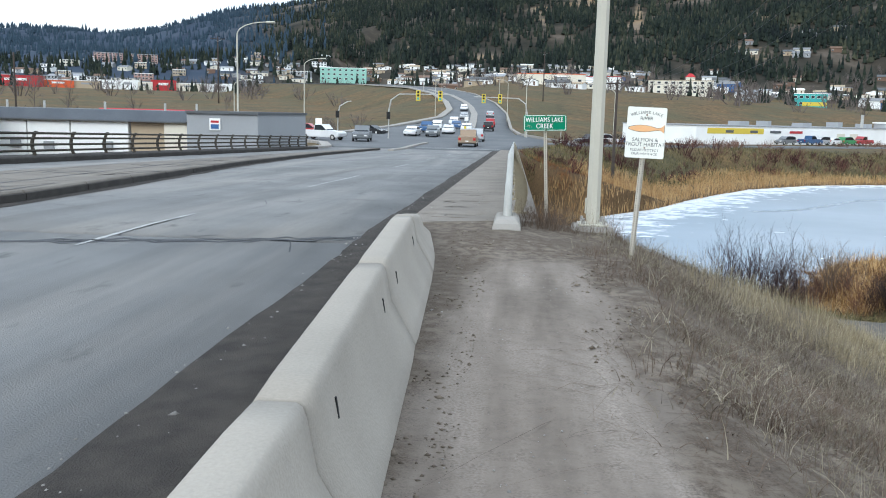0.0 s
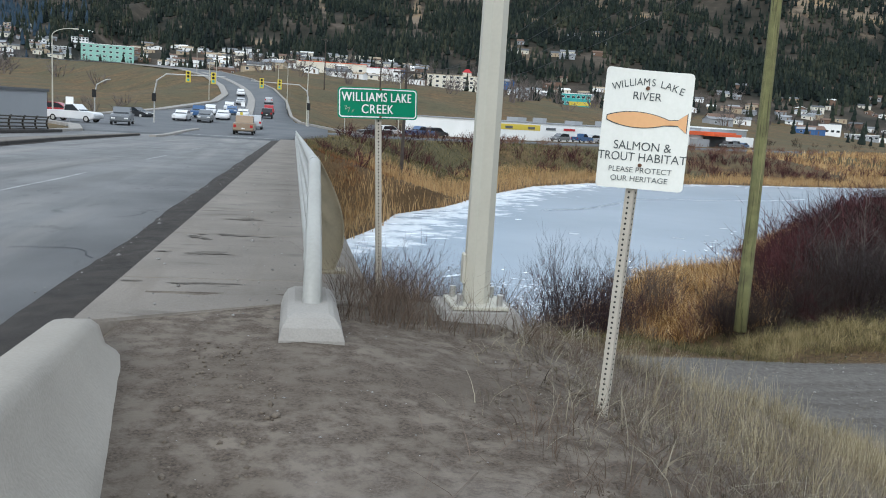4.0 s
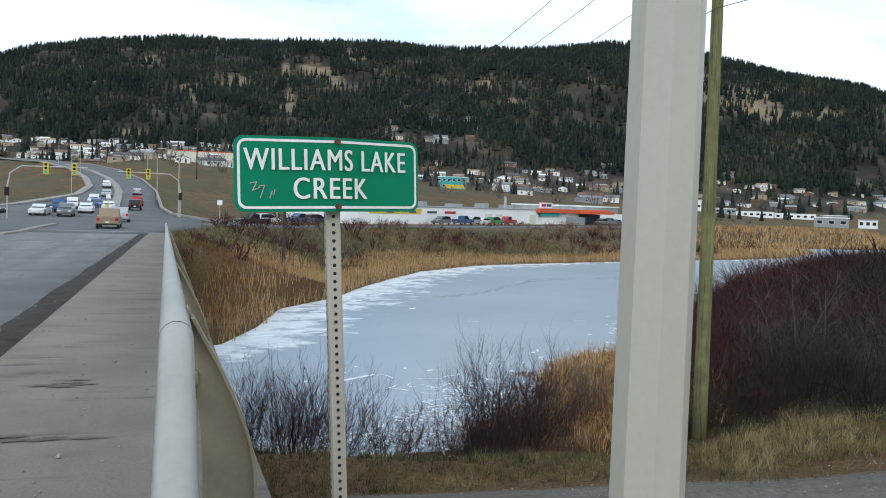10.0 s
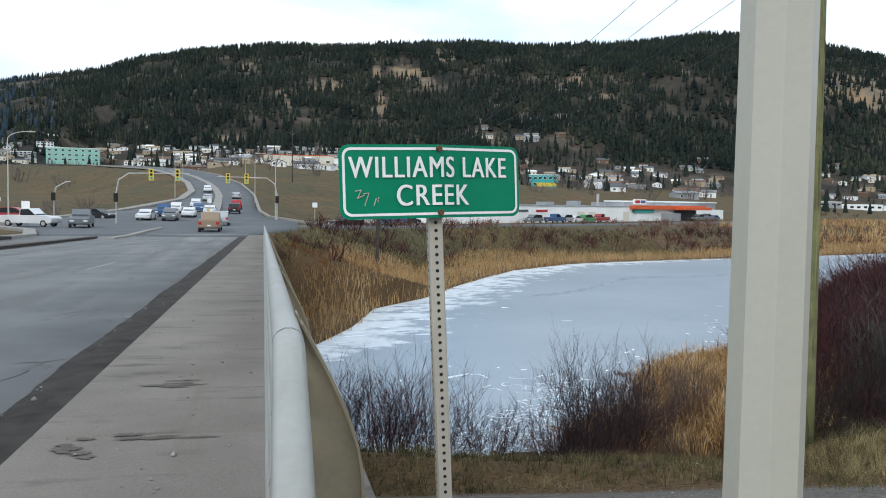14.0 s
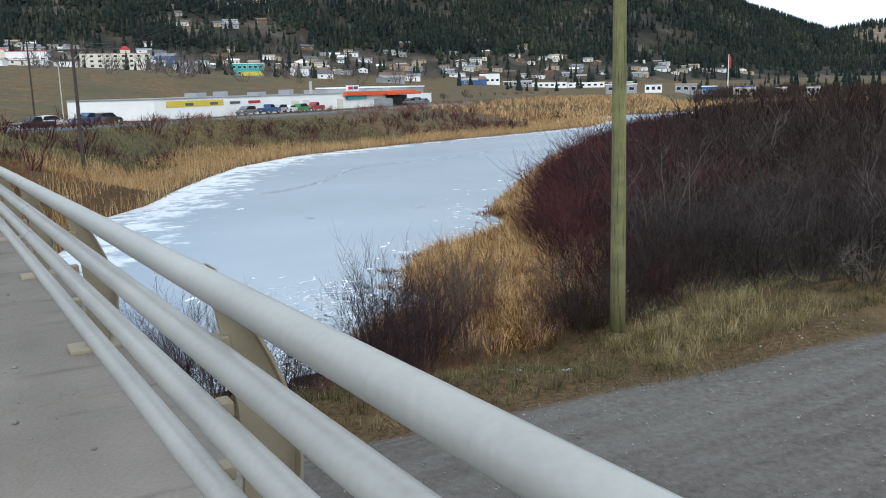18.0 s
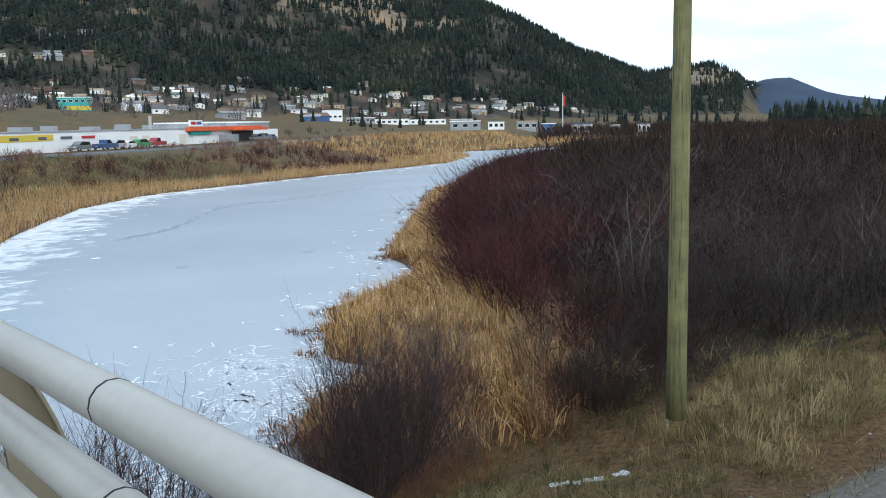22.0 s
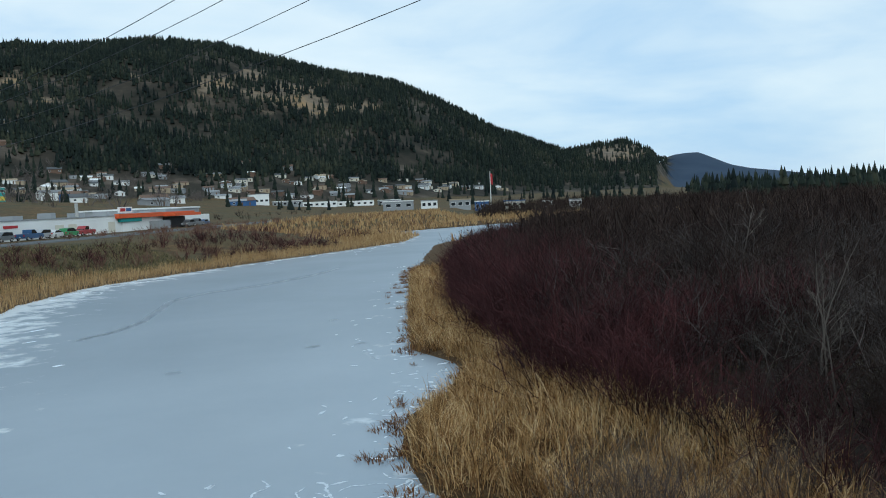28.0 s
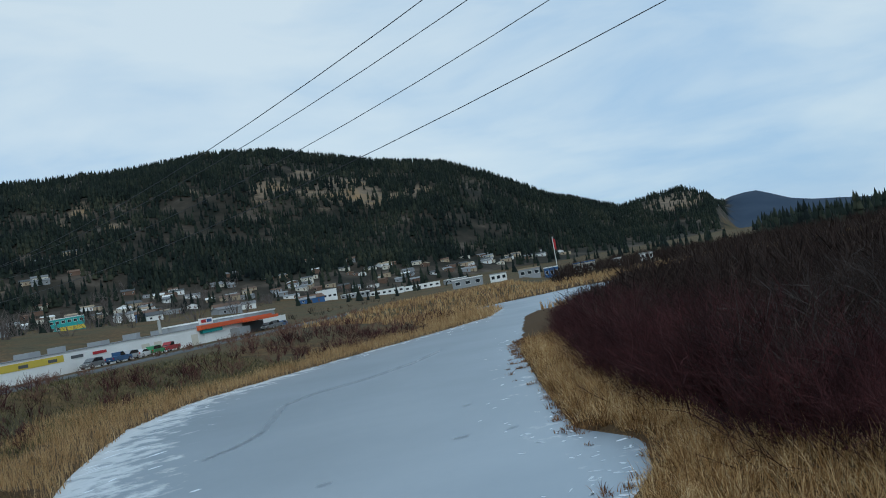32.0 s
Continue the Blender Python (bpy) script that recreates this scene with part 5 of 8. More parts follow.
def white_sign():
    par = thing("habitat_sign", "curled white WILLIAMS LAKE RIVER habitat sign on a leaning post", "notice sign")
    base, topp = Vector((2.955, 6.875, -0.45)), Vector((3.075, 6.995, 1.47))
    perforated_post(par, base, topp)
    W, H = 0.42, 0.555
    bend = lambda x: -0.035 * (x / 0.21) ** 2
    out = rounded(W, H, 0.02, 3)
    bm = plate(out, 0.003)
    for k in (-0.15, -0.1, -0.05, 0.0, 0.05, 0.1, 0.15):
        bmesh.ops.bisect_plane(bm, geom=bm.verts[:] + bm.edges[:] + bm.faces[:], plane_co=(k, 0, 0), plane_no=(1, 0, 0))
    for v in bm.verts:
        v.co.y += bend(v.co.x)
    sg = part("sign_panel", bm, M_CREAM, par, "weathered white panel")
    # arched top line, one letter at a time
    word = "WILLIAMS LAKE"
    adv = {"W": 1.25, "I": 0.42, "M": 1.15, "L": 0.8, " ": 0.5}
    tot = sum(adv.get(c, 0.95) for c in word)
    pos = 0.0
    for c in word:
        wd = adv.get(c, 0.95)
        u = (pos + wd / 2) / tot - 0.5
        if c != " ":
            letters(sg, c, 0.048, u * 0.345, 0.222 - 0.13 * u * u * 1.2, -0.003, M_INK, 0.95, bend, -u * 0.62)
        pos += wd
    letters(sg, "RIVER", 0.052, 0.0, 0.155, -0.003, M_INK, 1.05, bend)
    letters(sg, "SALMON &", 0.057, 0.0, -0.078, -0.003, M_INK, 1.0, bend)
    letters(sg, "TROUT HABITAT", 0.057, 0.0, -0.130, -0.003, M_INK, 0.97, bend)
    letters(sg, "PLEASE PROTECT", 0.036, 0.0, -0.190, -0.003, M_INK, 1.1, bend)
    letters(sg, "OUR HERITAGE", 0.036, 0.0, -0.232, -0.003, M_INK, 1.1, bend)
    # plain orange spindle emblem with a dark rim
    for nm, gr, mt, yy in (("emblem_rim", 0.0035, M_INK, -0.0025), ("emblem", 0.0, M_SALMON, -0.0035)):
        b2 = bmesh.new()
        up = [(-0.19 + 0.3 * t, 0.036 * math.sin(math.pi * min(t * 0.92 + 0.04, 1)) ** 0.7) for t in [i / 14 for i in range(15)]]
        tail = [(0.15, 0.012), (0.19, 0.045), (0.178, 0.0), (0.19, -0.045), (0.15, -0.012)]
        lo = [(x, -0.95 * z) for x, z in up[::-1]]
        pts = up + tail + lo
        cx, cz = 0.0, 0.0
        vs = [b2.verts.new((x * (1 + gr * 6) + 0.004, yy, z + (gr if z > 0 else -gr) + 0.045)) for x, z in pts]
        f = b2.faces.new(vs)
        bmesh.ops.triangulate(b2, faces=[f])
        for k in (-0.12, -0.06, 0.0, 0.06, 0.12):
            bmesh.ops.bisect_plane(b2, geom=b2.verts[:] + b2.edges[:] + b2.faces[:], plane_co=(k, 0, 0), plane_no=(1, 0, 0))
        for v in b2.verts:
            v.co.y += bend(v.co.x)
        part(nm, b2, mt, sg)
    for zz in (0.195, -0.165):
        part("bolt", tube([(0, -0.010, zz), (0, 0.004, zz)], 0.009, 10), M_RUST, sg, "rusty bolt")
    sg.matrix_basis = pose(3.059, 6.925, 1.285, -2.5, 1.5, -5.7)


white_sign()


# ---- lamp posts ----
def lamp_post(x, y, z, height, arm, r0, r1, label, base=True, turn=0.0, sides=8):
    par = thing("street_lamp", label, "street lamp", pose(x, y, z, 0, 0, turn), group="street lamps")
    shaft = [(0, 0, 0), (0, 0, height * 0.5), (0, 0, height - 0.9)]
    rr = [r0, (r0 + r1) / 2, r1 * 1.15]
    rings = [[(rad * math.cos(2 * math.pi * (k + 0.5) / sides), rad * math.sin(2 * math.pi * (k + 0.5) / sides), p[2]) for k in range(sides)] for p, rad in zip(shaft, rr)]
    part("pole", loft(rings), M_GALV, par, "tapered octagonal painted pole" if sides == 8 else "")
    pts = [(0, 0, height - 0.9)] + [(arm * (1 - math.cos(q)), 0, height - 0.9 + 0.9 * math.sin(q)) for q in np.linspace(0.2, math.pi / 2, 7)]
    part("arm", tube(pts, [r1] * 4 + [r1 * 0.8] * 4, 8), M_GALV, par)
    hx, hz = pts[-1][0], pts[-1][2]
    bm = boxbm(hx - 0.05, hx + 0.62, -0.13, 0.13, hz - 0.09, hz + 0.06, 0.05)
    part("lamp_head", bm, M_GALV, par)
    if base:
        part("base_plate", boxbm(-0.19, 0.19, -0.19, 0.19, -0.025, 0.0, 0.004), M_GALV, par)
        for sx in (-1, 1):
            for sy in (-1, 1):
                part("anchor_bolt", tube([(0.135 * sx, 0.135 * sy, 0), (0.135 * sx, 0.135 * sy, 0.075)], 0.022, 8), M_STEEL, par, "galvanised anchor bolt")
        rings = [[(sx * w, sy * w, zz) for sx, sy in ((-1, -1), (1, -1), (1, 1), (-1, 1))] for w, zz in ((0.34, -0.9), (0.30, -0.20), (0.245, -0.028))]
        part("concrete_base", loft(rings), M_CONC, par, "weathered concrete footing")
        part("cover", boxbm(0.085, 0.108, -0.045, 0.045, 0.12, 0.33, 0.01), M_GALV, par, "hand hole cover")
    return par


lamp_post(2.691, 8.635, 0.065, 10.5, 2.2, 0.0935, 0.055, "tall beige octagonal street lamp on a concrete footing beside the signs", turn=180)
lamp_post(-18.7, 60, -1.9, 9.6, 2.2, 0.085, 0.045, "grey street lamp behind the far railing", False, 0, 8)
lamp_post(-25.5, 108, -1.9, 10.0, 2.2, 0.09, 0.05, "grey street lamp at the crossing", False, 0, 8)
lamp_post(-38, 118, -1.9, 7.5, 2.0, 0.08, 0.045, "grey street lamp on the side street", False, 0, 8)
lamp_post(3.2, 132, -1.9, 9.5, 2.2, 0.09, 0.05, "grey street lamp at the crossing corner", False, 180, 8)
lamp_post(15.5, 122, -2.1, 7.8, 2.0, 0.08, 0.045, "grey street lamp on the lower street", False, 180, 8)
for x, y in ((-17.5, 205), (-0.2, 190), (-22, 275), (-3.5, 262), (-32, 315)):
    lamp_post(x, y, float(road_z(y)), 9.0, 2.0, 0.09, 0.05, "distant grey street lamp on the climbing road", False, 0 if x < -10 else 180, 6)


# ---- utility poles and wires ----
def utility_pole(x, y, z, h, r0, r1, arm, label, material, turn=0.0, lean=(0, 0), arm_z=None):
    par = thing("utility_pole", label, "utility pole", pose(x, y, z, 0, 0, 0), group="utility poles")
    n = 9
    pts = [(lean[0] * t, lean[1] * t, h * t - 0.4 * (1 - t)) for t in [i / n for i in range(n + 1)]]
    part("pole", tube(pts, [r0 + (r1 - r0) * i / n for i in range(n + 1)], 12), material, par, "weathered timber pole", smooth=True)
    if arm:
        az = h - 0.35
        bm = boxbm(-arm / 2, arm / 2, -0.055, 0.055, az - 0.06, az + 0.06, 0.01)
        bmesh.ops.transform(bm, matrix=pose(lean[0], lean[1] - 0.12, 0, 0, 0, turn), verts=bm.verts)
        part("crossarm", bm, M_POLED, par, "dark timber crossarm")
        for s in (-1, 1):
            bm = tube([(0, -0.08, az - 0.62), (s * arm * 0.27, -0.12, az - 0.05)], 0.014, 5)
            bmesh.ops.transform(bm, matrix=pose(lean[0], lean[1], 0, 0, 0, turn), verts=bm.verts)
            part("brace", bm, M_STEEL, par)
        for o in (-arm / 2 + 0.1, arm / 2 - 0.1, 0.0):
            zz = az + (0.06 if o else 0.36)
            bm = tube([(o, -0.12 if o else 0, zz), (o, -0.12 if o else 0, zz + 0.09), (o, -0.12 if o else 0, zz + 0.13), (o, -0.12 if o else 0, zz + 0.2)], [0.02, 0.05, 0.035, 0.03], 8)
            bmesh.ops.transform(bm, matrix=pose(lean[0], lean[1], 0, 0, 0, turn), verts=bm.verts)
            part("insulator", bm, M_DARK, par)
    return par


UP = (13.04, 23.26, -3.4)
utility_pole(*UP, 11.4, 0.165, 0.115, 2.75, "green-stained timber utility pole with a crossarm beside the gravel track", M_POLE, turn=2.0, lean=(-0.08, 0.0))
utility_pole(10.4, 75, -4.2, 9.0, 0.15, 0.10, 2.2, "dark slim utility pole on the far embankment", M_POLED)
utility_pole(-81, 120, -0.6, 12.5, 0.17, 0.12, 3.0, "dark utility pole with a crossarm beyond the sheds", M_POLED, turn=20)
utility_pole(-72, 121, -0.6, 9.5, 0.15, 0.12, 0, "dark utility pole with a pair of transformers", M_POLED)
utility_pole(-60, 175, 3.0, 13, 0.17, 0.12, 3.0, "dark utility pole on the grassy rise", M_POLED, turn=30)
utility_pole(17.5, 172, -3.0, 14, 0.17, 0.12, 2.5, "brown utility pole near the long white shop", M_POLED)
utility_pole(9.0, 240, 6.0, 13, 0.17, 0.12, 2.5, "brown utility pole by the climbing road", M_POLED)


def wire(pts, r=0.018, sag=0.0):
    a, b = Vector(pts[0]), Vector(pts[1])
    n = 24
    q = [a.lerp(b, i / n) - Vector((0, 0, sag * 4 * (i / n) * (1 - i / n))) for i in range(n + 1)]
    tagged(part("power_line", tube(q, r, 5), M_WIRE, None), "thin dark overhead power line", "power line", group="power lines")


TOPZ = UP[2] + 11.15
for o, dz in ((-1.5, 0.1), (0.0, 0.4), (1.2, 0.1)):
    a = Vector((UP[0] - 0.08 + o, UP[1] - 0.1, TOPZ + dz))
    wire([a, (10.4 + o * 0.75, 74.9, 4.75 + dz)], 0.008, 2.2)
    wire([a, (UP[0] + 2.6 + o, UP[1] - 52, TOPZ + 2 + dz)], 0.008, 1.0)
    wire([(10.4 + o * 0.75, 74.9, 4.75 + dz), (8.6 + o, 135, 9.5 + dz)], 0.010, 1.0)
wire([(UP[0] - 0.2, UP[1] - 0.15, UP[2] + 9.1), (10.4, 74.85, 3.7)], 0.008, 1.6)
wire([(UP[0] - 0.2, UP[1] - 0.15, UP[2] + 9.1), (UP[0] + 2.6, UP[1] - 52, UP[2] + 11.5)], 0.008, 1.0)

# ---- plants ----
def blades(name, x, y, h, w, material, label, category, seed, lean=0.25, zf=None, segs=2, droop=0.0, way=None):
    """Upright tapering blades, each a bent strip."""
    rng = np.random.default_rng(seed)
    n = len(x)
    z = (zf or land)(x, y) - 0.03
    a = rng.uniform(0, 2 * math.pi, n)
    la = rng.uniform(0, 2 * math.pi, n)
    ln = rng.rayleigh(lean, n) * h
    if way is not None:
        la, ln = way[0] + rng.normal(0, 0.5, n), way[1] * h
    dx, dy = np.cos(a) * w / 2, np.sin(a) * w / 2
    rows = []
    for k in range(segs + 1):
        t = k / segs
        wd = 1 - 0.85 * t
        ox, oy = np.cos(la) * ln * t ** 1.7, np.sin(la) * ln * t ** 1.7
        zz = z + h * t - droop * h * t * t * np.minimum(1, ln / np.maximum(h, 1e-3))
        rows.append(np.stack([x + ox - dx * wd, y + oy - dy * wd, zz], -1))
        rows.append(np.stack([x + ox + dx * wd, y + oy + dy * wd, zz], -1))
    co = np.stack(rows, 1)
    m = 2 * (segs + 1)
    b = np.arange(n)[:, None] * m
    q = np.concatenate([np.stack([b[:, 0] + 2 * k, b[:, 0] + 2 * k + 1, b[:, 0] + 2 * k + 3, b[:, 0] + 2 * k + 2], -1) for k in range(segs)])
    return tagged(put(name, np_mesh(name, co.reshape(-1, 3), quad=q), material), label, category, kind="stuff")


def tufts(name, cx, cy, per, hr, wr, material, label, category, seed, spread=0.22, lean=0.55, droop=0.5, segs=3):
    """Tussocks: blades that stand in clumps and arch outwards."""
    rng = np.random.default_rng(seed)
    n = len(cx)
    H = rng.uniform(*hr, n)
    i = np.repeat(np.arange(n), per)
    a, u = rng.uniform(0, 6.3, len(i)), np.sqrt(rng.random(len(i)))
    h = H[i] * rng.uniform(0.45, 1.05, len(i)) * (1.1 - 0.35 * u)
    x, y = cx[i] + np.cos(a) * u * spread * H[i], cy[i] + np.sin(a) * u * spread * H[i]
    tilt = np.repeat(rng.uniform(0, 6.3, n), per)
    ln = lean * (0.25 + 0.9 * u * rng.random(len(i)))
    lx, ly = np.cos(a) * ln + 0.22 * np.cos(tilt), np.sin(a) * ln + 0.22 * np.sin(tilt)
    return blades(name, x, y, h, rng.uniform(*wr, len(i)), material, label, category, seed + 1, zf=lambda x, y: np.where(lake_d(x, y) < 0.7, np.maximum(land(x, y), ICE_Z), land(x, y)), segs=segs, droop=droop, way=(np.arctan2(ly, lx), np.hypot(lx, ly)))


def scatter(n, xr, yr, keep, seed):
    rng = np.random.default_rng(seed)
    x, y = rng.uniform(*xr, n), rng.uniform(*yr, n)
    k = keep(x, y, rng.random(n))
    return x[k], y[k]


def clumped(x, y, s, k=0.0):
    return 0.5 + 0.5 * wob(x, y, s, k)


rs = np.random.default_rng(11)
# grass beside the path
x, y = scatter(150000, (2.0, 11), (-3, 15), lambda x, y, r: (r < sm(2.2, 3.6, x + 0.5 * wob(x, y, 0.9)) * (0.35 + 0.65 * clumped(x, y, 0.5))) & (np.abs(y - (18 - 0.1 * x)) > 3.6) & (np.hypot(x - 2.7, y - 8.7) > 0.35), 21)
blades("bank_grass", x, y, rs.uniform(0.05, 0.30, len(x)) * (0.40 + 0.9 * clumped(x, y, 0.8, 2)), rs.uniform(0.003, 0.008, len(x)), M_GRASS, "dry straw-coloured grass on the path bank", "dry grass", 31, 0.8, segs=3, droop=0.4)
x, y = scatter(42000, (1.75, 6.5), (-2.5, 10.2), lambda x, y, r: r < 0.012 + sm(1.95, 2.9, x + 0.4 * wob(x, y, 0.7)) * (0.3 + 0.7 * clumped(x, y, 0.45, 6)), 22)
blades("litter_stems", x, y, rs.uniform(0.03, 0.16, len(x)), rs.uniform(0.003, 0.008, len(x)), M_STEM, "flattened brown stems and dead weed litter", "dead weeds", 32, 2.6, segs=3, droop=0.6)
x, y = scatter(4200, (1.75, 3.1), (8.0, 9.9), lambda x, y, r: (r < 0.8) & (np.hypot(x - 2.69, y - 8.60) > 0.45), 23)
blades("weed_patch", x, y, rs.uniform(0.10, 0.42, len(x)), rs.uniform(0.003, 0.006, len(x)), M_STEM, "dead grey-brown weeds round the lamp footing", "dead weeds", 33, 0.5, segs=3)
x, y = scatter(120000, (1.5, 44), (12, 36), lambda x, y, r: (np.abs(y - (18 - 0.1 * x)) > 2.9 + 0.8 * clumped(x, y, 1.2)) & (lake_d(x, y) > 0.8) & (r < 0.35 + 0.65 * clumped(x, y, 1.4)) & (y > 10.5), 24)
blades("track_grass", x, y, rs.uniform(0.07, 0.36, len(x)) * (0.5 + 0.8 * clumped(x, y, 1.9, 3)), rs.uniform(0.006, 0.016, len(x)), M_GRASSG, "olive and straw grass along the gravel track", "grass", 34, 0.8, segs=3, droop=0.4)
x, y = scatter(1800, (2.3, 5.0), (-2.5, 9.8), lambda x, y, r: (clumped(x, y, 0.6, 7) > 0.45) & (x + 0.4 * wob(x, y, 0.7) > 2.65) & (np.hypot(x - 2.7, y - 8.63) > 0.4), 95)
tufts("brown_weeds", x, y, 14, (0.10, 0.34), (0.003, 0.006), M_STEM, "tangled brown dead weeds along the path's edge", "dead weeds", 96, spread=0.6, lean=1.1)
# reeds on the near point
def brush_x(y):
    """Where the dark brush begins behind the near reeds."""
    return np.interp(y, [22, 23.6, 25.2, 27.2, 30.2, 32.2, 36.5, 43, 54, 76, 93, 112], [20.5, 18.2, 14.6, 15.2, 17.6, 19.6, 21.6, 25.6, 35.6, 58, 78, 102]) + 0.9 * wob(y, y * 0.3, 1.1)


shore_side = lambda x, y: (y < 40 + 0.836 * x) & (x > 8.5)
x, y = scatter(170000, (8, 60), (28.5, 78), lambda x, y, r: (lake_d(x, y) > -0.2) & (x < brush_x(y) + 1.2) & shore_side(x, y) & (r < 0.02 + 0.13 * clumped(x, y, 0.8)) & (lake_d(x, y) < 9), 25)
ht = rs.uniform(0.25, 0.7, len(x)) * (0.55 + 0.65 * clumped(x, y, 1.2))
blades("near_reeds", x, y, ht, rs.uniform(0.010, 0.026, len(x)), M_REED, "golden dead cattail reeds on the near shore", "reeds", 35, 0.35, segs=3, droop=0.4)
x, y = scatter(60000, (9, 40), (30, 62), lambda x, y, r: (lake_d(x, y) > 1.2) & (x < brush_x(y) + 1.5) & shore_side(x, y) & (r < 0.5 * np.clip(clumped(x, y, 0.6, 2), 0, 1) ** 4), 45)
blades("reed_plumes", x, y, rs.uniform(0.9, 1.35, len(x)) * (0.6 + 0.5 * clumped(x, y, 1.2)), rs.uniform(0.012, 0.022, len(x)), M_PLUME, "pale straw reed grass heads", "reeds", 46, 0.4, segs=3, droop=0.5)
x, y = scatter(30000, (9, 62), (31, 84), lambda x, y, r: (lake_d(x, y) > -1.5) & (lake_d(x, y) < 0.9) & (y < 40 + 0.836 * x) & (clumped(x, y, 0.75, 1) > 0.50 - 0.28 * lake_d(x, y)), 26)
x, y = x[:1500], y[:1500]
tufts("reed_fringe", x, y, 16, (0.14, 0.50), (0.022, 0.05), M_REEDD, "rust-brown broken reed stubble at the ice edge", "reeds", 36, spread=0.8, lean=1.1, droop=0.5)
x, y = scatter(60000, (4, 14), (25.5, 33.5), lambda x, y, r: (lake_d(x, y) > -0.5 * clumped(x, y, 0.6)) & (r < clumped(x, y, 0.9)) & ((lake_d(x, y) < 2.0) | (x > 9.0)) & (y > 27.2) & (x < 13 - 0.6 * (y - 28)), 47)
blades("rusty_reeds", x, y, rs.uniform(0.12, 0.50, len(x)), rs.uniform(0.008, 0.02, len(x)), M_RUSTY, "rust-brown dead weeds and reeds below the track", "dead weeds", 48, 0.8, segs=3, droop=0.4)
x, y = scatter(26000, (8, 60), (26.2, 78), lambda x, y, r: (lake_d(x, y) > 0.3) & (x < brush_x(y) + 0.8) & shore_side(x, y) & (lake_d(x, y) < 10), 81)
k_ = (x > 10.5 + 0.5 * (31 - y)) | (y > 31)
x, y = x[k_][:4300], y[k_][:4300]
tufts("reed_tussocks", x, y, 26, (0.40, 1.45), (0.014, 0.036), M_REED, "arching golden reed tussocks on the near shore", "reeds", 82, spread=0.34, lean=0.85, droop=0.75)
x, y = scatter(2600, (5, 17), (25.5, 33), lambda x, y, r: (lake_d(x, y) > 0.2) & (y > 24.6 + 1.2 * wob(x, y, 1.4)) & (x < 13.5 - 0.5 * (y - 28)) & (r < 0.45 * clumped(x, y, 1.5)), 83)
tufts("rusty_tussocks", x, y, 18, (0.25, 0.6), (0.006, 0.016), M_REEDD, "rust-brown tussocks below the track", "dead weeds", 84)
x, y = scatter(4200, (3, 30), (20.6, 29), lambda x, y, r: (y > 21.0 + 0.5 * wob(x, y, 1.0)) & (x < brush_x(y) + 2.0) & (y < 26.2 + 0.8 * wob(x, y, 1.3)) & (r < 0.85) & (np.hypot(x - 13, y - 23.3) > 0.25), 85)
tufts("olive_tussocks", x, y, 18, (0.16, 0.48), (0.005, 0.013), M_GRASSG, "olive and straw grass tussocks beside the track", "grass", 86, lean=0.7)
x, y = scatter(560, (12.6, 17.5), (20.9, 24.2), lambda x, y, r: (r < 0.6) & (np.hypot(x - 13, y - 23.3) > 0.3) & (clumped(x, y, 1.6, 4) > 0.45), 87)
tufts("pale_tussocks", x, y, 16, (0.3, 0.75), (0.005, 0.014), M_STRAWG, "pale straw grass tussocks round the utility pole", "dry grass", 88, lean=0.8)
x, y = scatter(1500, (3.4, 9.5), (6.5, 13.8), lambda x, y, r: (r < sm(3.6, 4.6, x + 0.4 * wob(x, y, 0.8)) * (0.35 + 0.65 * clumped(x, y, 1.1, 5))), 89)
tufts("straw_tussocks", x, y, 15, (0.25, 0.62), (0.003, 0.007), M_STRAW, "tall pale straw grass on the bank", "dry grass", 90, spread=0.3, lean=0.35)
x, y = scatter(1500, (2.5, 8.0), (-2.5, 8.5), lambda x, y, r: (r < sm(2.7, 3.6, x + 0.4 * wob(x, y, 0.7)) * 0.6) & (clumped(x, y, 0.9, 3) > 0.4), 91)
tufts("bank_tussocks", x, y, 13, (0.15, 0.42), (0.003, 0.006), M_GRASS, "dry grey-brown grass tussocks on the path bank", "dry grass", 92, spread=0.35, lean=0.8)
# reeds on the far shore
x, y = scatter(190000, (2, 130), (44, 150), lambda x, y, r: (lake_d(x, y) > -0.3) & (lake_d(x, y) < 9.5 + 6 * wob(x, y, 8)) & (y > 40 + 0.836 * x) & (x > 3.0), 27)
blades("far_reeds", x, y, rs.uniform(0.45, 1.15, len(x)) * (0.8 + 0.35 * clumped(x, y, 2.0)), rs.uniform(0.022, 0.055, len(x)), M_REEDFAR, "golden reeds lining the far shore", "reeds", 37, 0.2)
x, y = scatter(36000, (95, 330), (105, 240), lambda x, y, r: (lake_d(x, y) > 0) & (lake_d(x, y) < 60) & (-0.58 * x + 0.815 * y < 86), 28)
blades("marsh_reeds", x, y, rs.uniform(0.7, 1.5, len(x)), rs.uniform(0.15, 0.4, len(x)), M_REEDFAR, "tan marsh reeds at the lake's head", "reeds", 38, 0.2)
# grass on the far embankment and slopes
x, y = scatter(60000, (2.5, 60), (58, 140), lambda x, y, r: (lake_d(x, y) > 6) & (x > road_xr(y) + 1.5) & (street_d(x, y)[0] > 6), 29)
blades("embankment_grass", x, y, rs.uniform(0.2, 0.6, len(x)), rs.uniform(0.03, 0.09, len(x)), M_GRASSG, "brown grass on the far embankment", "dry grass", 39, 0.5)

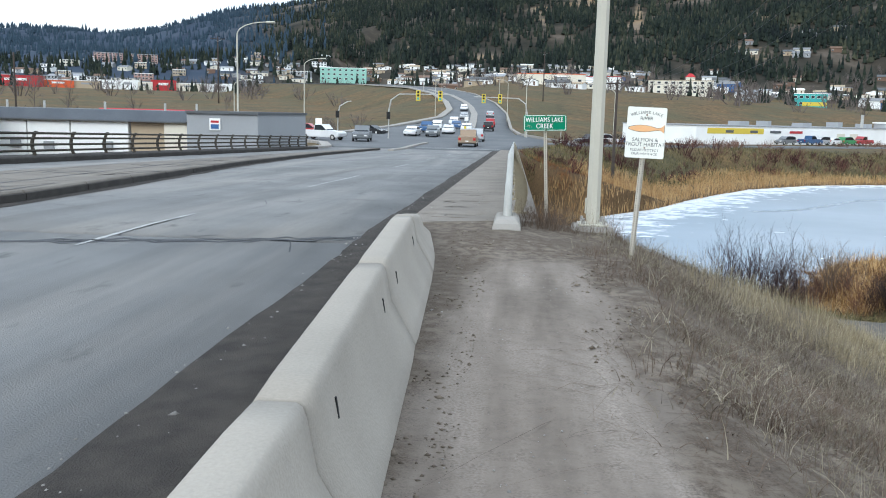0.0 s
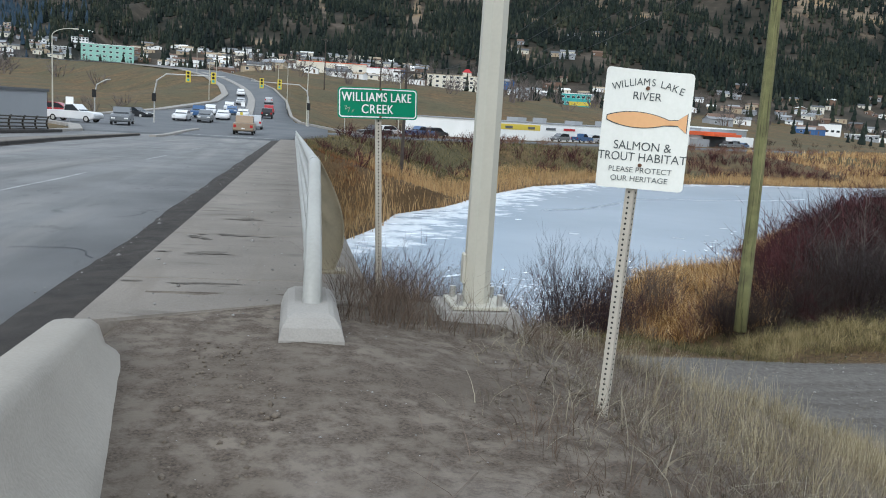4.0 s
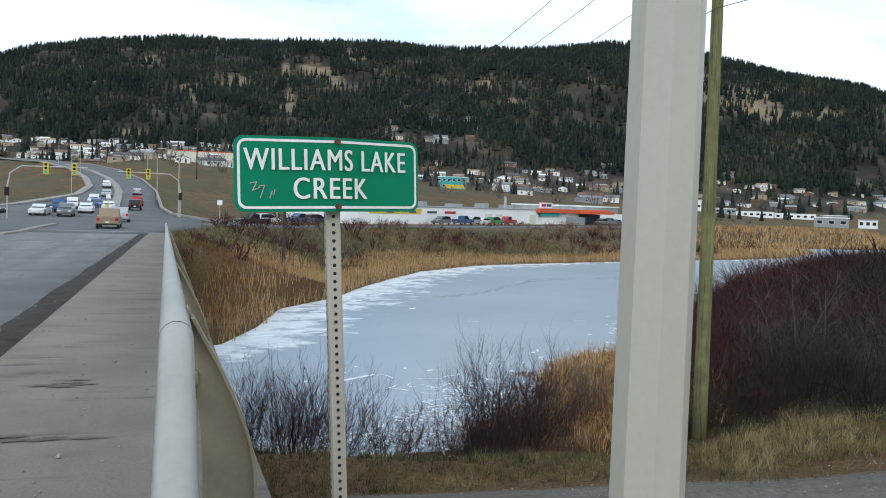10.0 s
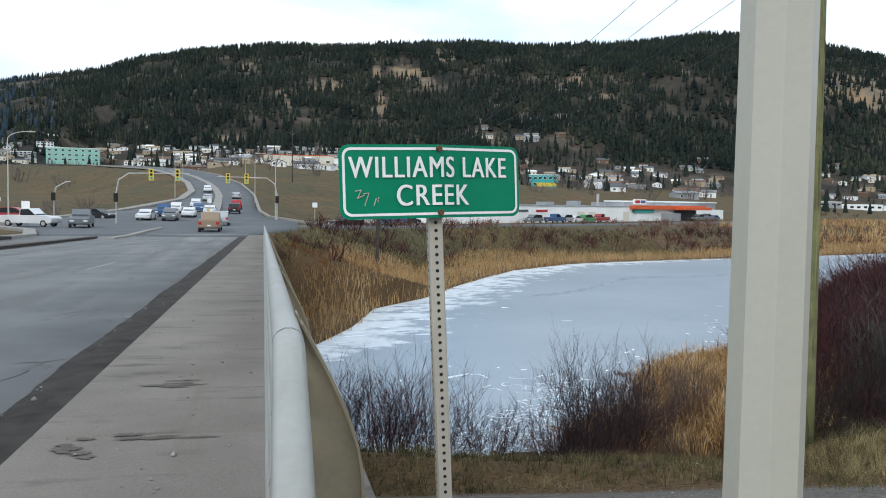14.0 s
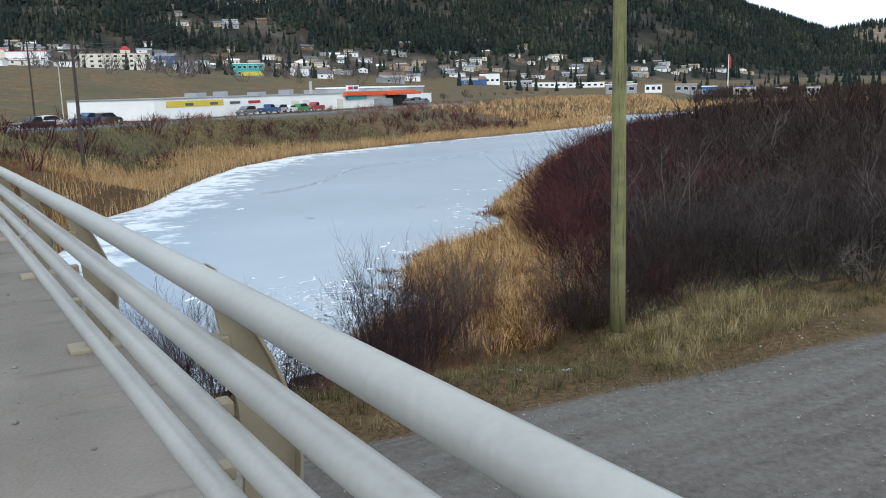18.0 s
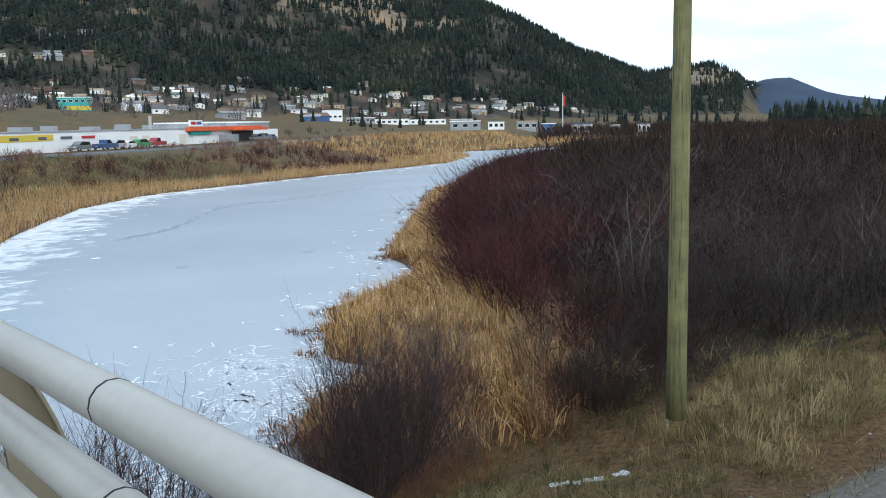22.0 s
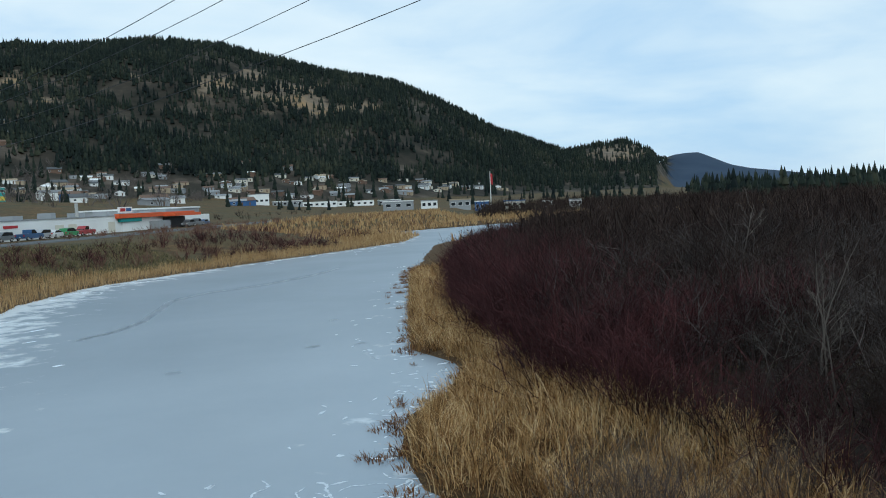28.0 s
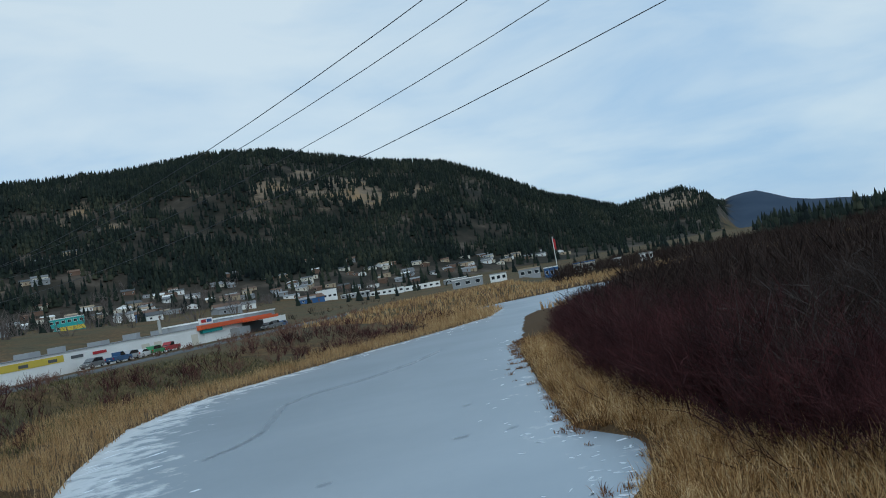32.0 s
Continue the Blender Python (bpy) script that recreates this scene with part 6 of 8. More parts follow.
x, y = scatter(2600, (2.5, 16), (52, 84), lambda x, y, r: (lake_d(x, y) > 3) & (x > road_xr(y) + 0.8) & (clumped(x, y, 2.2, 2) > 0.4) & (y > 40 + 0.836 * x), 97)
tufts("slope_tussocks", x, y, 16, (0.2, 0.55), (0.02, 0.05), M_REEDD, "rust-brown grass tussocks on the far embankment", "dry grass", 98, spread=0.8, lean=1.0)


def bush_parts(seed, stems=26, height=2.0, spread=0.9, twigs=5, r0=0.012, depth=2, slim=False, wild=1.0):
    """Thin three-sided branching stems from one root; returns vertices and triangles."""
    rng = np.random.default_rng(seed)
    co, tr = [], []

    def limb(p, d, ln, r, lv):
        k = 2 if slim else 3
        pts = [p]
        dd = d.copy()
        for _ in range(k):
            dd = dd + rng.normal(0, 0.16 * wild, 3)
            dd[2] += 0.08
            dd /= np.linalg.norm(dd)
            pts.append(pts[-1] + dd * ln / k)
        b = len(co)
        if slim:
            s0 = rng.normal(0, 1, 3)
            s0 = np.cross(s0, dd)
            s0 /= np.linalg.norm(s0)
            for i, q in enumerate(pts):
                rad = r * (1 - 0.7 * i / k)
                co.extend([q - s0 * rad, q + s0 * rad])
            for i in range(k):
                a = b + 2 * i
                tr.extend([(a, a + 1, a + 3), (a, a + 3, a + 2)])
        for i, q in enumerate(pts if not slim else ()):
            rad = r * (1 - 0.8 * i / k)
            for a in (0, 2.1, 4.2):
                co.append(q + np.array([math.cos(a) * rad, math.sin(a) * rad, 0]))
        for i in range(0 if slim else k):
            for j in range(3):
                a, c = b + 3 * i + j, b + 3 * i + (j + 1) % 3
                tr.extend([(a, c, c + 3), (a, c + 3, a + 3)])
        if lv > 0:
            for _ in range(twigs):
                t = rng.uniform(0.3, 1.0)
                i = min(int(t * k), k - 1)
                q = pts[i] + (pts[i + 1] - pts[i]) * (t * k - i)
                nd = dd + rng.normal(0, 0.55 * wild, 3)
                nd[2] = abs(nd[2]) * 0.8 + 0.15
                nd /= np.linalg.norm(nd)
                limb(q, nd, ln * rng.uniform(0.3, 0.55), r * 0.5, lv - 1)

    for _ in range(stems):
        a = rng.uniform(0, 6.3)
        o = rng.uniform(0, 0.35)
        d = np.array([math.cos(a) * spread * rng.uniform(0.1, 1), math.sin(a) * spread * rng.uniform(0.1, 1), 1.0])
        d /= np.linalg.norm(d)
        limb(np.array([math.cos(a) * o, math.sin(a) * o, -0.1]), d, height * rng.uniform(0.6, 1.0), r0, depth)
    return np.array(co), np.array(tr)


def single_bush(name, x, y, seed, height, spread, material, label, stems=22, twigs=5, r0=0.014, z=None, category="bush", group=""):
    co, tr = bush_parts(seed, stems, height, spread, twigs, r0)
    ob = put(name, np_mesh(name, co, tri=tr), material)
    ob.location = (x, y, lz(x, y) if z is None else z)
    return tagged(ob, label, category, group)


qs = random.Random(41)
for i in range(26):
    x_, y_ = qs.uniform(8.8, 15.5), qs.uniform(25.6, 31.0)
    if x_ + y_ < 36.6 or x_ + 0.6 * y_ > 33.5:
        continue
    single_bush("shrub", x_, y_, 600 + i, qs.uniform(0.8, 1.45), qs.uniform(0.6, 0.95), M_RUSTY, "rust-brown leafless shrub among the reeds", 18, 5, 0.008, group="shrubs on the point")
qs = random.Random(77)
for i in range(20):
    x_ = qs.uniform(13.8, 19.5)
    single_bush("dark_bush", x_, qs.uniform(24.6, 26.4) + 0.36 * (x_ - 13.8), 660 + i, qs.uniform(0.9, 1.5), qs.uniform(0.8, 1.1), (M_BRUSH, M_GREYB, M_BRUSH)[i % 3], "low dark leafless bush in the grass beside the track", 28, 6, 0.008, group="dark bushes by the track")
G = "bare bushes at the water's edge"
for i, (x, y, h, s, st, mt) in enumerate(((3.3, 27.5, 2.35, 0.80, 52, M_TWIG), (4.5, 27.1, 2.6, 0.62, 64, M_OSIER), (5.5, 27.1, 2.3, 0.85, 50, M_TWIG), (6.9, 26.7, 1.6, 0.95, 40, M_TWIG), (9.7, 27.2, 2.75, 0.75, 64, M_TWIG), (10.7, 27.5, 2.45, 0.65, 44, M_TWIG), (8.8, 27.0, 1.7, 0.95, 36, M_TWIG), (2.0, 27.9, 2.2, 0.7, 34, M_TWIG))):
    single_bush("bare_bush", x, y, 50 + i, h, s, mt, ("leafless purple-brown bush with fine upright twigs at the ice edge" if mt is M_TWIG else "leafless dark red bush with fine upright twigs at the ice edge"), st, 6, 0.013, group=G)
for i, (x, y, h, s, st, mt) in enumerate(((12.6, 31.0, 2.0, 0.7, 26, M_STEM), (13.6, 29.8, 2.2, 0.6, 26, M_STEM), (14.8, 31.4, 1.8, 0.8, 24, M_STEM), (11.8, 29.2, 1.5, 0.9, 22, M_OSIER), (15.8, 29.0, 1.7, 0.7, 22, M_STEM), (12.0, 27.2, 1.0, 0.9, 18, M_STEM), (11.0, 29.6, 0.8, 1.2, 34, M_RUSTY), (12.0, 30.4, 0.8, 1.2, 34, M_RUSTY), (9.9, 28.8, 0.7, 1.2, 30, M_BRUSH), (10.6, 28.6, 0.7, 1.2, 30, M_RUSTY), (7.4, 26.9, 0.6, 1.2, 26, M_STEM), (12.4, 28.8, 0.8, 1.1, 26, M_RUSTY))):
    single_bush("shrub", x, y, 70 + i, h, s, mt, "rust-brown leafless shrub among the reeds", st, group="shrubs on the point")
for i, (x, y, h, s, st) in enumerate(((20.5, 22.5, 2.6, 1.3, 20), (22.0, 21.2, 2.2, 1.4, 18), (19.0, 24.4, 2.4, 1.2, 18), (24.0, 23.6, 2.9, 1.1, 20))):
    single_bush("grey_bush", x, y, 90 + i, h, s, M_BARE if i % 2 else M_GREYB, "sprawling grey leafless bush with tangled branches", st, 5, 0.02, group="grey bushes by the track")


def tree(name, x, y, seed, h, material, label, r0=0.07, group="", limbs=18):
    """A slim bare tree: a tapering trunk, limbs and twigs."""
    rng = np.random.default_rng(seed)
    par = thing(name, label, "tree", pose(x, y, lz(x, y)), group=group)
    pts = [np.array([0, 0, -0.1])]
    d = np.array([rng.normal(0, 0.08), rng.normal(0, 0.08), 1.0])
    for _ in range(7):
        d = d + rng.normal(0, 0.07, 3)
        d /= np.linalg.norm(d)
        pts.append(pts[-1] + d * h / 7)
    part("trunk", tube([tuple(p) for p in pts], [r0 * (1 - 0.85 * i / 7) for i in range(8)], 6), material, par)
    co, tr = [], []
    for k in range(limbs):
        t = rng.uniform(0.3, 0.97)
        i = min(int(t * 7), 6)
        q = pts[i] + (pts[i + 1] - pts[i]) * (t * 7 - i)
        a = rng.uniform(0, 6.3)
        dd = np.array([math.cos(a) * 0.8, math.sin(a) * 0.8, rng.uniform(0.6, 1.4)])
        c2, t2 = bush_parts(seed * 31 + k, 1, h * 0.32 * (1.2 - t * 0.7), 0.1, 5, r0 * 0.28)
        rot = Vector((0, 0, 1)).rotation_difference(Vector(dd)).to_matrix()
        c2 = c2 @ np.array(rot).T + q
        tr.append(t2 + sum(len(c) for c in co))
        co.append(c2)
    put("crown", np_mesh("crown", np.concatenate(co), tri=np.concatenate(tr)), material, par)
    return par


for i, (x, y, h, r) in enumerate(((21.8, 30.5, 3.6, 0.03), (22.6, 31.0, 4.0, 0.03), (20.4, 29.8, 3.2, 0.028), (23.4, 31.2, 3.4, 0.028), (38.9, 40.5, 5.0, 0.06), (21.0, 31.8, 3.0, 0.026))):
    tree("bare_sapling", x, y, 120 + i, h, M_PALEBARK, "slim pale leafless sapling standing in the brush", r, group="bare saplings", limbs=8)
tree("fallen_branch", 20.5, 22.4, 140, 2.6, M_PALEBARK, "pale dead branch tangled in the grass", 0.04).rotation_euler = (radians(70), 0, radians(-60))


def thicket(name, n, region, variants, hr, material, label, seed, top=None):
    """A mass of brush made of turned and scaled copies of a few shrubs."""
    rng = np.random.default_rng(seed)
    x, y = region(rng, n)
    z = land(x, y)
    cs, ts, off = [], [], 0
    for i in range(len(x)):
        c, t = variants[rng.integers(len(variants))]
        a, s = rng.uniform(0, 6.3), rng.uniform(*hr) * (0.8 + 0.4 * rng.random())
        if top is not None:
            s = top(x[i], y[i], z[i]) * rng.uniform(0.7, 1.05)
        w = max(s, 0.9) * rng.uniform(0.8, 1.3)
        ca, sa = math.cos(a) * w, math.sin(a) * w
        q = np.stack([c[:, 0] * ca - c[:, 1] * sa + x[i], c[:, 0] * sa + c[:, 1] * ca + y[i], c[:, 2] * s + z[i]], -1)
        cs.append(q)
        ts.append(t + off)
        off += len(c)
    tagged(put(name, np_mesh(name, np.concatenate(cs), tri=np.concatenate(ts)), material), label, "brush", kind="stuff")


for i in range(34):
    q = random.Random(900 + i)
    x_, y_ = q.uniform(17.5, 34), q.uniform(22.8, 27)
    single_bush("grey_bush", x_, y_, 500 + i, q.uniform(1.6, 3.0), q.uniform(0.8, 1.3), (M_BRUSH, M_GREYB, M_GREYB, M_TWIG)[i % 4], "dark leafless bush at the edge of the brush", 14, 6, 0.011, group="grey bushes by the track")
V_NEAR = [bush_parts(200 + i, 12, 1.0, 0.75, 10, 0.0060, 1, True, 1.35) for i in range(8)]
V_DENSE = [bush_parts(210 + i, 10, 1.0, 1.15, 11, 0.0070, 1, True, 2.0) for i in range(8)]
V_FAR = [bush_parts(220 + i, 9, 1.0, 0.9, 6, 0.024, 1, True) for i in range(4)]


def reg(xr, yr, keep):
    def f(rng, n):
        x, y = rng.uniform(*xr, n), rng.uniform(*yr, n)
        k = keep(x, y)
        return x[k], y[k]
    return f


line_s = lambda x, y: 40 + 0.836 * x - y


def brush_h(x, y, z):
    """Height of the brush: low along the reeds, higher further from the shore, in rounded mounds."""
    far_in = x - float(brush_x(y))
    crest = float(np.interp(far_in, [0, 3, 8, 16, 30], [-2.7, -1.9, -1.1, 0.0, 0.7])) - 0.028 * min(max(y - 45, 0), 60) + 0.75 * float(wob(x, y, 2.6, 1)) + 1.3 * math.exp(-((x - 46) ** 2 + (y - 40.5) ** 2) / 9)
    return min(max(crest - z, 0.6), float(np.interp(y, [24, 30, 40], [2.0, 2.7, 4.4])))


thicket("osier_brush", 9800, reg((16, 80), (24, 96), lambda x, y: (x > brush_x(y) - 0.3) & (x < brush_x(y) + np.where(y > 34, 8.5, 2.5) + 4 * wob(x, y, 5)) & (lake_d(x, y) > 3) & (line_s(x, y) > 3)), V_NEAR, (1.2, 2.7), M_OSIER, "dense dark red leafless dogwood brush", 301, brush_h)
thicket("brown_brush", 2700, reg((18, 52), (20, 96), lambda x, y: (x > brush_x(y) + np.where(y > 34, 4.5, 0.6) + 3 * wob(x, y, 5)) & (y > 23.2 + 0.8 * wob(x, y, 1.5) - 0.05 * (x - 18)) & (lake_d(x, y) > 5) & (line_s(x, y) > 6)), V_DENSE, (1.6, 4.0), M_BRUSH, "dense dark brown leafless brush", 302, brush_h)
thicket("inner_brush", 1500, reg((50, 122), (18, 112), lambda x, y: (x > brush_x(y) + 3) & (lake_d(x, y) > 5) & (line_s(x, y) > 6)), V_FAR, (1.6, 4.0), M_BRUSH, "dense dark brown leafless brush further in", 310, brush_h)
thicket("grey_brush", 420, reg((19, 60), (22.5, 45), lambda x, y: (x > brush_x(y) + 2) & (y > 23.0)), V_DENSE, (2.0, 3.2), M_GREYB, "grey leafless branches showing through the brush", 309, brush_h)
thicket("far_brush", 2200, reg((60, 420), (20, 330), lambda x, y: (lake_d(x, y) > 12) & (line_s(x, y) > 10) & (y > 0.25 * x - 20)), V_FAR, (2.5, 5.0), M_BRUSH, "far brown leafless brush along the marsh", 303)
thicket("far_osier", 1900, reg((6, 130), (52, 170), lambda x, y: (lake_d(x, y) > 6.5 + 3 * wob(x, y, 8)) & (lake_d(x, y) < 26) & (line_s(x, y) < -3) & (x > 5.5) & (wob(x, y, 12, 2) > -0.3)), V_FAR, (0.9, 2.0), M_OSIER, "dark red leafless brush behind the far reeds", 304)
thicket("bank_brush", 2300, reg((14, 170), (70, 210), lambda x, y: (lake_d(x, y) > 12) & (lake_d(x, y) < 55) & (line_s(x, y) < -3) & (-0.58 * x + 0.815 * y < 104) & (wob(x, y, 15, 3) > -0.25)), V_FAR, (0.7, 1.6), M_RUSTY, "rust-brown leafless brush on the far bank", 305)
thicket("slope_brush", 420, reg((10, 420), (120, 420), lambda x, y: (-0.58 * x + 0.815 * y > 126) & (-0.58 * x + 0.815 * y < 160) & (wob(x, y, 20, 1) > 0.25)), V_FAR, (1.2, 3.0), M_BRUSH, "scattered brown brush on the slope behind the shops", 306)
thicket("left_brush", 160, reg((-160, -30), (75, 210), lambda x, y: (x < road_xl(y) - 8) & ((y < 96) | (y > 122))), V_FAR, (1.5, 3.0), M_BARE, "grey leafless brush on the left slope", 307)

thicket("embankment_brush", 170, reg((2.6, 14), (50, 84), lambda x, y: (lake_d(x, y) > 4.5) & (x > road_xr(y) + 1.2) & (line_s(x, y) < -2) & (wob(x, y, 4, 5) > -0.1)), V_FAR, (0.5, 1.3), M_OSIER, "low dark red brush on the far embankment", 311)


# ---- forest ----
def conifers(name, x, y, z, h, r, material, label, seed, tiers=3, sides=5):
    rng = np.random.default_rng(seed)
    n = len(x)
    cos, trs = [], []
    off = 0
    for k in range(tiers):
        z0 = z + h * (0.08 + 0.28 * k)
        z1 = z + h * (0.50 + 0.50 * (k + 1) / tiers) * (1.0 if k < tiers - 1 else 1.0)
        rr = r * (1 - 0.27 * k)
        ang = np.arange(sides) * 2 * math.pi / sides
        jit = rng.uniform(0.6, 1.25, (n, sides))
        a = ang[None] + rng.uniform(0, 6.3, (n, 1))
        ring = np.stack([x[:, None] + np.cos(a) * rr[:, None] * jit, y[:, None] + np.sin(a) * rr[:, None] * jit, z0[:, None] + h[:, None] * rng.uniform(-0.05, 0.05, (n, sides))], -1)
        tip = np.stack([x, y, np.minimum(z1, z + h)], -1)[:, None]
        cos.append(np.concatenate([ring, tip], 1).reshape(-1, 3))
        b = off + np.arange(n)[:, None] * (sides + 1)
        for j in range(sides):
            trs.append(np.concatenate([b + j, b + (j + 1) % sides, b + sides], 1))
        off += n * (sides + 1)
    return tagged(put(name, np_mesh(name, np.concatenate(cos), tri=np.concatenate(trs)), material), label, "forest", kind="stuff")


def hill_trees(n, az_r, seed, rock_keep=0.22):
    rng = np.random.default_rng(seed)
    az = rng.uniform(*az_r, n)
    k = rng.uniform(0.0, 1.03, n) ** 0.8
    T, R = toe_r(az), ridge_r(az)
    r = T + (R - T) * k
    x, y = 1.5 + r * np.sin(np.radians(az)), 10 + r * np.cos(np.radians(az))
    thin = 0.5 + 0.5 * wob(x, y, 70, 3) + 0.35 * wob(x, y, 24, 5)
    keep = rng.random(n) < np.clip(-0.06 + 1.55 * thin, 0.12, 1)
    side = sm(-18, -11, az)
    keep &= rng.random(n) < (side if az_r[1] > 0 else 1 - side)
    el = np.degrees(np.arctan2(land(x, y) - 1.3, r))
    keep &= rng.random(n) > np.clip(rocky(az, el) * 1.6, 0, 1 - rock_keep)
    town_top = np.interp(az, [-50, -17, 5, 18, 27, 34, 40, 48, 54, 60], [2.3, 3.2, 3.1, 2.3, 2.4, 2.0, 1.5, 0.8, 0.4, 0.2])
    keep &= (el > town_top) | (rng.random(n) < 0.14)
    x, y, r = x[keep], y[keep], r[keep]
    h = rng.uniform(8, 17, len(x)) * np.where(r < 700, 0.8, 1.0)
    return x, y, land(x, y) - 0.5, h, h * rng.uniform(0.14, 0.22, len(x))


conifers("hill_forest", *hill_trees(44500, (-18, 61), 401), M_FIR, "dark evergreen forest covering the hill", 402)
conifers("far_forest", *hill_trees(10500, (-50, -11), 403), M_FIRHAZE, "distant bluish evergreen forest on the far hill", 404, 2)
# ridge line trees
rr_ = np.random.default_rng(9)
az = rr_.uniform(-15.5, 60.5, 2500)
Rr = ridge_r(az) - rr_.uniform(0, 22, len(az))
x, y = 1.5 + Rr * np.sin(np.radians(az)), 10 + Rr * np.cos(np.radians(az))
h = rr_.uniform(7, 15, len(x))
conifers("ridge_forest", x, y, land(x, y) - 1, h, h * 0.16, M_FIR, "evergreen trees along the ridge line", 405, 3)
az = rr_.uniform(61.5, 74, 500)
Rr = rr_.uniform(420, 900, 500)
x, y = 1.5 + Rr * np.sin(np.radians(az)), 10 + Rr * np.cos(np.radians(az))
h = rr_.uniform(7, 16, len(x))
conifers("shore_forest", x, y, land(x, y) - 0.5, h, h * 0.2, M_FIR, "evergreen trees along the distant lake shore", 406, 3)
az = rr_.uniform(-62, -13, 1500)
Rr = 820 + 230 * rr_.random(1500)
x, y = 1.5 + Rr * np.sin(np.radians(az)), 10 + Rr * np.cos(np.radians(az))
k_ = ((x < road_xl(y) - 12) | (x > road_xr(y) + 12)) & (wob(x, y, 60, 2) > -0.45)
x, y = x[k_], y[k_]
h = rr_.uniform(6, 14, len(x))
conifers("edge_forest", x, y, land(x, y) - 0.5, h, h * 0.2, M_FIR, "dark evergreen belt behind the town", 409, 3)
az = rr_.uniform(-48, -13, 420)
Rr = rr_.uniform(600, 830, 420)
x, y = 1.5 + Rr * np.sin(np.radians(az)), 10 + Rr * np.cos(np.radians(az))
k_ = (x < road_xl(y) - 12) & (wob(x, y, 38, 4) > 0.0)
x, y = x[k_], y[k_]
h = rr_.uniform(4, 10, len(x))
conifers("yard_trees", x, y, land(x, y) - 0.5, h, h * 0.2, M_FIR, "dark evergreen trees in the town yards", 410, 3)
# conifers and bare poplars among the houses
az = rr_.uniform(-40, 60, 750)
Rr = rr_.uniform(520, 780, 750)
x, y = 1.5 + Rr * np.sin(np.radians(az)), 10 + Rr * np.cos(np.radians(az))
k_ = ((x < road_xl(y) - 10) | (x > road_xr(y) + 10)) & (wob(x, y, 45, 6) > 0.15)
x, y = x[k_], y[k_]
h = rr_.uniform(4, 13, len(x))
conifers("town_trees", x, y, land(x, y) - 0.5, h, h * 0.2, M_FIR, "dark evergreen trees among the town houses", 407, 3)
thicket("town_bare_trees", 260, reg((-300, 420), (330, 720), lambda x, y: ((x < road_xl(y) - 10) | (x > road_xr(y) + 10)) & (-0.58 * x + 0.815 * y > 200)), V_FAR, (5, 11), M_BARE, "grey leafless trees among the town houses", 308)


for i, (az, h) in enumerate(((-41.3, 10.5), (-38.8, 11.0), (-38.2, 8.0), (-36.9, 9.5), (-35.1, 8.0), (-33.4, 9.0), (-30.4, 7.5), (-28.8, 8.5), (-24.5, 7.0), (-19.5, 6.5))):
    tree("bare_poplar", 1.5 + 122 * math.sin(radians(az)), 122 * math.cos(radians(az)), 160 + i, h, M_BARE, "tall slim leafless poplar beyond the sheds", 0.10, group="bare poplars")


def snow_patch(x, y, rx, ry, seed):
    rng = random.Random(seed)
    bm = bmesh.new()
    for _ in range(15):
        cx, cy = x + rng.gauss(0, rx * 0.5), y + rng.gauss(0, ry * 0.5)
        r = rng.uniform(0.03, 0.12)
        vs = [bm.verts.new((cx + r * rng.uniform(0.6, 1.3) * math.cos(a), cy + r * rng.uniform(0.6, 1.3) * math.sin(a), lz(cx, cy) + 0.012)) for a in (0, 1.05, 2.1, 3.14, 4.2, 5.25)]
        top = bm.verts.new((cx, cy, lz(cx, cy) + 0.045))
        for i in range(6):
            bm.faces.new((vs[i], vs[(i + 1) % 6], top))
    tagged(part("snow_patch", bm, M_SNOWP, None), "thin patch of old snow lying in the grass", "snow", kind="stuff")


M_SNOWP = mat("old_snow", (0.52, 0.55, 0.58), (0.36, 0.38, 0.40), 0.7, 6, 60, 0.2)
for i, (x, y, rx, ry) in enumerate(((10.7, 23.5, 0.7, 0.3), (11.6, 23.5, 0.7, 0.25), (9.2, 30.4, 0.9, 0.3), (15.2, 28.8, 0.5, 0.2))):
    snow_patch(x, y, rx, ry, 60 + i)

# ---- buildings ----
def paint(name, col, rough=0.75, per=0.0):
    return mat(name, col, tuple(c * 0.90 for c in col), rough, 0.25, 5.0, 0.03, per=per)


P_WHITE, P_CREAM, P_TAN, P_GREY, P_DGREY, P_RED, P_TEAL, P_ORANGE, P_BLUE, P_BROWN, P_PINK, P_MINT, P_YELLOW = (paint(a, c) for a, c in (("paint_white", (0.82, 0.82, 0.80)), ("paint_cream", (0.66, 0.62, 0.52)), ("paint_tan", (0.40, 0.32, 0.22)), ("paint_grey", (0.30, 0.31, 0.32)), ("paint_dark_grey", (0.10, 0.105, 0.11)), ("paint_red", (0.42, 0.035, 0.04)), ("paint_teal", (0.06, 0.36, 0.34)), ("paint_orange", (0.62, 0.11, 0.035)), ("paint_blue", (0.05, 0.12, 0.28)), ("paint_brown", (0.16, 0.10, 0.07)), ("paint_pink", (0.36, 0.21, 0.175)), ("paint_mint", (0.28, 0.50, 0.42)), ("paint_yellow", (0.62, 0.48, 0.07))))
P_OLIVE = paint("paint_olive", (0.20, 0.19, 0.11))
M_SLATE = mat("slate_metal", (0.085, 0.095, 0.11), (0.06, 0.067, 0.08), 0.6, 0.6, 12, 0.05)
M_ROOFG = mat("metal_roof", (0.20, 0.205, 0.21), (0.15, 0.155, 0.16), 0.5, 0.6, 12, 0.05)
M_GLASS = bpy.data.materials.new("window_glass")
M_GLASS.use_nodes = True
q_ = M_GLASS.node_tree.nodes["Principled BSDF"]
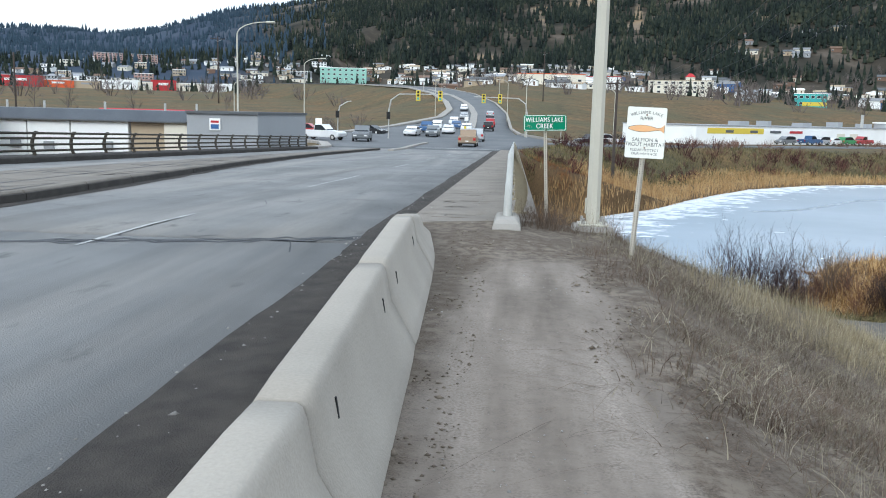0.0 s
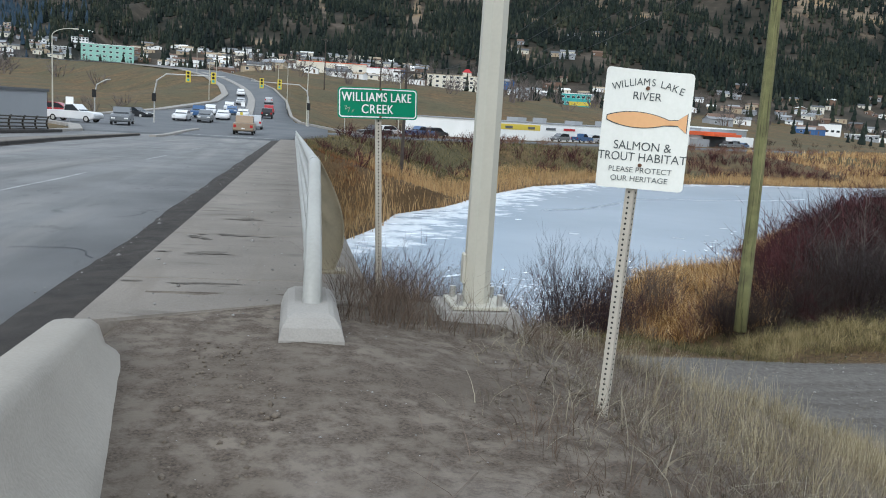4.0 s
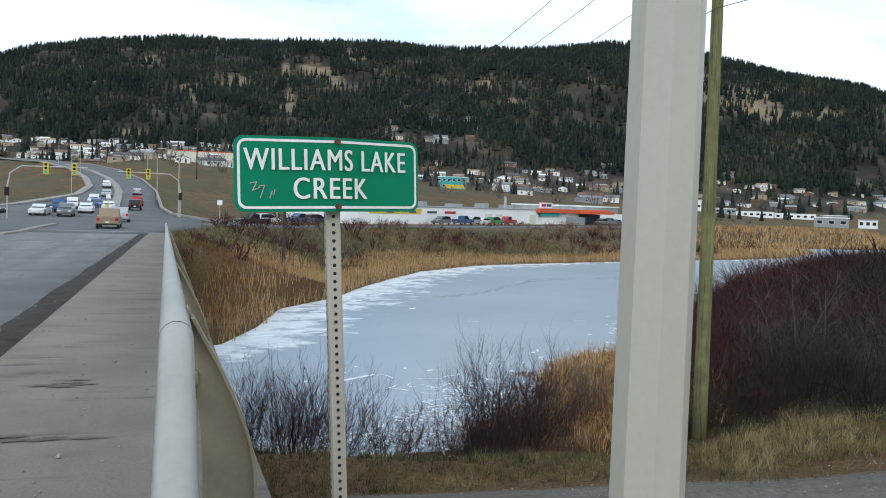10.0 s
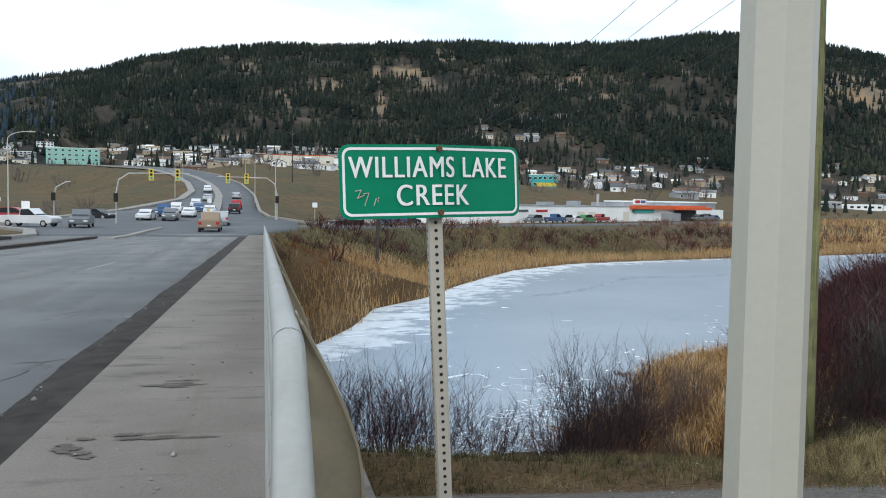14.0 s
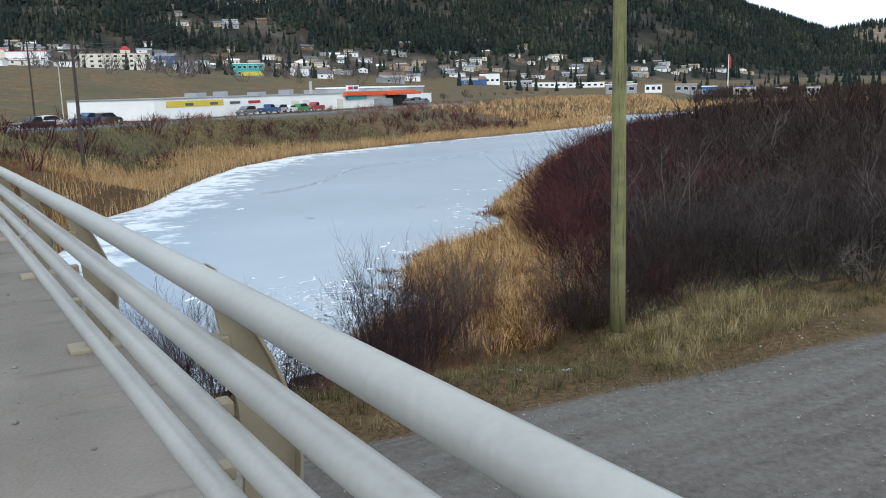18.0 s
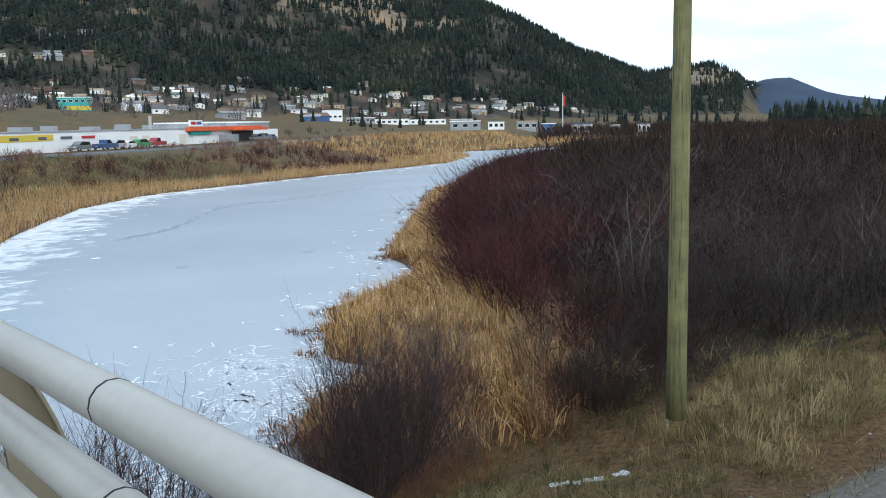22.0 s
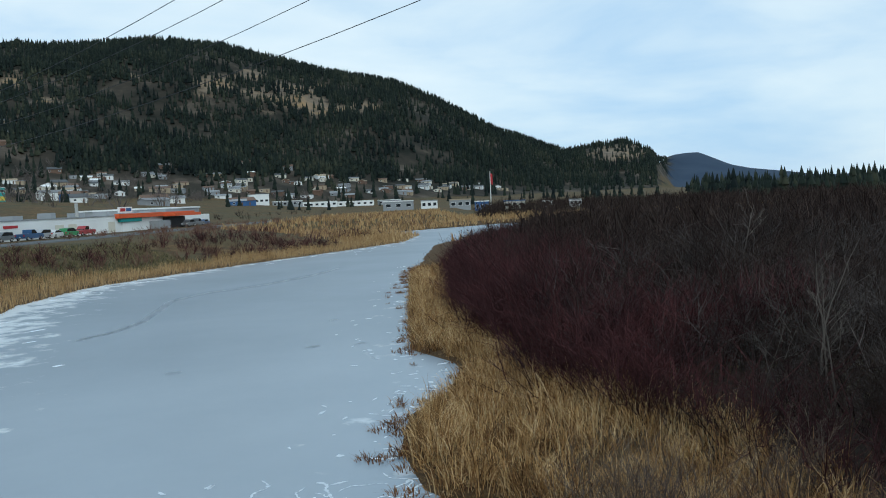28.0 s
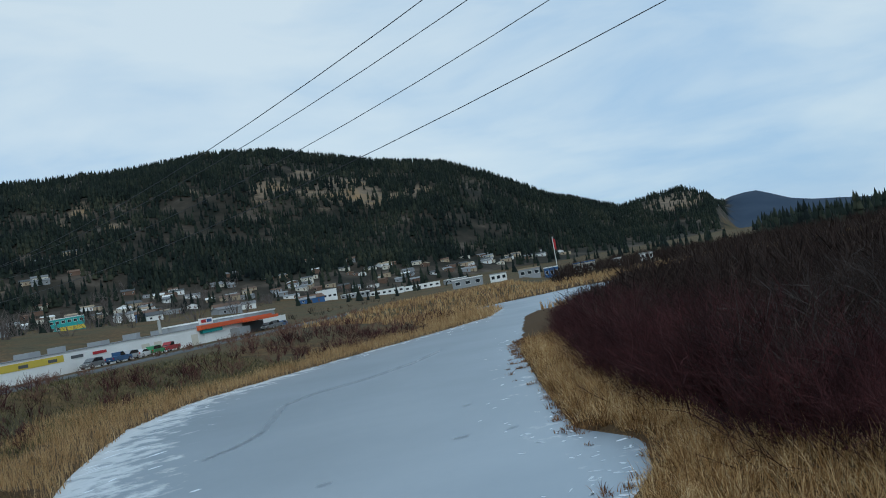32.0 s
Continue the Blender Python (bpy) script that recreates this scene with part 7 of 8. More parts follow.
q_.inputs["Base Color"].default_value, q_.inputs["Roughness"].default_value = (0.02, 0.025, 0.03, 1), 0.08
ROOFS = [P_DGREY, M_ROOFG, P_BROWN, P_GREY, P_DGREY, P_BROWN, M_ROOFG, P_TAN]
WALLS = [P_WHITE, P_CREAM, P_TAN, P_GREY, P_WHITE, P_BLUE, P_BROWN, P_CREAM]


def gable(par, w, d, z0, rise, material, over=0.4, along_x=True):
    hw, hd = w / 2 + over, d / 2 + over
    t = 0.18
    if along_x:
        prof = [(-hd, z0), (0, z0 + rise), (hd, z0), (hd, z0 + t), (0, z0 + rise + t), (-hd, z0 + t)]
        bm = extrude(prof, -hw, hw)
    else:
        prof = [(-hw, z0), (0, z0 + rise), (hw, z0), (hw, z0 + t), (0, z0 + rise + t), (-hw, z0 + t)]
        bm = extrude(prof, -hd, hd)
        bmesh.ops.transform(bm, matrix=pose(0, 0, 0, 0, 0, 90), verts=bm.verts)
    return part("roof", bm, material, par)


def gable_wall(w, d, h, rise, along_x=True):
    if along_x:
        return extrude([(-d / 2, -1.2), (d / 2, -1.2), (d / 2, h), (0, h + rise * 0.93), (-d / 2, h)], -w / 2, w / 2)
    bm = extrude([(-w / 2, -1.2), (w / 2, -1.2), (w / 2, h), (0, h + rise * 0.93), (-w / 2, h)], -d / 2, d / 2)
    bmesh.ops.transform(bm, matrix=pose(0, 0, 0, 0, 0, 90), verts=bm.verts)
    return bm


def house(x, y, w, d, h, wall, roof, rot=0.0, rise=1.6, flat=False, label="", wins=3, group="town houses", name="house"):
    z = min(lz(x + a, y + b) for a in (-3, 3) for b in (-3, 3)) + 0.2
    par = thing(name, label, "house" if name == "house" else "building", pose(x, y, z, 0, 0, rot), group)
    ax = w >= d
    if flat:
        part("wall", boxbm(-w / 2, w / 2, -d / 2, d / 2, -1.2, h), wall, par)
        part("roof", boxbm(-w / 2 - 0.15, w / 2 + 0.15, -d / 2 - 0.15, d / 2 + 0.15, h, h + 0.35, 0.03), roof, par)
    else:
        part("wall", gable_wall(w, d, h, rise, ax), wall, par)
        gable(par, w, d, h, rise, roof, 0.4, ax)
    k = max(1, wins)
    for i in range(k):
        cx = -w / 2 + w * (i + 0.5) / k
        if i == k // 2 and k > 1:
            part("door", boxbm(cx - 0.45, cx + 0.45, -d / 2 - 0.05, -d / 2 + 0.05, 0.0, 2.05), P_BROWN, par)
        else:
            win = part("window", boxbm(cx - 0.75, cx + 0.75, -d / 2 - 0.05, -d / 2 + 0.05, 0.9, 2.1), P_WHITE, par)
            part("pane", boxbm(cx - 0.65, cx + 0.65, -d / 2 - 0.07, -d / 2 - 0.051, 1.0, 2.0), M_GLASS, win)
    if h > 4.5:
        for i in range(k):
            cx = -w / 2 + w * (i + 0.5) / k
            win = part("window", boxbm(cx - 0.7, cx + 0.7, -d / 2 - 0.05, -d / 2 + 0.05, 3.4, 4.5), P_WHITE, par)
            part("pane", boxbm(cx - 0.6, cx + 0.6, -d / 2 - 0.07, -d / 2 - 0.051, 3.5, 4.4), M_GLASS, win)
    return par


def white_shop():
    """Long low white retail building with an orange fascia, doors and roof units; its front faces the lake."""
    a, b = Vector((35.6, 164.6, 0)), Vector((157, 252, 0))
    ang = math.degrees(math.atan2(b.y - a.y, b.x - a.x))
    L = (b - a).length
    par = thing("long_shop", "long low white shop building with teal and orange fascia", "shop building", pose(a.x, a.y, -3.05, 0, 0, ang))
    D = 20
    part("wall", boxbm(0, 66, 0, D, -1, 3.55), P_WHITE, par, "white painted wall")
    part("wall", boxbm(66.05, 98, 0.2, D, -1, 3.5), P_WHITE, par, "white painted wall")
    part("wall", boxbm(98.05, 130, 6, D + 6, -1, 2.9), P_WHITE, par, "white painted wall")
    part("parapet", boxbm(-0.2, 66.2, -0.15, D, 3.55, 3.75), P_GREY, par)
    part("fascia", boxbm(65, 104, -1.0, 0.15, 3.0, 4.0, 0.03), P_ORANGE, par, "bright orange fascia band")
    part("canopy", boxbm(86, 101, -4.0, -1.02, 2.9, 3.6, 0.03), P_ORANGE, par, "orange canopy")
    # no opening here: a flat dark panel stands for the bay's shade
    part("shadow_bay", boxbm(88, 100, -0.05, 0.19, -0.2, 2.8), P_DGREY, par, "dark panel painted as the shade inside a bay")
    part("fascia", boxbm(66.5, 76, -0.5, 0.18, 2.2, 2.98, 0.02), P_TEAL, par, "teal fascia band")
    part("sign_band", boxbm(3.0, 19, -0.06, -0.003, 2.1, 3.2), P_YELLOW, par, "yellow sign band")
    for x, w, m in ((8, 2.2, P_DGREY), (15, 2.2, P_DGREY), (21, 3.2, P_DGREY), (27, 4.0, P_RED)):
        part("lettering_bar", boxbm(x, x + w, -0.10, -0.062 if x < 19 else -0.004, 2.3, 2.8), m, par)
    for x in (42.5, 47, 62):
        part("roller_door", boxbm(x, x + 2.8, -0.06, -0.003, -0.4, 2.4), P_CREAM, par)
    part("roller_door", boxbm(68, 75, -0.06, 0.197, -0.4, 2.1), P_WHITE, par)
    part("side_shed", boxbm(81, 87, -2.2, 0.19, -0.6, 2.0, 0.03), P_GREY, par)
    sg = part("roof_sign", boxbm(68, 74, 0.6, 0.9, 4.2, 5.5), P_WHITE, par, "white roof sign")
    part("lettering_bar", boxbm(68.6, 70.8, 0.55, 0.598, 4.5, 5.2), P_RED, sg)
    part("lettering_bar", boxbm(71.2, 73.5, 0.55, 0.598, 4.5, 5.2), P_BLUE, sg)
    rng = random.Random(6)
    for i in range(9):
        x = 20 + i * 11 + rng.uniform(-2, 2)
        part("roof_unit", boxbm(x, x + rng.uniform(1.2, 3.5), 8, 11, 3.5, 4.2 + rng.uniform(0, 0.8), 0.03), P_GREY, par)
    part("flue", tube([(57, 4, 3.4), (57, 4, 6.6)], 0.35, 10), M_STEEL, par)
    part("side_window", boxbm(108, 112, 5.9, 5.997, 0.2, 1.8), M_GLASS, par)
    back = thing("back_shop", "grey and white flat roofed shop behind the long white one", "shop building", pose(a.x + 75, a.y + 72, -3.0, 0, 0, ang))
    part("wall", boxbm(0, 40, 0, 16, -1, 4.8), P_GREY, back)
    part("roof", boxbm(-0.3, 40.3, -0.3, 16.3, 4.8, 5.2), P_WHITE, back)


white_shop()


def flat_block(name, x, y, w, d, h, wall, label, rot=0.0, z=None, floors=0, bays=0, roof=None, category="building"):
    z = lz(x, y) if z is None else z
    par = thing(name, label, category, pose(x, y, z, 0, 0, rot), "town buildings")
    part("wall", boxbm(-w / 2, w / 2, -d / 2, d / 2, -2, h), wall, par)
    part("roof", boxbm(-w / 2 - 0.2, w / 2 + 0.2, -d / 2 - 0.2, d / 2 + 0.2, h, h + 0.4, 0.04), roof or P_GREY, par)
    for f in range(floors):
        for i in range(bays):
            cx = -w / 2 + w * (i + 0.5) / bays
            ww = min(0.32 * w / bays, 1.1)
            z0 = h * (f + 0.30) / floors
            win = part("window", boxbm(cx - ww, cx + ww, -d / 2 - 0.06, -d / 2 + 0.02, z0, z0 + 1.5), P_WHITE, par)
            part("pane", boxbm(cx - ww + 0.1, cx + ww - 0.1, -d / 2 - 0.09, -d / 2 - 0.061, z0 + 0.1, z0 + 1.4), M_GLASS, win)
    return par


cy = flat_block("lodge", 172.6, 525, 18.5, 12, 7.2, P_TEAL, "turquoise two storey building with a yellow lower band", -18, lz(172.6, 525), 2, 6, P_WHITE)
part("lower_band", boxbm(-4, 9.2, -6.12, -6.003, 0.3, 2.6), P_YELLOW, cy, "yellow band")
ho = flat_block("hotel", 112, 601, 42, 16, 9.0, P_CREAM, "cream three storey hotel with a small roof turret", -12, lz(112, 601), 3, 9, P_TAN)
part("turret", boxbm(3, 9, -7, 0, 9.0, 11.5, 0.05), P_CREAM, ho)
part("turret_roof", loft([[(2.6, -7.4, 11.5), (9.4, -7.4, 11.5), (9.4, 0.4, 11.5), (2.6, 0.4, 11.5)], [(5, -4.5, 14), (7, -4.5, 14), (7, -2.5, 14), (5, -2.5, 14)]]), P_RED, ho)
flat_block("red_roof_restaurant", 56, 568, 24, 14, 7.0, P_WHITE, "white restaurant with a bright red roof", -8, lz(56, 568), 1, 5, P_RED)
flat_block("shop", 22, 520, 40, 12, 6.0, P_CREAM, "cream shop with an orange front band", -5, lz(22, 520), 1, 6, P_ORANGE)
flat_block("white_depot", 336, 508, 13, 12, 6.5, P_WHITE, "white two storey depot on the slope", -30, None, 1, 4, P_WHITE)
for x, y, w, m in ((358, 506, 20, P_GREY), (384, 504, 24, P_WHITE), (412, 498, 26, P_WHITE), (438, 490, 16, P_GREY)):
    flat_block("row_building", x, y, w, 9, 3.2, m, "long low pale building on the slope", -35, None, 1, 6, P_WHITE)
for az, w, h, m, r in ((42.3, 13, 3.4, P_GREY, P_WHITE), (44.3, 7, 3.0, P_WHITE, P_GREY), (46.3, 9, 3.4, P_GREY, P_TAN), (47.7, 6, 3.8, P_BLUE, P_WHITE), (49.8, 9, 3.2, P_CREAM, P_BLUE), (51.9, 4, 2.6, P_WHITE, P_WHITE), (53.7, 5, 2.6, P_WHITE, P_GREY)):
    x, y = 1.5 + 385 * math.sin(radians(az)), 10 + 385 * math.cos(radians(az))
    flat_block("works_shed", x, y, w, 8, h, m, "low works shed by the marsh", -az, lz(x, y) + 0.3, 1, 3, r)

rng = random.Random(77)
HL = ["white house with a dark roof on the hillside", "cream house with a brown roof below the forest", "small tan house among the trees", "grey house with a pale roof on the slope"]
cnt = 0
while cnt < 40:
    az = rng.uniform(-14, 58)
    r = rng.choice([rng.uniform(490, 580), rng.uniform(520, 680), rng.uniform(560, 780)]) + max(0, az - 30) * rng.uniform(0, 6)
    x, y = 1.5 + r * math.sin(math.radians(az)), 10 + r * math.cos(math.radians(az))
    v = -0.58 * x + 0.815 * y
    if v < 215 or road_xl(y) - 12 < x < road_xr(y) + 12 or (150 < x < 195 and 480 < y < 545) or (85 < x < 140 and 560 < y < 625):
        continue
    wl_, rf = rng.choice(WALLS), rng.choice(ROOFS + [P_WHITE])
    house(x, y, rng.uniform(8, 17), rng.uniform(7, 10), rng.choice([2.8, 3.0, 5.2]), wl_, rf, -az * 0.8 + rng.uniform(-25, 25), rng.uniform(1.2, 2.2), rng.random() < 0.25, HL[cnt % 4], 2)
    cnt += 1
def at_el(az, el):
    """The place on the hill at that bearing and height above the level."""
    r = np.linspace(float(toe_r(az)), float(ridge_r(az)), 200)
    x, y = 1.5 + r * math.sin(math.radians(az)), 10 + r * math.cos(math.radians(az))
    e = np.degrees(np.arctan2(land(x, y) - 1.3, r))
    i = int(np.argmax(e >= el))
    return float(x[i]), float(y[i])


def on_slope(az, el):
    """The first place on the town's slope at that bearing and height above the level."""
    r = np.linspace(280, 1350, 360)
    x, y = 1.5 + r * math.sin(math.radians(az)), 10 + r * math.cos(math.radians(az))
    i = int(np.argmax(np.degrees(np.arctan2(land(x, y) - 1.3, r)) >= el))
    return float(x[i]), float(y[i])


for k in range(300):
    az = rng.uniform(-20, 50) if k < 225 else rng.uniform(-20, 6)
    lo_, hi_ = np.interp(az, [-17, 5, 18, 22, 28, 35, 40, 48, 54], [1.9, 1.8, 1.35, 1.0, 0.9, 0.45, 0.35, 0.3, 0.0]), np.interp(az, [-17, 5, 18, 27, 34, 40, 48, 54], [3.2, 3.2, 2.2, 2.45, 2.1, 1.6, 0.9, 0.5])
    x, y = on_slope(az, rng.uniform(lo_, hi_))
    if road_xl(y) - 12 < x < road_xr(y) + 12 or math.hypot(x, y) < 400 or (85 < x < 140 and 560 < y < 625) or (150 < x < 195 and 480 < y < 545):
        continue
    house(x, y, rng.uniform(6.5, 11.5), rng.uniform(6, 8), rng.choice([2.2, 2.4, 2.6, 2.8]), rng.choice([P_WHITE, P_WHITE, P_CREAM, P_GREY, P_TAN, P_BROWN]), rng.choice(ROOFS + [P_WHITE, P_GREY, P_DGREY]), -az + rng.uniform(-20, 20), rng.uniform(0.9, 1.5), rng.random() < 0.2, HL[k % 4], 2)
for k in range(26):
    az, el = rng.choice([(rng.uniform(13.5, 20.5), rng.uniform(4.0, 5.6)), (rng.uniform(0, 45), rng.uniform(2.3, 3.0))])
    x, y = at_el(az, el)
    house(x, y, rng.uniform(9, 15), 8, 3.0, rng.choice([P_TAN, P_GREY, P_BROWN, P_CREAM]), rng.choice([P_DGREY, M_ROOFG, P_BROWN]), -az, 1.8, False, "house high on the wooded hillside", 3)

# left side: strip mall on the rise, town blocks behind, sheds below the bridge
for az, w, h, m, lab in ((-31.2, 34, 7, P_RED, "red fronted store in the strip mall"), (-28.9, 20, 5, P_ORANGE, "orange fronted store in the strip mall"), (-27.3, 17, 5, P_TAN, "tan store in the strip mall"), (-26.0, 14, 6, P_WHITE, "white gabled store in the strip mall"), (-24.9, 13, 6.5, P_WHITE, "white store in the strip mall"), (-23.9, 10, 5.5, P_CREAM, "cream store in the strip mall"), (-22.8, 17, 7.0, P_RED, "tall red fronted store in the strip mall"), (-21.2, 20, 5.5, P_CREAM, "cream store in the strip mall"), (-19.4, 22, 5.5, P_WHITE, "white store in the strip mall")):
    x, y = 1.5 + 650 * math.sin(radians(az)), 10 + 650 * math.cos(radians(az))
    b = flat_block("mall_store", x, y, w, 14, h, m, lab, -az * 0.8, lz(x, y) + 0.2, 0, 0, P_WHITE if m is not P_RED else P_RED)
    part("lettering_bar", boxbm(-w * 0.2, w * 0.2, -7.15, -7.02, h * 0.55, h * 0.78), P_WHITE if m in (P_RED, P_ORANGE) else P_GREY, b)
for k in range(90):
    az = rng.uniform(-46, -12)
    r = rng.uniform(680, 980)
    x, y = 1.5 + r * math.sin(math.radians(az)), 10 + r * math.cos(math.radians(az))
    if road_xl(y) - 14 < x < road_xr(y) + 14:
        continue
    if rng.random() < 0.45:
        flat_block("town_block", x, y, rng.uniform(9, 20), 10, rng.uniform(3, 5.5), rng.choice([P_WHITE, P_CREAM, P_GREY, P_WHITE, P_TAN, P_PINK]), "pale town block below the hill", rng.uniform(-10, 30), None, 2, 5, rng.choice([P_WHITE, P_GREY]))
    else:
        house(x, y, rng.uniform(8, 12), 8, 3.0, rng.choice([P_WHITE, P_CREAM, P_GREY, P_WHITE, P_TAN]), rng.choice([P_DGREY, M_ROOFG, P_BROWN, P_GREY, P_WHITE]), rng.uniform(-20, 40), 1.6, False, HL[k % 4], 3)
for az, w in ((-25.9, 0.0285), (-23.8, 0.0265)):
    x, y = at_el(az, 2.65)
    flat_block("apartment_block", x, y, w * math.hypot(x, y), 14, 0.0095 * math.hypot(x, y), P_PINK, "pink brick apartment block below the far hill", -az, None, 4, 8, P_GREY)
flat_block("mint_building", -150, 760, 40, 14, 11, P_MINT, "pale mint office building in town", 8, lz(-150, 760) + 2, 3, 8, P_WHITE)
xs = [-88, -76, -64, -52, -40, -28, -16]
for k, x in enumerate(xs):
    b = house(x - 60, 700, 20, 12, 5, rng.choice(WALLS), rng.choice(ROOFS), 10, 2, True, "flat roofed shop in town", 4, name="town_shop")


def metal_shed():
    par = thing("metal_shed", "long low white shed with a slate-grey metal fascia below the bridge", "shed", pose(0, 0, 0))
    joints = (-40.1, -37.97, -34.6, -32.05, -28.93, -24.76, -22.3, -20.6)
    for a, b in zip(joints, joints[1:]):
        dark = -25 < a < -24
        part("panel", boxbm(a + 0.05, b - 0.05, 55 + (0.25 if dark else 0), 56, -4.5, 0.42), P_TAN if dark else (P_WHITE if a < -24 else P_CREAM), par, "brown open bay" if dark else "pale wall panel")
    part("wall", boxbm(-40.1, -20.6, 56.02, 68, -4.5, 0.42), P_DGREY, par)
    part("fascia", extrude([(54.75, 0.43), (68.5, 0.43), (68.5, 1.2), (55.3, 1.2), (54.75, 0.52)], -40.3, -20.55), M_SLATE, par, "slate-grey metal fascia")
    part("gutter", boxbm(-40.3, -20.55, 54.63, 54.746, 0.40, 0.50, 0.01), P_DGREY, par)
    part("end_bay", boxbm(-20.5, -15.6, 54.6, 68, -4.5, 1.1), P_GREY, par, "grey metal clad end bay")
    part("roof_edge", boxbm(-20.52, -15.5, 54.4, 68.2, 1.1, 1.28), P_DGREY, par)
    sg = part("sign", boxbm(-18.9, -18.15, 54.5, 54.59, 0.0, 0.8), P_WHITE, par, "small white sign")
    part("lettering_bar", boxbm(-18.8, -18.25, 54.47, 54.499, 0.5, 0.65), P_RED, sg)
    part("lettering_bar", boxbm(-18.8, -18.25, 54.47, 54.499, 0.1, 0.4), P_BLUE, sg)
    bd = part("roof_board", boxbm(-36.2, -34.0, 54.66, 54.74, 0.53, 1.12), P_WHITE, par, "small white board on the fascia")
    part("lettering_bar", boxbm(-35.8, -34.4, 54.63, 54.659, 0.72, 0.92), P_GREY, bd)
    for x in (-39.2, -36.4, -33.5, -28.8, -24.2, -21.8):
        part("vent", tube([(x, 60, 1.1), (x, 60, 1.75)], 0.09, 8), M_STEEL, par)
    for x, z in ((-34.9, 0.0), (-33.2, -1.2), (-36.8, -1.9), (-30.8, -1.3), (-26.6, -1.2)):
        part("wall_box", boxbm(x, x + 0.7, 54.8, 54.997, z - 0.3, z + 0.25, 0.02), P_GREY if z < 0 else P_DGREY, par)
    # tan shop with a lean-to roof and a name board
    p2 = thing("battery_shop", "tan shop building with a dark roof edge and name board", "shop building", pose(0, 0, 0))
    part("wall", boxbm(-56, -38.45, 42, 54, -4.5, 1.64), P_CREAM, p2, "cream wall")
    part("coping", boxbm(-56.2, -38.3, 41.8, 54.2, 1.64, 1.92), P_OLIVE, p2, "olive coping")
    part("back_wall", boxbm(-38.4, -34.8, 47, 54, 0.5, 1.66), M_SLATE, p2)
    for k in range(14):
        part("board", boxbm(-38.4, -31.6, 42.0 + 0.006 * (k % 2), 43.0, -4.5 + 0.34 * k, -4.5 + 0.34 * k + 0.325), P_TAN, p2)
    part("lean_to_roof", extrude([(41.0, 0.90), (47, 1.46), (47, 1.38), (41.0, 0.82)], -38.4, -30.6), M_ROOFG, p2, "grey metal lean-to roof")
    part("roof_fascia", boxbm(-38.4, -30.5, 40.9, 41.0, 0.34, 0.92, 0.01), P_DGREY, p2, "dark roof fascia")
    part("side_fascia", boxbm(-30.6, -30.5, 41.01, 47, 0.34, 0.92, 0.01), P_DGREY, p2)
    part("porch_post", tube([(-30.9, 41.3, -4.5), (-30.9, 41.3, 0.5)], 0.07, 8), P_DGREY, p2)
    sg = part("name_board", boxbm(-42.6, -39.35, 41.8, 41.99, 0.2, 1.3), P_WHITE, p2, "white name board")
    part("lettering_bar", boxbm(-42.45, -41.25, 41.77, 41.798, 1.07, 1.23), M_INK, sg)
    for body, x, z in (("BATTERY", -40.35, 1.15), ("HEADQUARTERS", -40.95, 0.90), ("ALL MAKES", -40.95, 0.63), ("ALL MODELS", -40.95, 0.37)):
        me = text_mesh(body, 0.27)
        ob = put("lettering", me, M_INK, sg, "black lettering")
        ob.location, ob.rotation_euler = (x, 41.79, z), (radians(90), 0, 0)
    rl = thing("red_roof_shed", "low building with a pinkish red metal roof", "shed", pose(-39.5, 92, -3.2, 0, 0, 0))
    part("wall", boxbm(-5, 5, -4, 4, -1, 3.0), P_CREAM, rl)
    gable(rl, 10, 8, 3.0, 1.25, P_RED)
    cb = thing("brick_hut", "small brick-red hut by the side street", "hut", pose(-43, 150, lz(-43, 150), 0, 0, 0))
    part("wall", boxbm(-4, 4, -3, 3, -1, 3.0), P_RED, cb)
    part("roof", boxbm(-4.3, 4.3, -3.3, 3.3, 3.0, 3.6), P_WHITE, cb)


metal_shed()
flag = thing("flagpole", "tall white flagpole with a hanging red and white flag", "flagpole", pose(438, 392, lz(438, 392)))
part("pole", tube([(0, 0, -1), (0, 0, 22)], [0.3, 0.2], 6), M_WHITE, flag)
part("flag", loft([[(0.2, -0.1, 21), (0.2, 0.1, 21), (0.2, 0.1, 14), (0.2, -0.1, 14)], [(2.0, -0.4, 20), (2.0, -0.2, 20), (2.0, -0.2, 13.2), (2.0, -0.4, 13.2)]]), P_RED, flag)


# ---- traffic lights and small signs at the crossing ----
def signal_mast(x, y, z, h, reach, heads, label, sgn=1):
    par = thing("traffic_signal", label, "traffic signal", pose(x, y, z), "traffic signals")
    pts = [(0, 0, 0), (0, 0, h * 0.6), (sgn * 0.3, 0, h * 0.85), (sgn * 1.4, 0, h * 0.98), (sgn * reach, 0, h)]
    part("mast", tube(pts, [0.11, 0.10, 0.09, 0.08, 0.06], 8), M_STEEL, par, "grey steel mast arm")
    for hx in heads:
        hd = part("signal_head", boxbm(sgn * hx - 0.3, sgn * hx + 0.3, -0.22, 0.0, h - 0.95, h + 0.45, 0.03), P_YELLOW, par, "yellow signal head")
        for i, c in enumerate((M_DARK, M_DARK, P_TEAL)):
            part("lens", tube([(sgn * hx, -0.26, h + 0.2 - 0.42 * i), (sgn * hx, -0.225, h + 0.2 - 0.42 * i)], 0.16, 10), c, hd)
    hd = part("side_head", boxbm(-0.25, 0.25, -0.35, -0.13, 2.6, 3.6, 0.03), M_DARK, par)
    return par


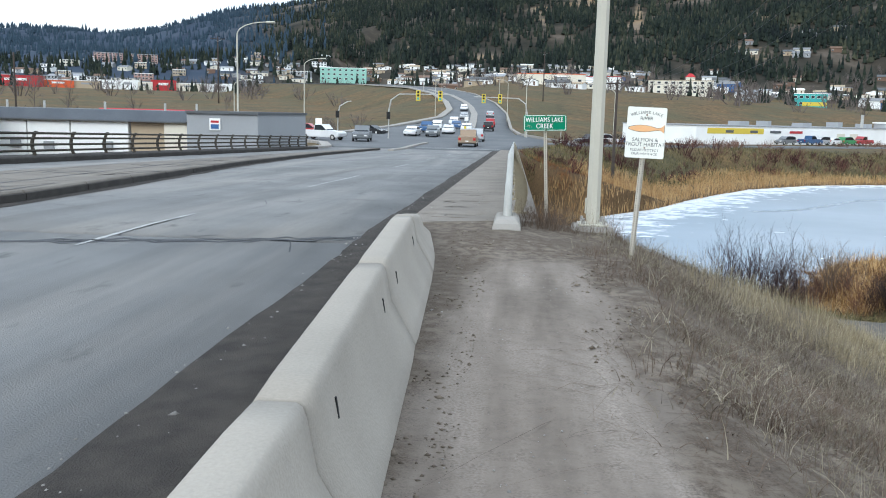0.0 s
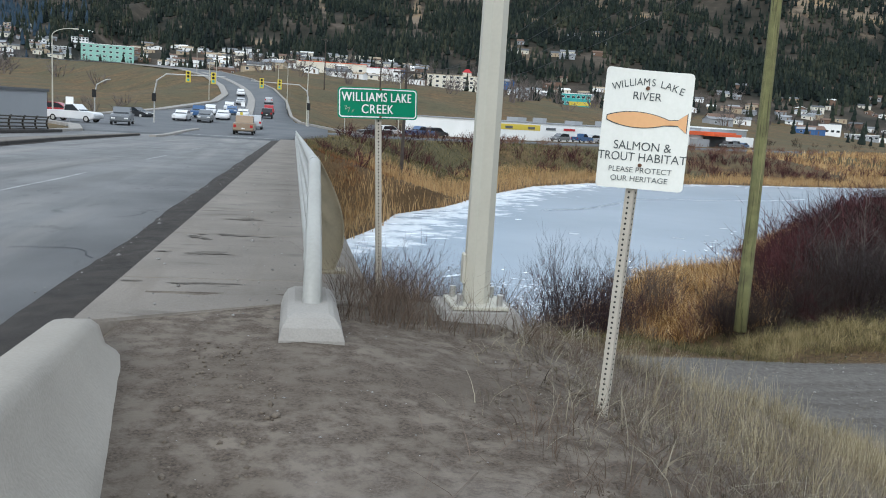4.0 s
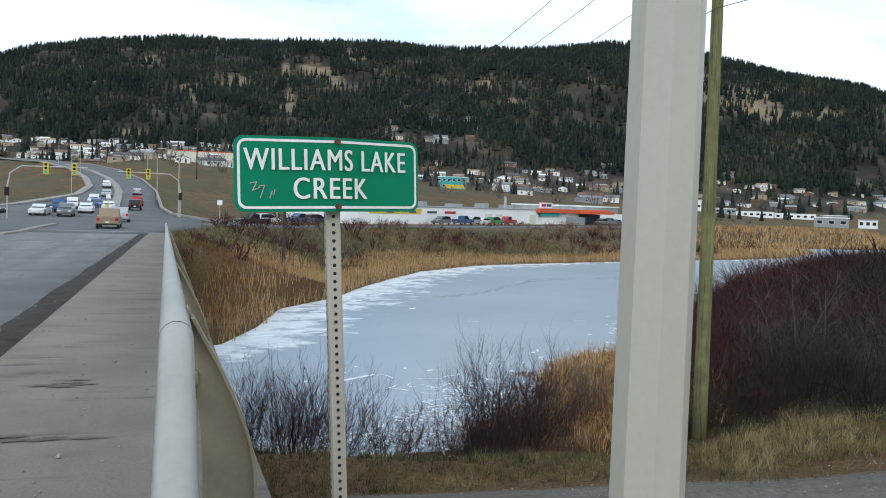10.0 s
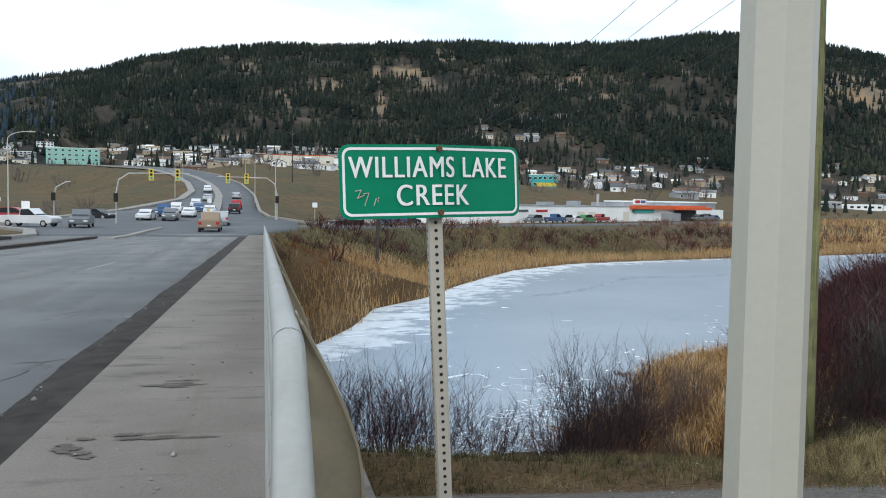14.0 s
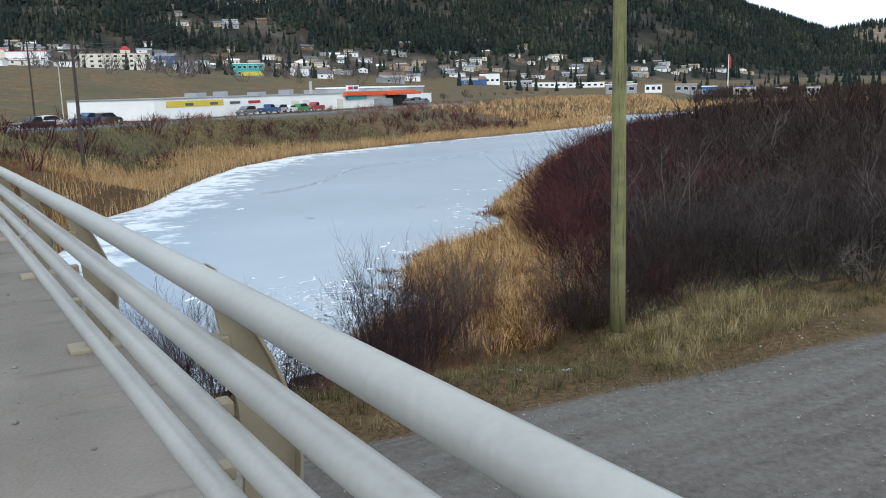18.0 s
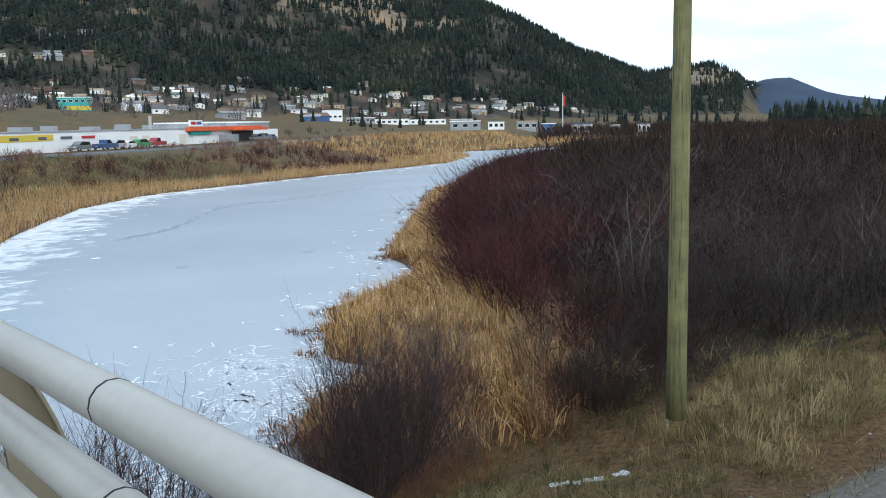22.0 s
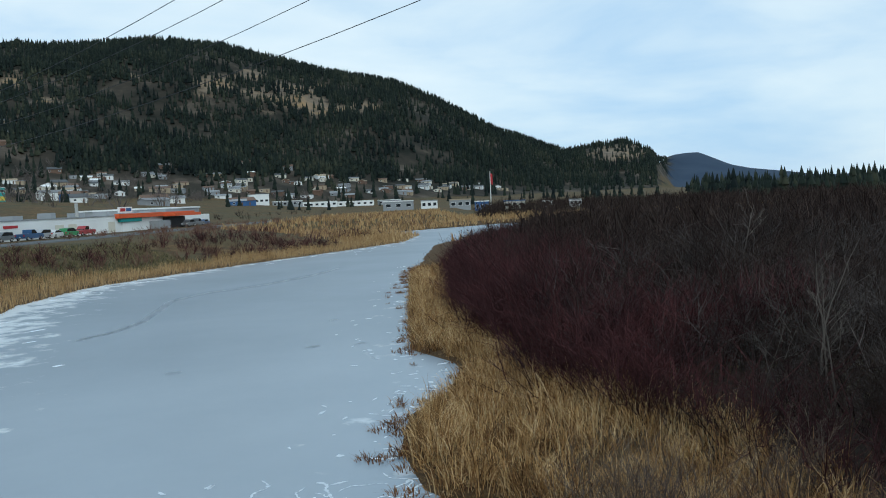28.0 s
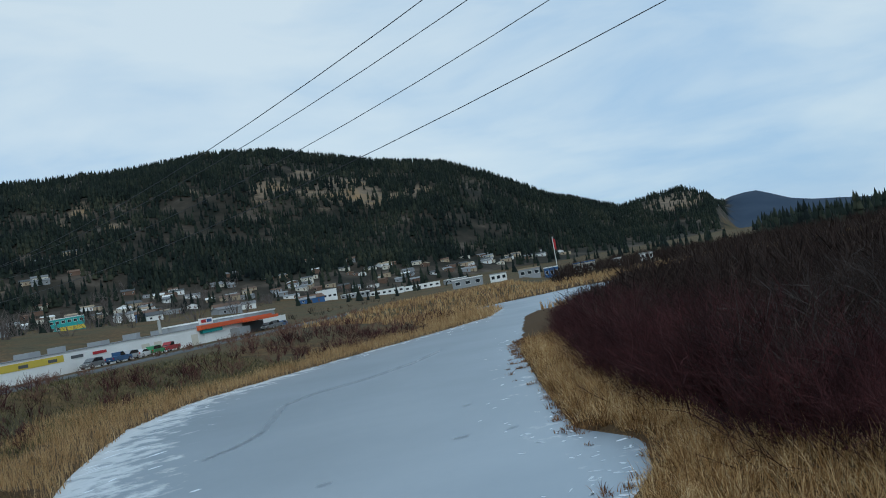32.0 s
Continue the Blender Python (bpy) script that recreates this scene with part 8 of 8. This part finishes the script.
signal_mast(-15.55, 115, -2.0, 6.1, 8.4, (4.0, 7.0), "mast arm with two yellow signal heads over the crossing")
signal_mast(3.4, 131, -2.0, 6.2, 8.2, (4.2, 6.7), "mast arm with two yellow signal heads over the climbing road", -1)
signal_mast(-24, 122, -2.0, 5.0, 2.0, (), "short signal post at the side street")


def small_sign(x, y, z, h, w, material, label, shape=4):
    par = thing("street_sign", label, "street sign", pose(x, y, z), "street signs")
    part("post", tube([(0, 0, -0.4), (0, 0, h)], 0.04, 6), M_STEEL, par)
    rings = [[(w / 2 * math.cos(2 * math.pi * (k + 0.5) / shape), yy, h - w / 3 + w / 2 * math.sin(2 * math.pi * (k + 0.5) / shape)) for k in range(shape)] for yy in (-0.08, -0.05)]
    part("panel", loft(rings), material, par)


small_sign(-22, 101, -2.0, 2.6, 1.1, P_WHITE, "white diamond shaped back of a road sign")
small_sign(-31, 103, -2.0, 2.4, 1.0, P_WHITE, "white road sign at the corner")
small_sign(-36, 112, -2.0, 2.2, 1.0, P_WHITE, "white triangular road sign", 3)
small_sign(-6.4, 141, -1.5, 2.6, 0.9, P_WHITE, "white traffic sign on the median")
small_sign(-6.5, 139.5, -1.6, 1.2, 0.6, P_YELLOW, "yellow hazard marker on the median nose")
small_sign(8, 119, -2.0, 2.8, 0.9, P_WHITE, "white street sign by the lower street")


# ---- vehicles ----
M_TYRE = mat("tyre", (0.018, 0.018, 0.018), (0.03, 0.03, 0.03), 0.9, 8, 60, 0.1)
M_LAMPR = mat("tail_lamp", (0.45, 0.02, 0.02), (0.35, 0.015, 0.015), 0.3, 5, 20, 0)
M_LAMPW = mat("head_lamp", (0.75, 0.75, 0.72), (0.65, 0.65, 0.62), 0.2, 5, 20, 0)
CARP = {k: mat("car_" + k, c, tuple(v * 0.85 for v in c), 0.28, 0.8, 20, 0.0, metal=0.2, spec=0.6) for k, c in (("white", (0.72, 0.72, 0.72)), ("silver", (0.42, 0.43, 0.44)), ("black", (0.015, 0.016, 0.018)), ("blue", (0.04, 0.10, 0.22)), ("red", (0.36, 0.025, 0.03)), ("tan", (0.30, 0.22, 0.15)), ("grey", (0.16, 0.17, 0.18)), ("green", (0.05, 0.26, 0.09)))}


def build_car(kind, colour, label):
    """y is forward. Body shell, glass house, four wheels, lamps."""
    par = thing("pickup_truck" if kind == "pickup" else "car", label, "pickup truck" if kind == "pickup" else "car", None, "vehicles on the road")
    L, W = (5.6, 1.95) if kind == "pickup" else (4.6, 1.85)
    hl = L / 2
    if kind == "pickup":
        body = [(-hl, 0.45), (-hl, 1.12), (-0.55, 1.15), (0.9, 1.15), (hl - 0.25, 1.05), (hl, 0.85), (hl, 0.42), (hl - 0.5, 0.32), (-hl + 0.4, 0.34)]
        cab = [(-0.75, 1.12), (-0.65, 1.80), (0.35, 1.84), (1.15, 1.12)]
    elif kind == "suv":
        body = [(-hl, 0.42), (-hl, 0.95), (-hl + 0.08, 1.05), (hl - 1.15, 1.02), (hl - 0.2, 0.86), (hl, 0.66), (hl, 0.36), (hl - 0.4, 0.28), (-hl + 0.3, 0.30)]
        cab = [(-hl + 0.06, 1.0), (-hl + 0.35, 1.62), (-0.2, 1.70), (0.45, 1.62), (1.3, 1.0)]
    else:
        body = [(-hl, 0.38), (-hl, 0.90), (-hl + 0.7, 0.98), (hl - 1.3, 0.95), (hl - 0.2, 0.78), (hl, 0.58), (hl, 0.3), (hl - 0.4, 0.22), (-hl + 0.3, 0.24)]
        cab = [(-hl + 0.55, 0.94), (-hl + 1.15, 1.40), (0.2, 1.44), (1.15, 0.94)]
    part("body", extrude(body, -W / 2, W / 2, 0.05), CARP[colour], par)
    bm = extrude(cab, -W / 2 + 0.12, W / 2 - 0.12, 0.03)
    part("cabin", bm, CARP[colour], par)
    inset = [(y0 * 0.985 + (0.03 if y0 < 0 else -0.03), z0 - 0.06 if z0 > 1.3 else z0 + 0.03) for y0, z0 in cab]
    part("side_glass", extrude([(y0 * 0.94, z0) for y0, z0 in inset], -W / 2 + 0.108, W / 2 - 0.108), M_GLASS, par, "dark side windows")
    part("screen_glass", extrude([(y0 * 1.0 + (-0.035 if y0 < 0 else 0.035), z0) for y0, z0 in inset], -W / 2 + 0.22, W / 2 - 0.22), M_GLASS, par, "dark front and rear glass")
    for sy in (-1, 1):
        for sx in (-1, 1):
            x, yy = sx * (W / 2 - 0.10), sy * (hl - 0.88)
            wh = part("wheel", tube([(x - 0.11, yy, 0.34), (x + 0.11, yy, 0.34)], 0.34, 16), M_TYRE, par)
            part("rim", tube([(x - 0.118, yy, 0.34), (x + 0.118, yy, 0.34)], 0.21, 10), M_STEEL, wh)
    for sx in (-1, 1):
        part("headlight", boxbm(sx * 0.62 - 0.2, sx * 0.62 + 0.2, hl - 0.06, hl + 0.012, 0.62, 0.78, 0.02), M_LAMPW, par)
        part("tail_light", boxbm(sx * (W / 2 - 0.2) - 0.14, sx * (W / 2 - 0.2) + 0.14, -hl - 0.012, -hl + 0.06, 0.70, 0.98, 0.02), M_LAMPR, par)
    part("plate", boxbm(-0.16, 0.16, -hl - 0.015, -hl + 0.02, 0.56, 0.68), M_WHITE, par, "plain pale plate")
    return par


CARS = {}


def car(kind, colour, x, y, rot, label, z=None):
    key = (kind, colour)
    z = float(road_z(y)) if z is None else z
    if key not in CARS:
        CARS[key] = build_car(kind, colour, label)
        CARS[key].matrix_basis = pose(x, y, z, 0, 0, rot)
    else:
        tagged(copy_thing(CARS[key], pose(x, y, z, 0, 0, rot)), label)


car("suv", "silver", -3.3, 112, 0, "silver sport utility car driving away over the crossing")
car("pickup", "tan", -3.4, 92, 0, "tan pickup truck at the crossing")
car("sedan", "white", -6.6, 146, 180, "white car waiting in the queue")
CQ = (("sedan", "white", -13.8, 128, 175, "white car waiting at the crossing"), ("suv", "grey", -10.6, 127, 180, "grey car waiting at the crossing"), ("sedan", "white", -9.0, 137, 180, "white car waiting in the queue"), ("pickup", "blue", -12.6, 138, 178, "blue pickup truck waiting in the queue"), ("suv", "white", -12.0, 150, 180, "white sport utility car in the queue"), ("sedan", "blue", -9.0, 156, 180, "dark blue car in the queue"), ("suv", "white", -10.6, 172, 180, "white car coming down the hill"), ("sedan", "silver", -10.0, 196, 180, "silver car coming down the hill"), ("suv", "white", -12.0, 228, 185, "white car high on the climbing road"), ("suv", "red", -3.2, 168, 0, "dark red car climbing the hill"), ("sedan", "silver", -4.4, 205, 2, "silver car climbing the hill"), ("suv", "black", -3.0, 150, 0, "dark car climbing the hill"))
for c_ in CQ:
    car(*c_)
for c_ in (("pickup", "white", -21.5, 101, 250, "white pickup truck turning at the crossing"), ("pickup", "grey", -16.5, 100, 185, "dark grey pickup truck turning on to the bridge"), ("suv", "red", -27.5, 118, 265, "dark red car on the side street"), ("sedan", "black", -20.5, 132, 240, "dark car at the kerb"), ("suv", "silver", -41, 112, 80, "silver car on the side street"), ("suv", "black", -48, 110.5, 85, "dark car on the side street")):
    car(*c_, z=-1.93)
ang = math.degrees(math.atan2(252 - 164.6, 157 - 35.6))
for i, (kind, col, s, off) in enumerate((("suv", "grey", 22, -3), ("pickup", "blue", 29, -3.5), ("suv", "silver", 33, -3), ("sedan", "white", 37, -3.4), ("pickup", "red", 45, -4.2), ("suv", "green", 40.5, -4), ("suv", "grey", 93, -4), ("pickup", "grey", 98, -4), ("sedan", "blue", 102, -4), ("suv", "black", -14, -3), ("pickup", "blue", -19, -4), ("suv", "white", -25, -3), ("pickup", "black", -36, -12))):
    x = 35.6 + s * math.cos(radians(ang)) - off * math.sin(radians(ang))
    y = 164.6 + s * math.sin(radians(ang)) + off * math.cos(radians(ang))
    car(kind, col, x, y, ang - 90 if i % 2 else ang + 90, "%s %s parked at the long white shop" % (col, "pickup truck" if kind == "pickup" else "car"), z=lz(x, y) + 0.12)
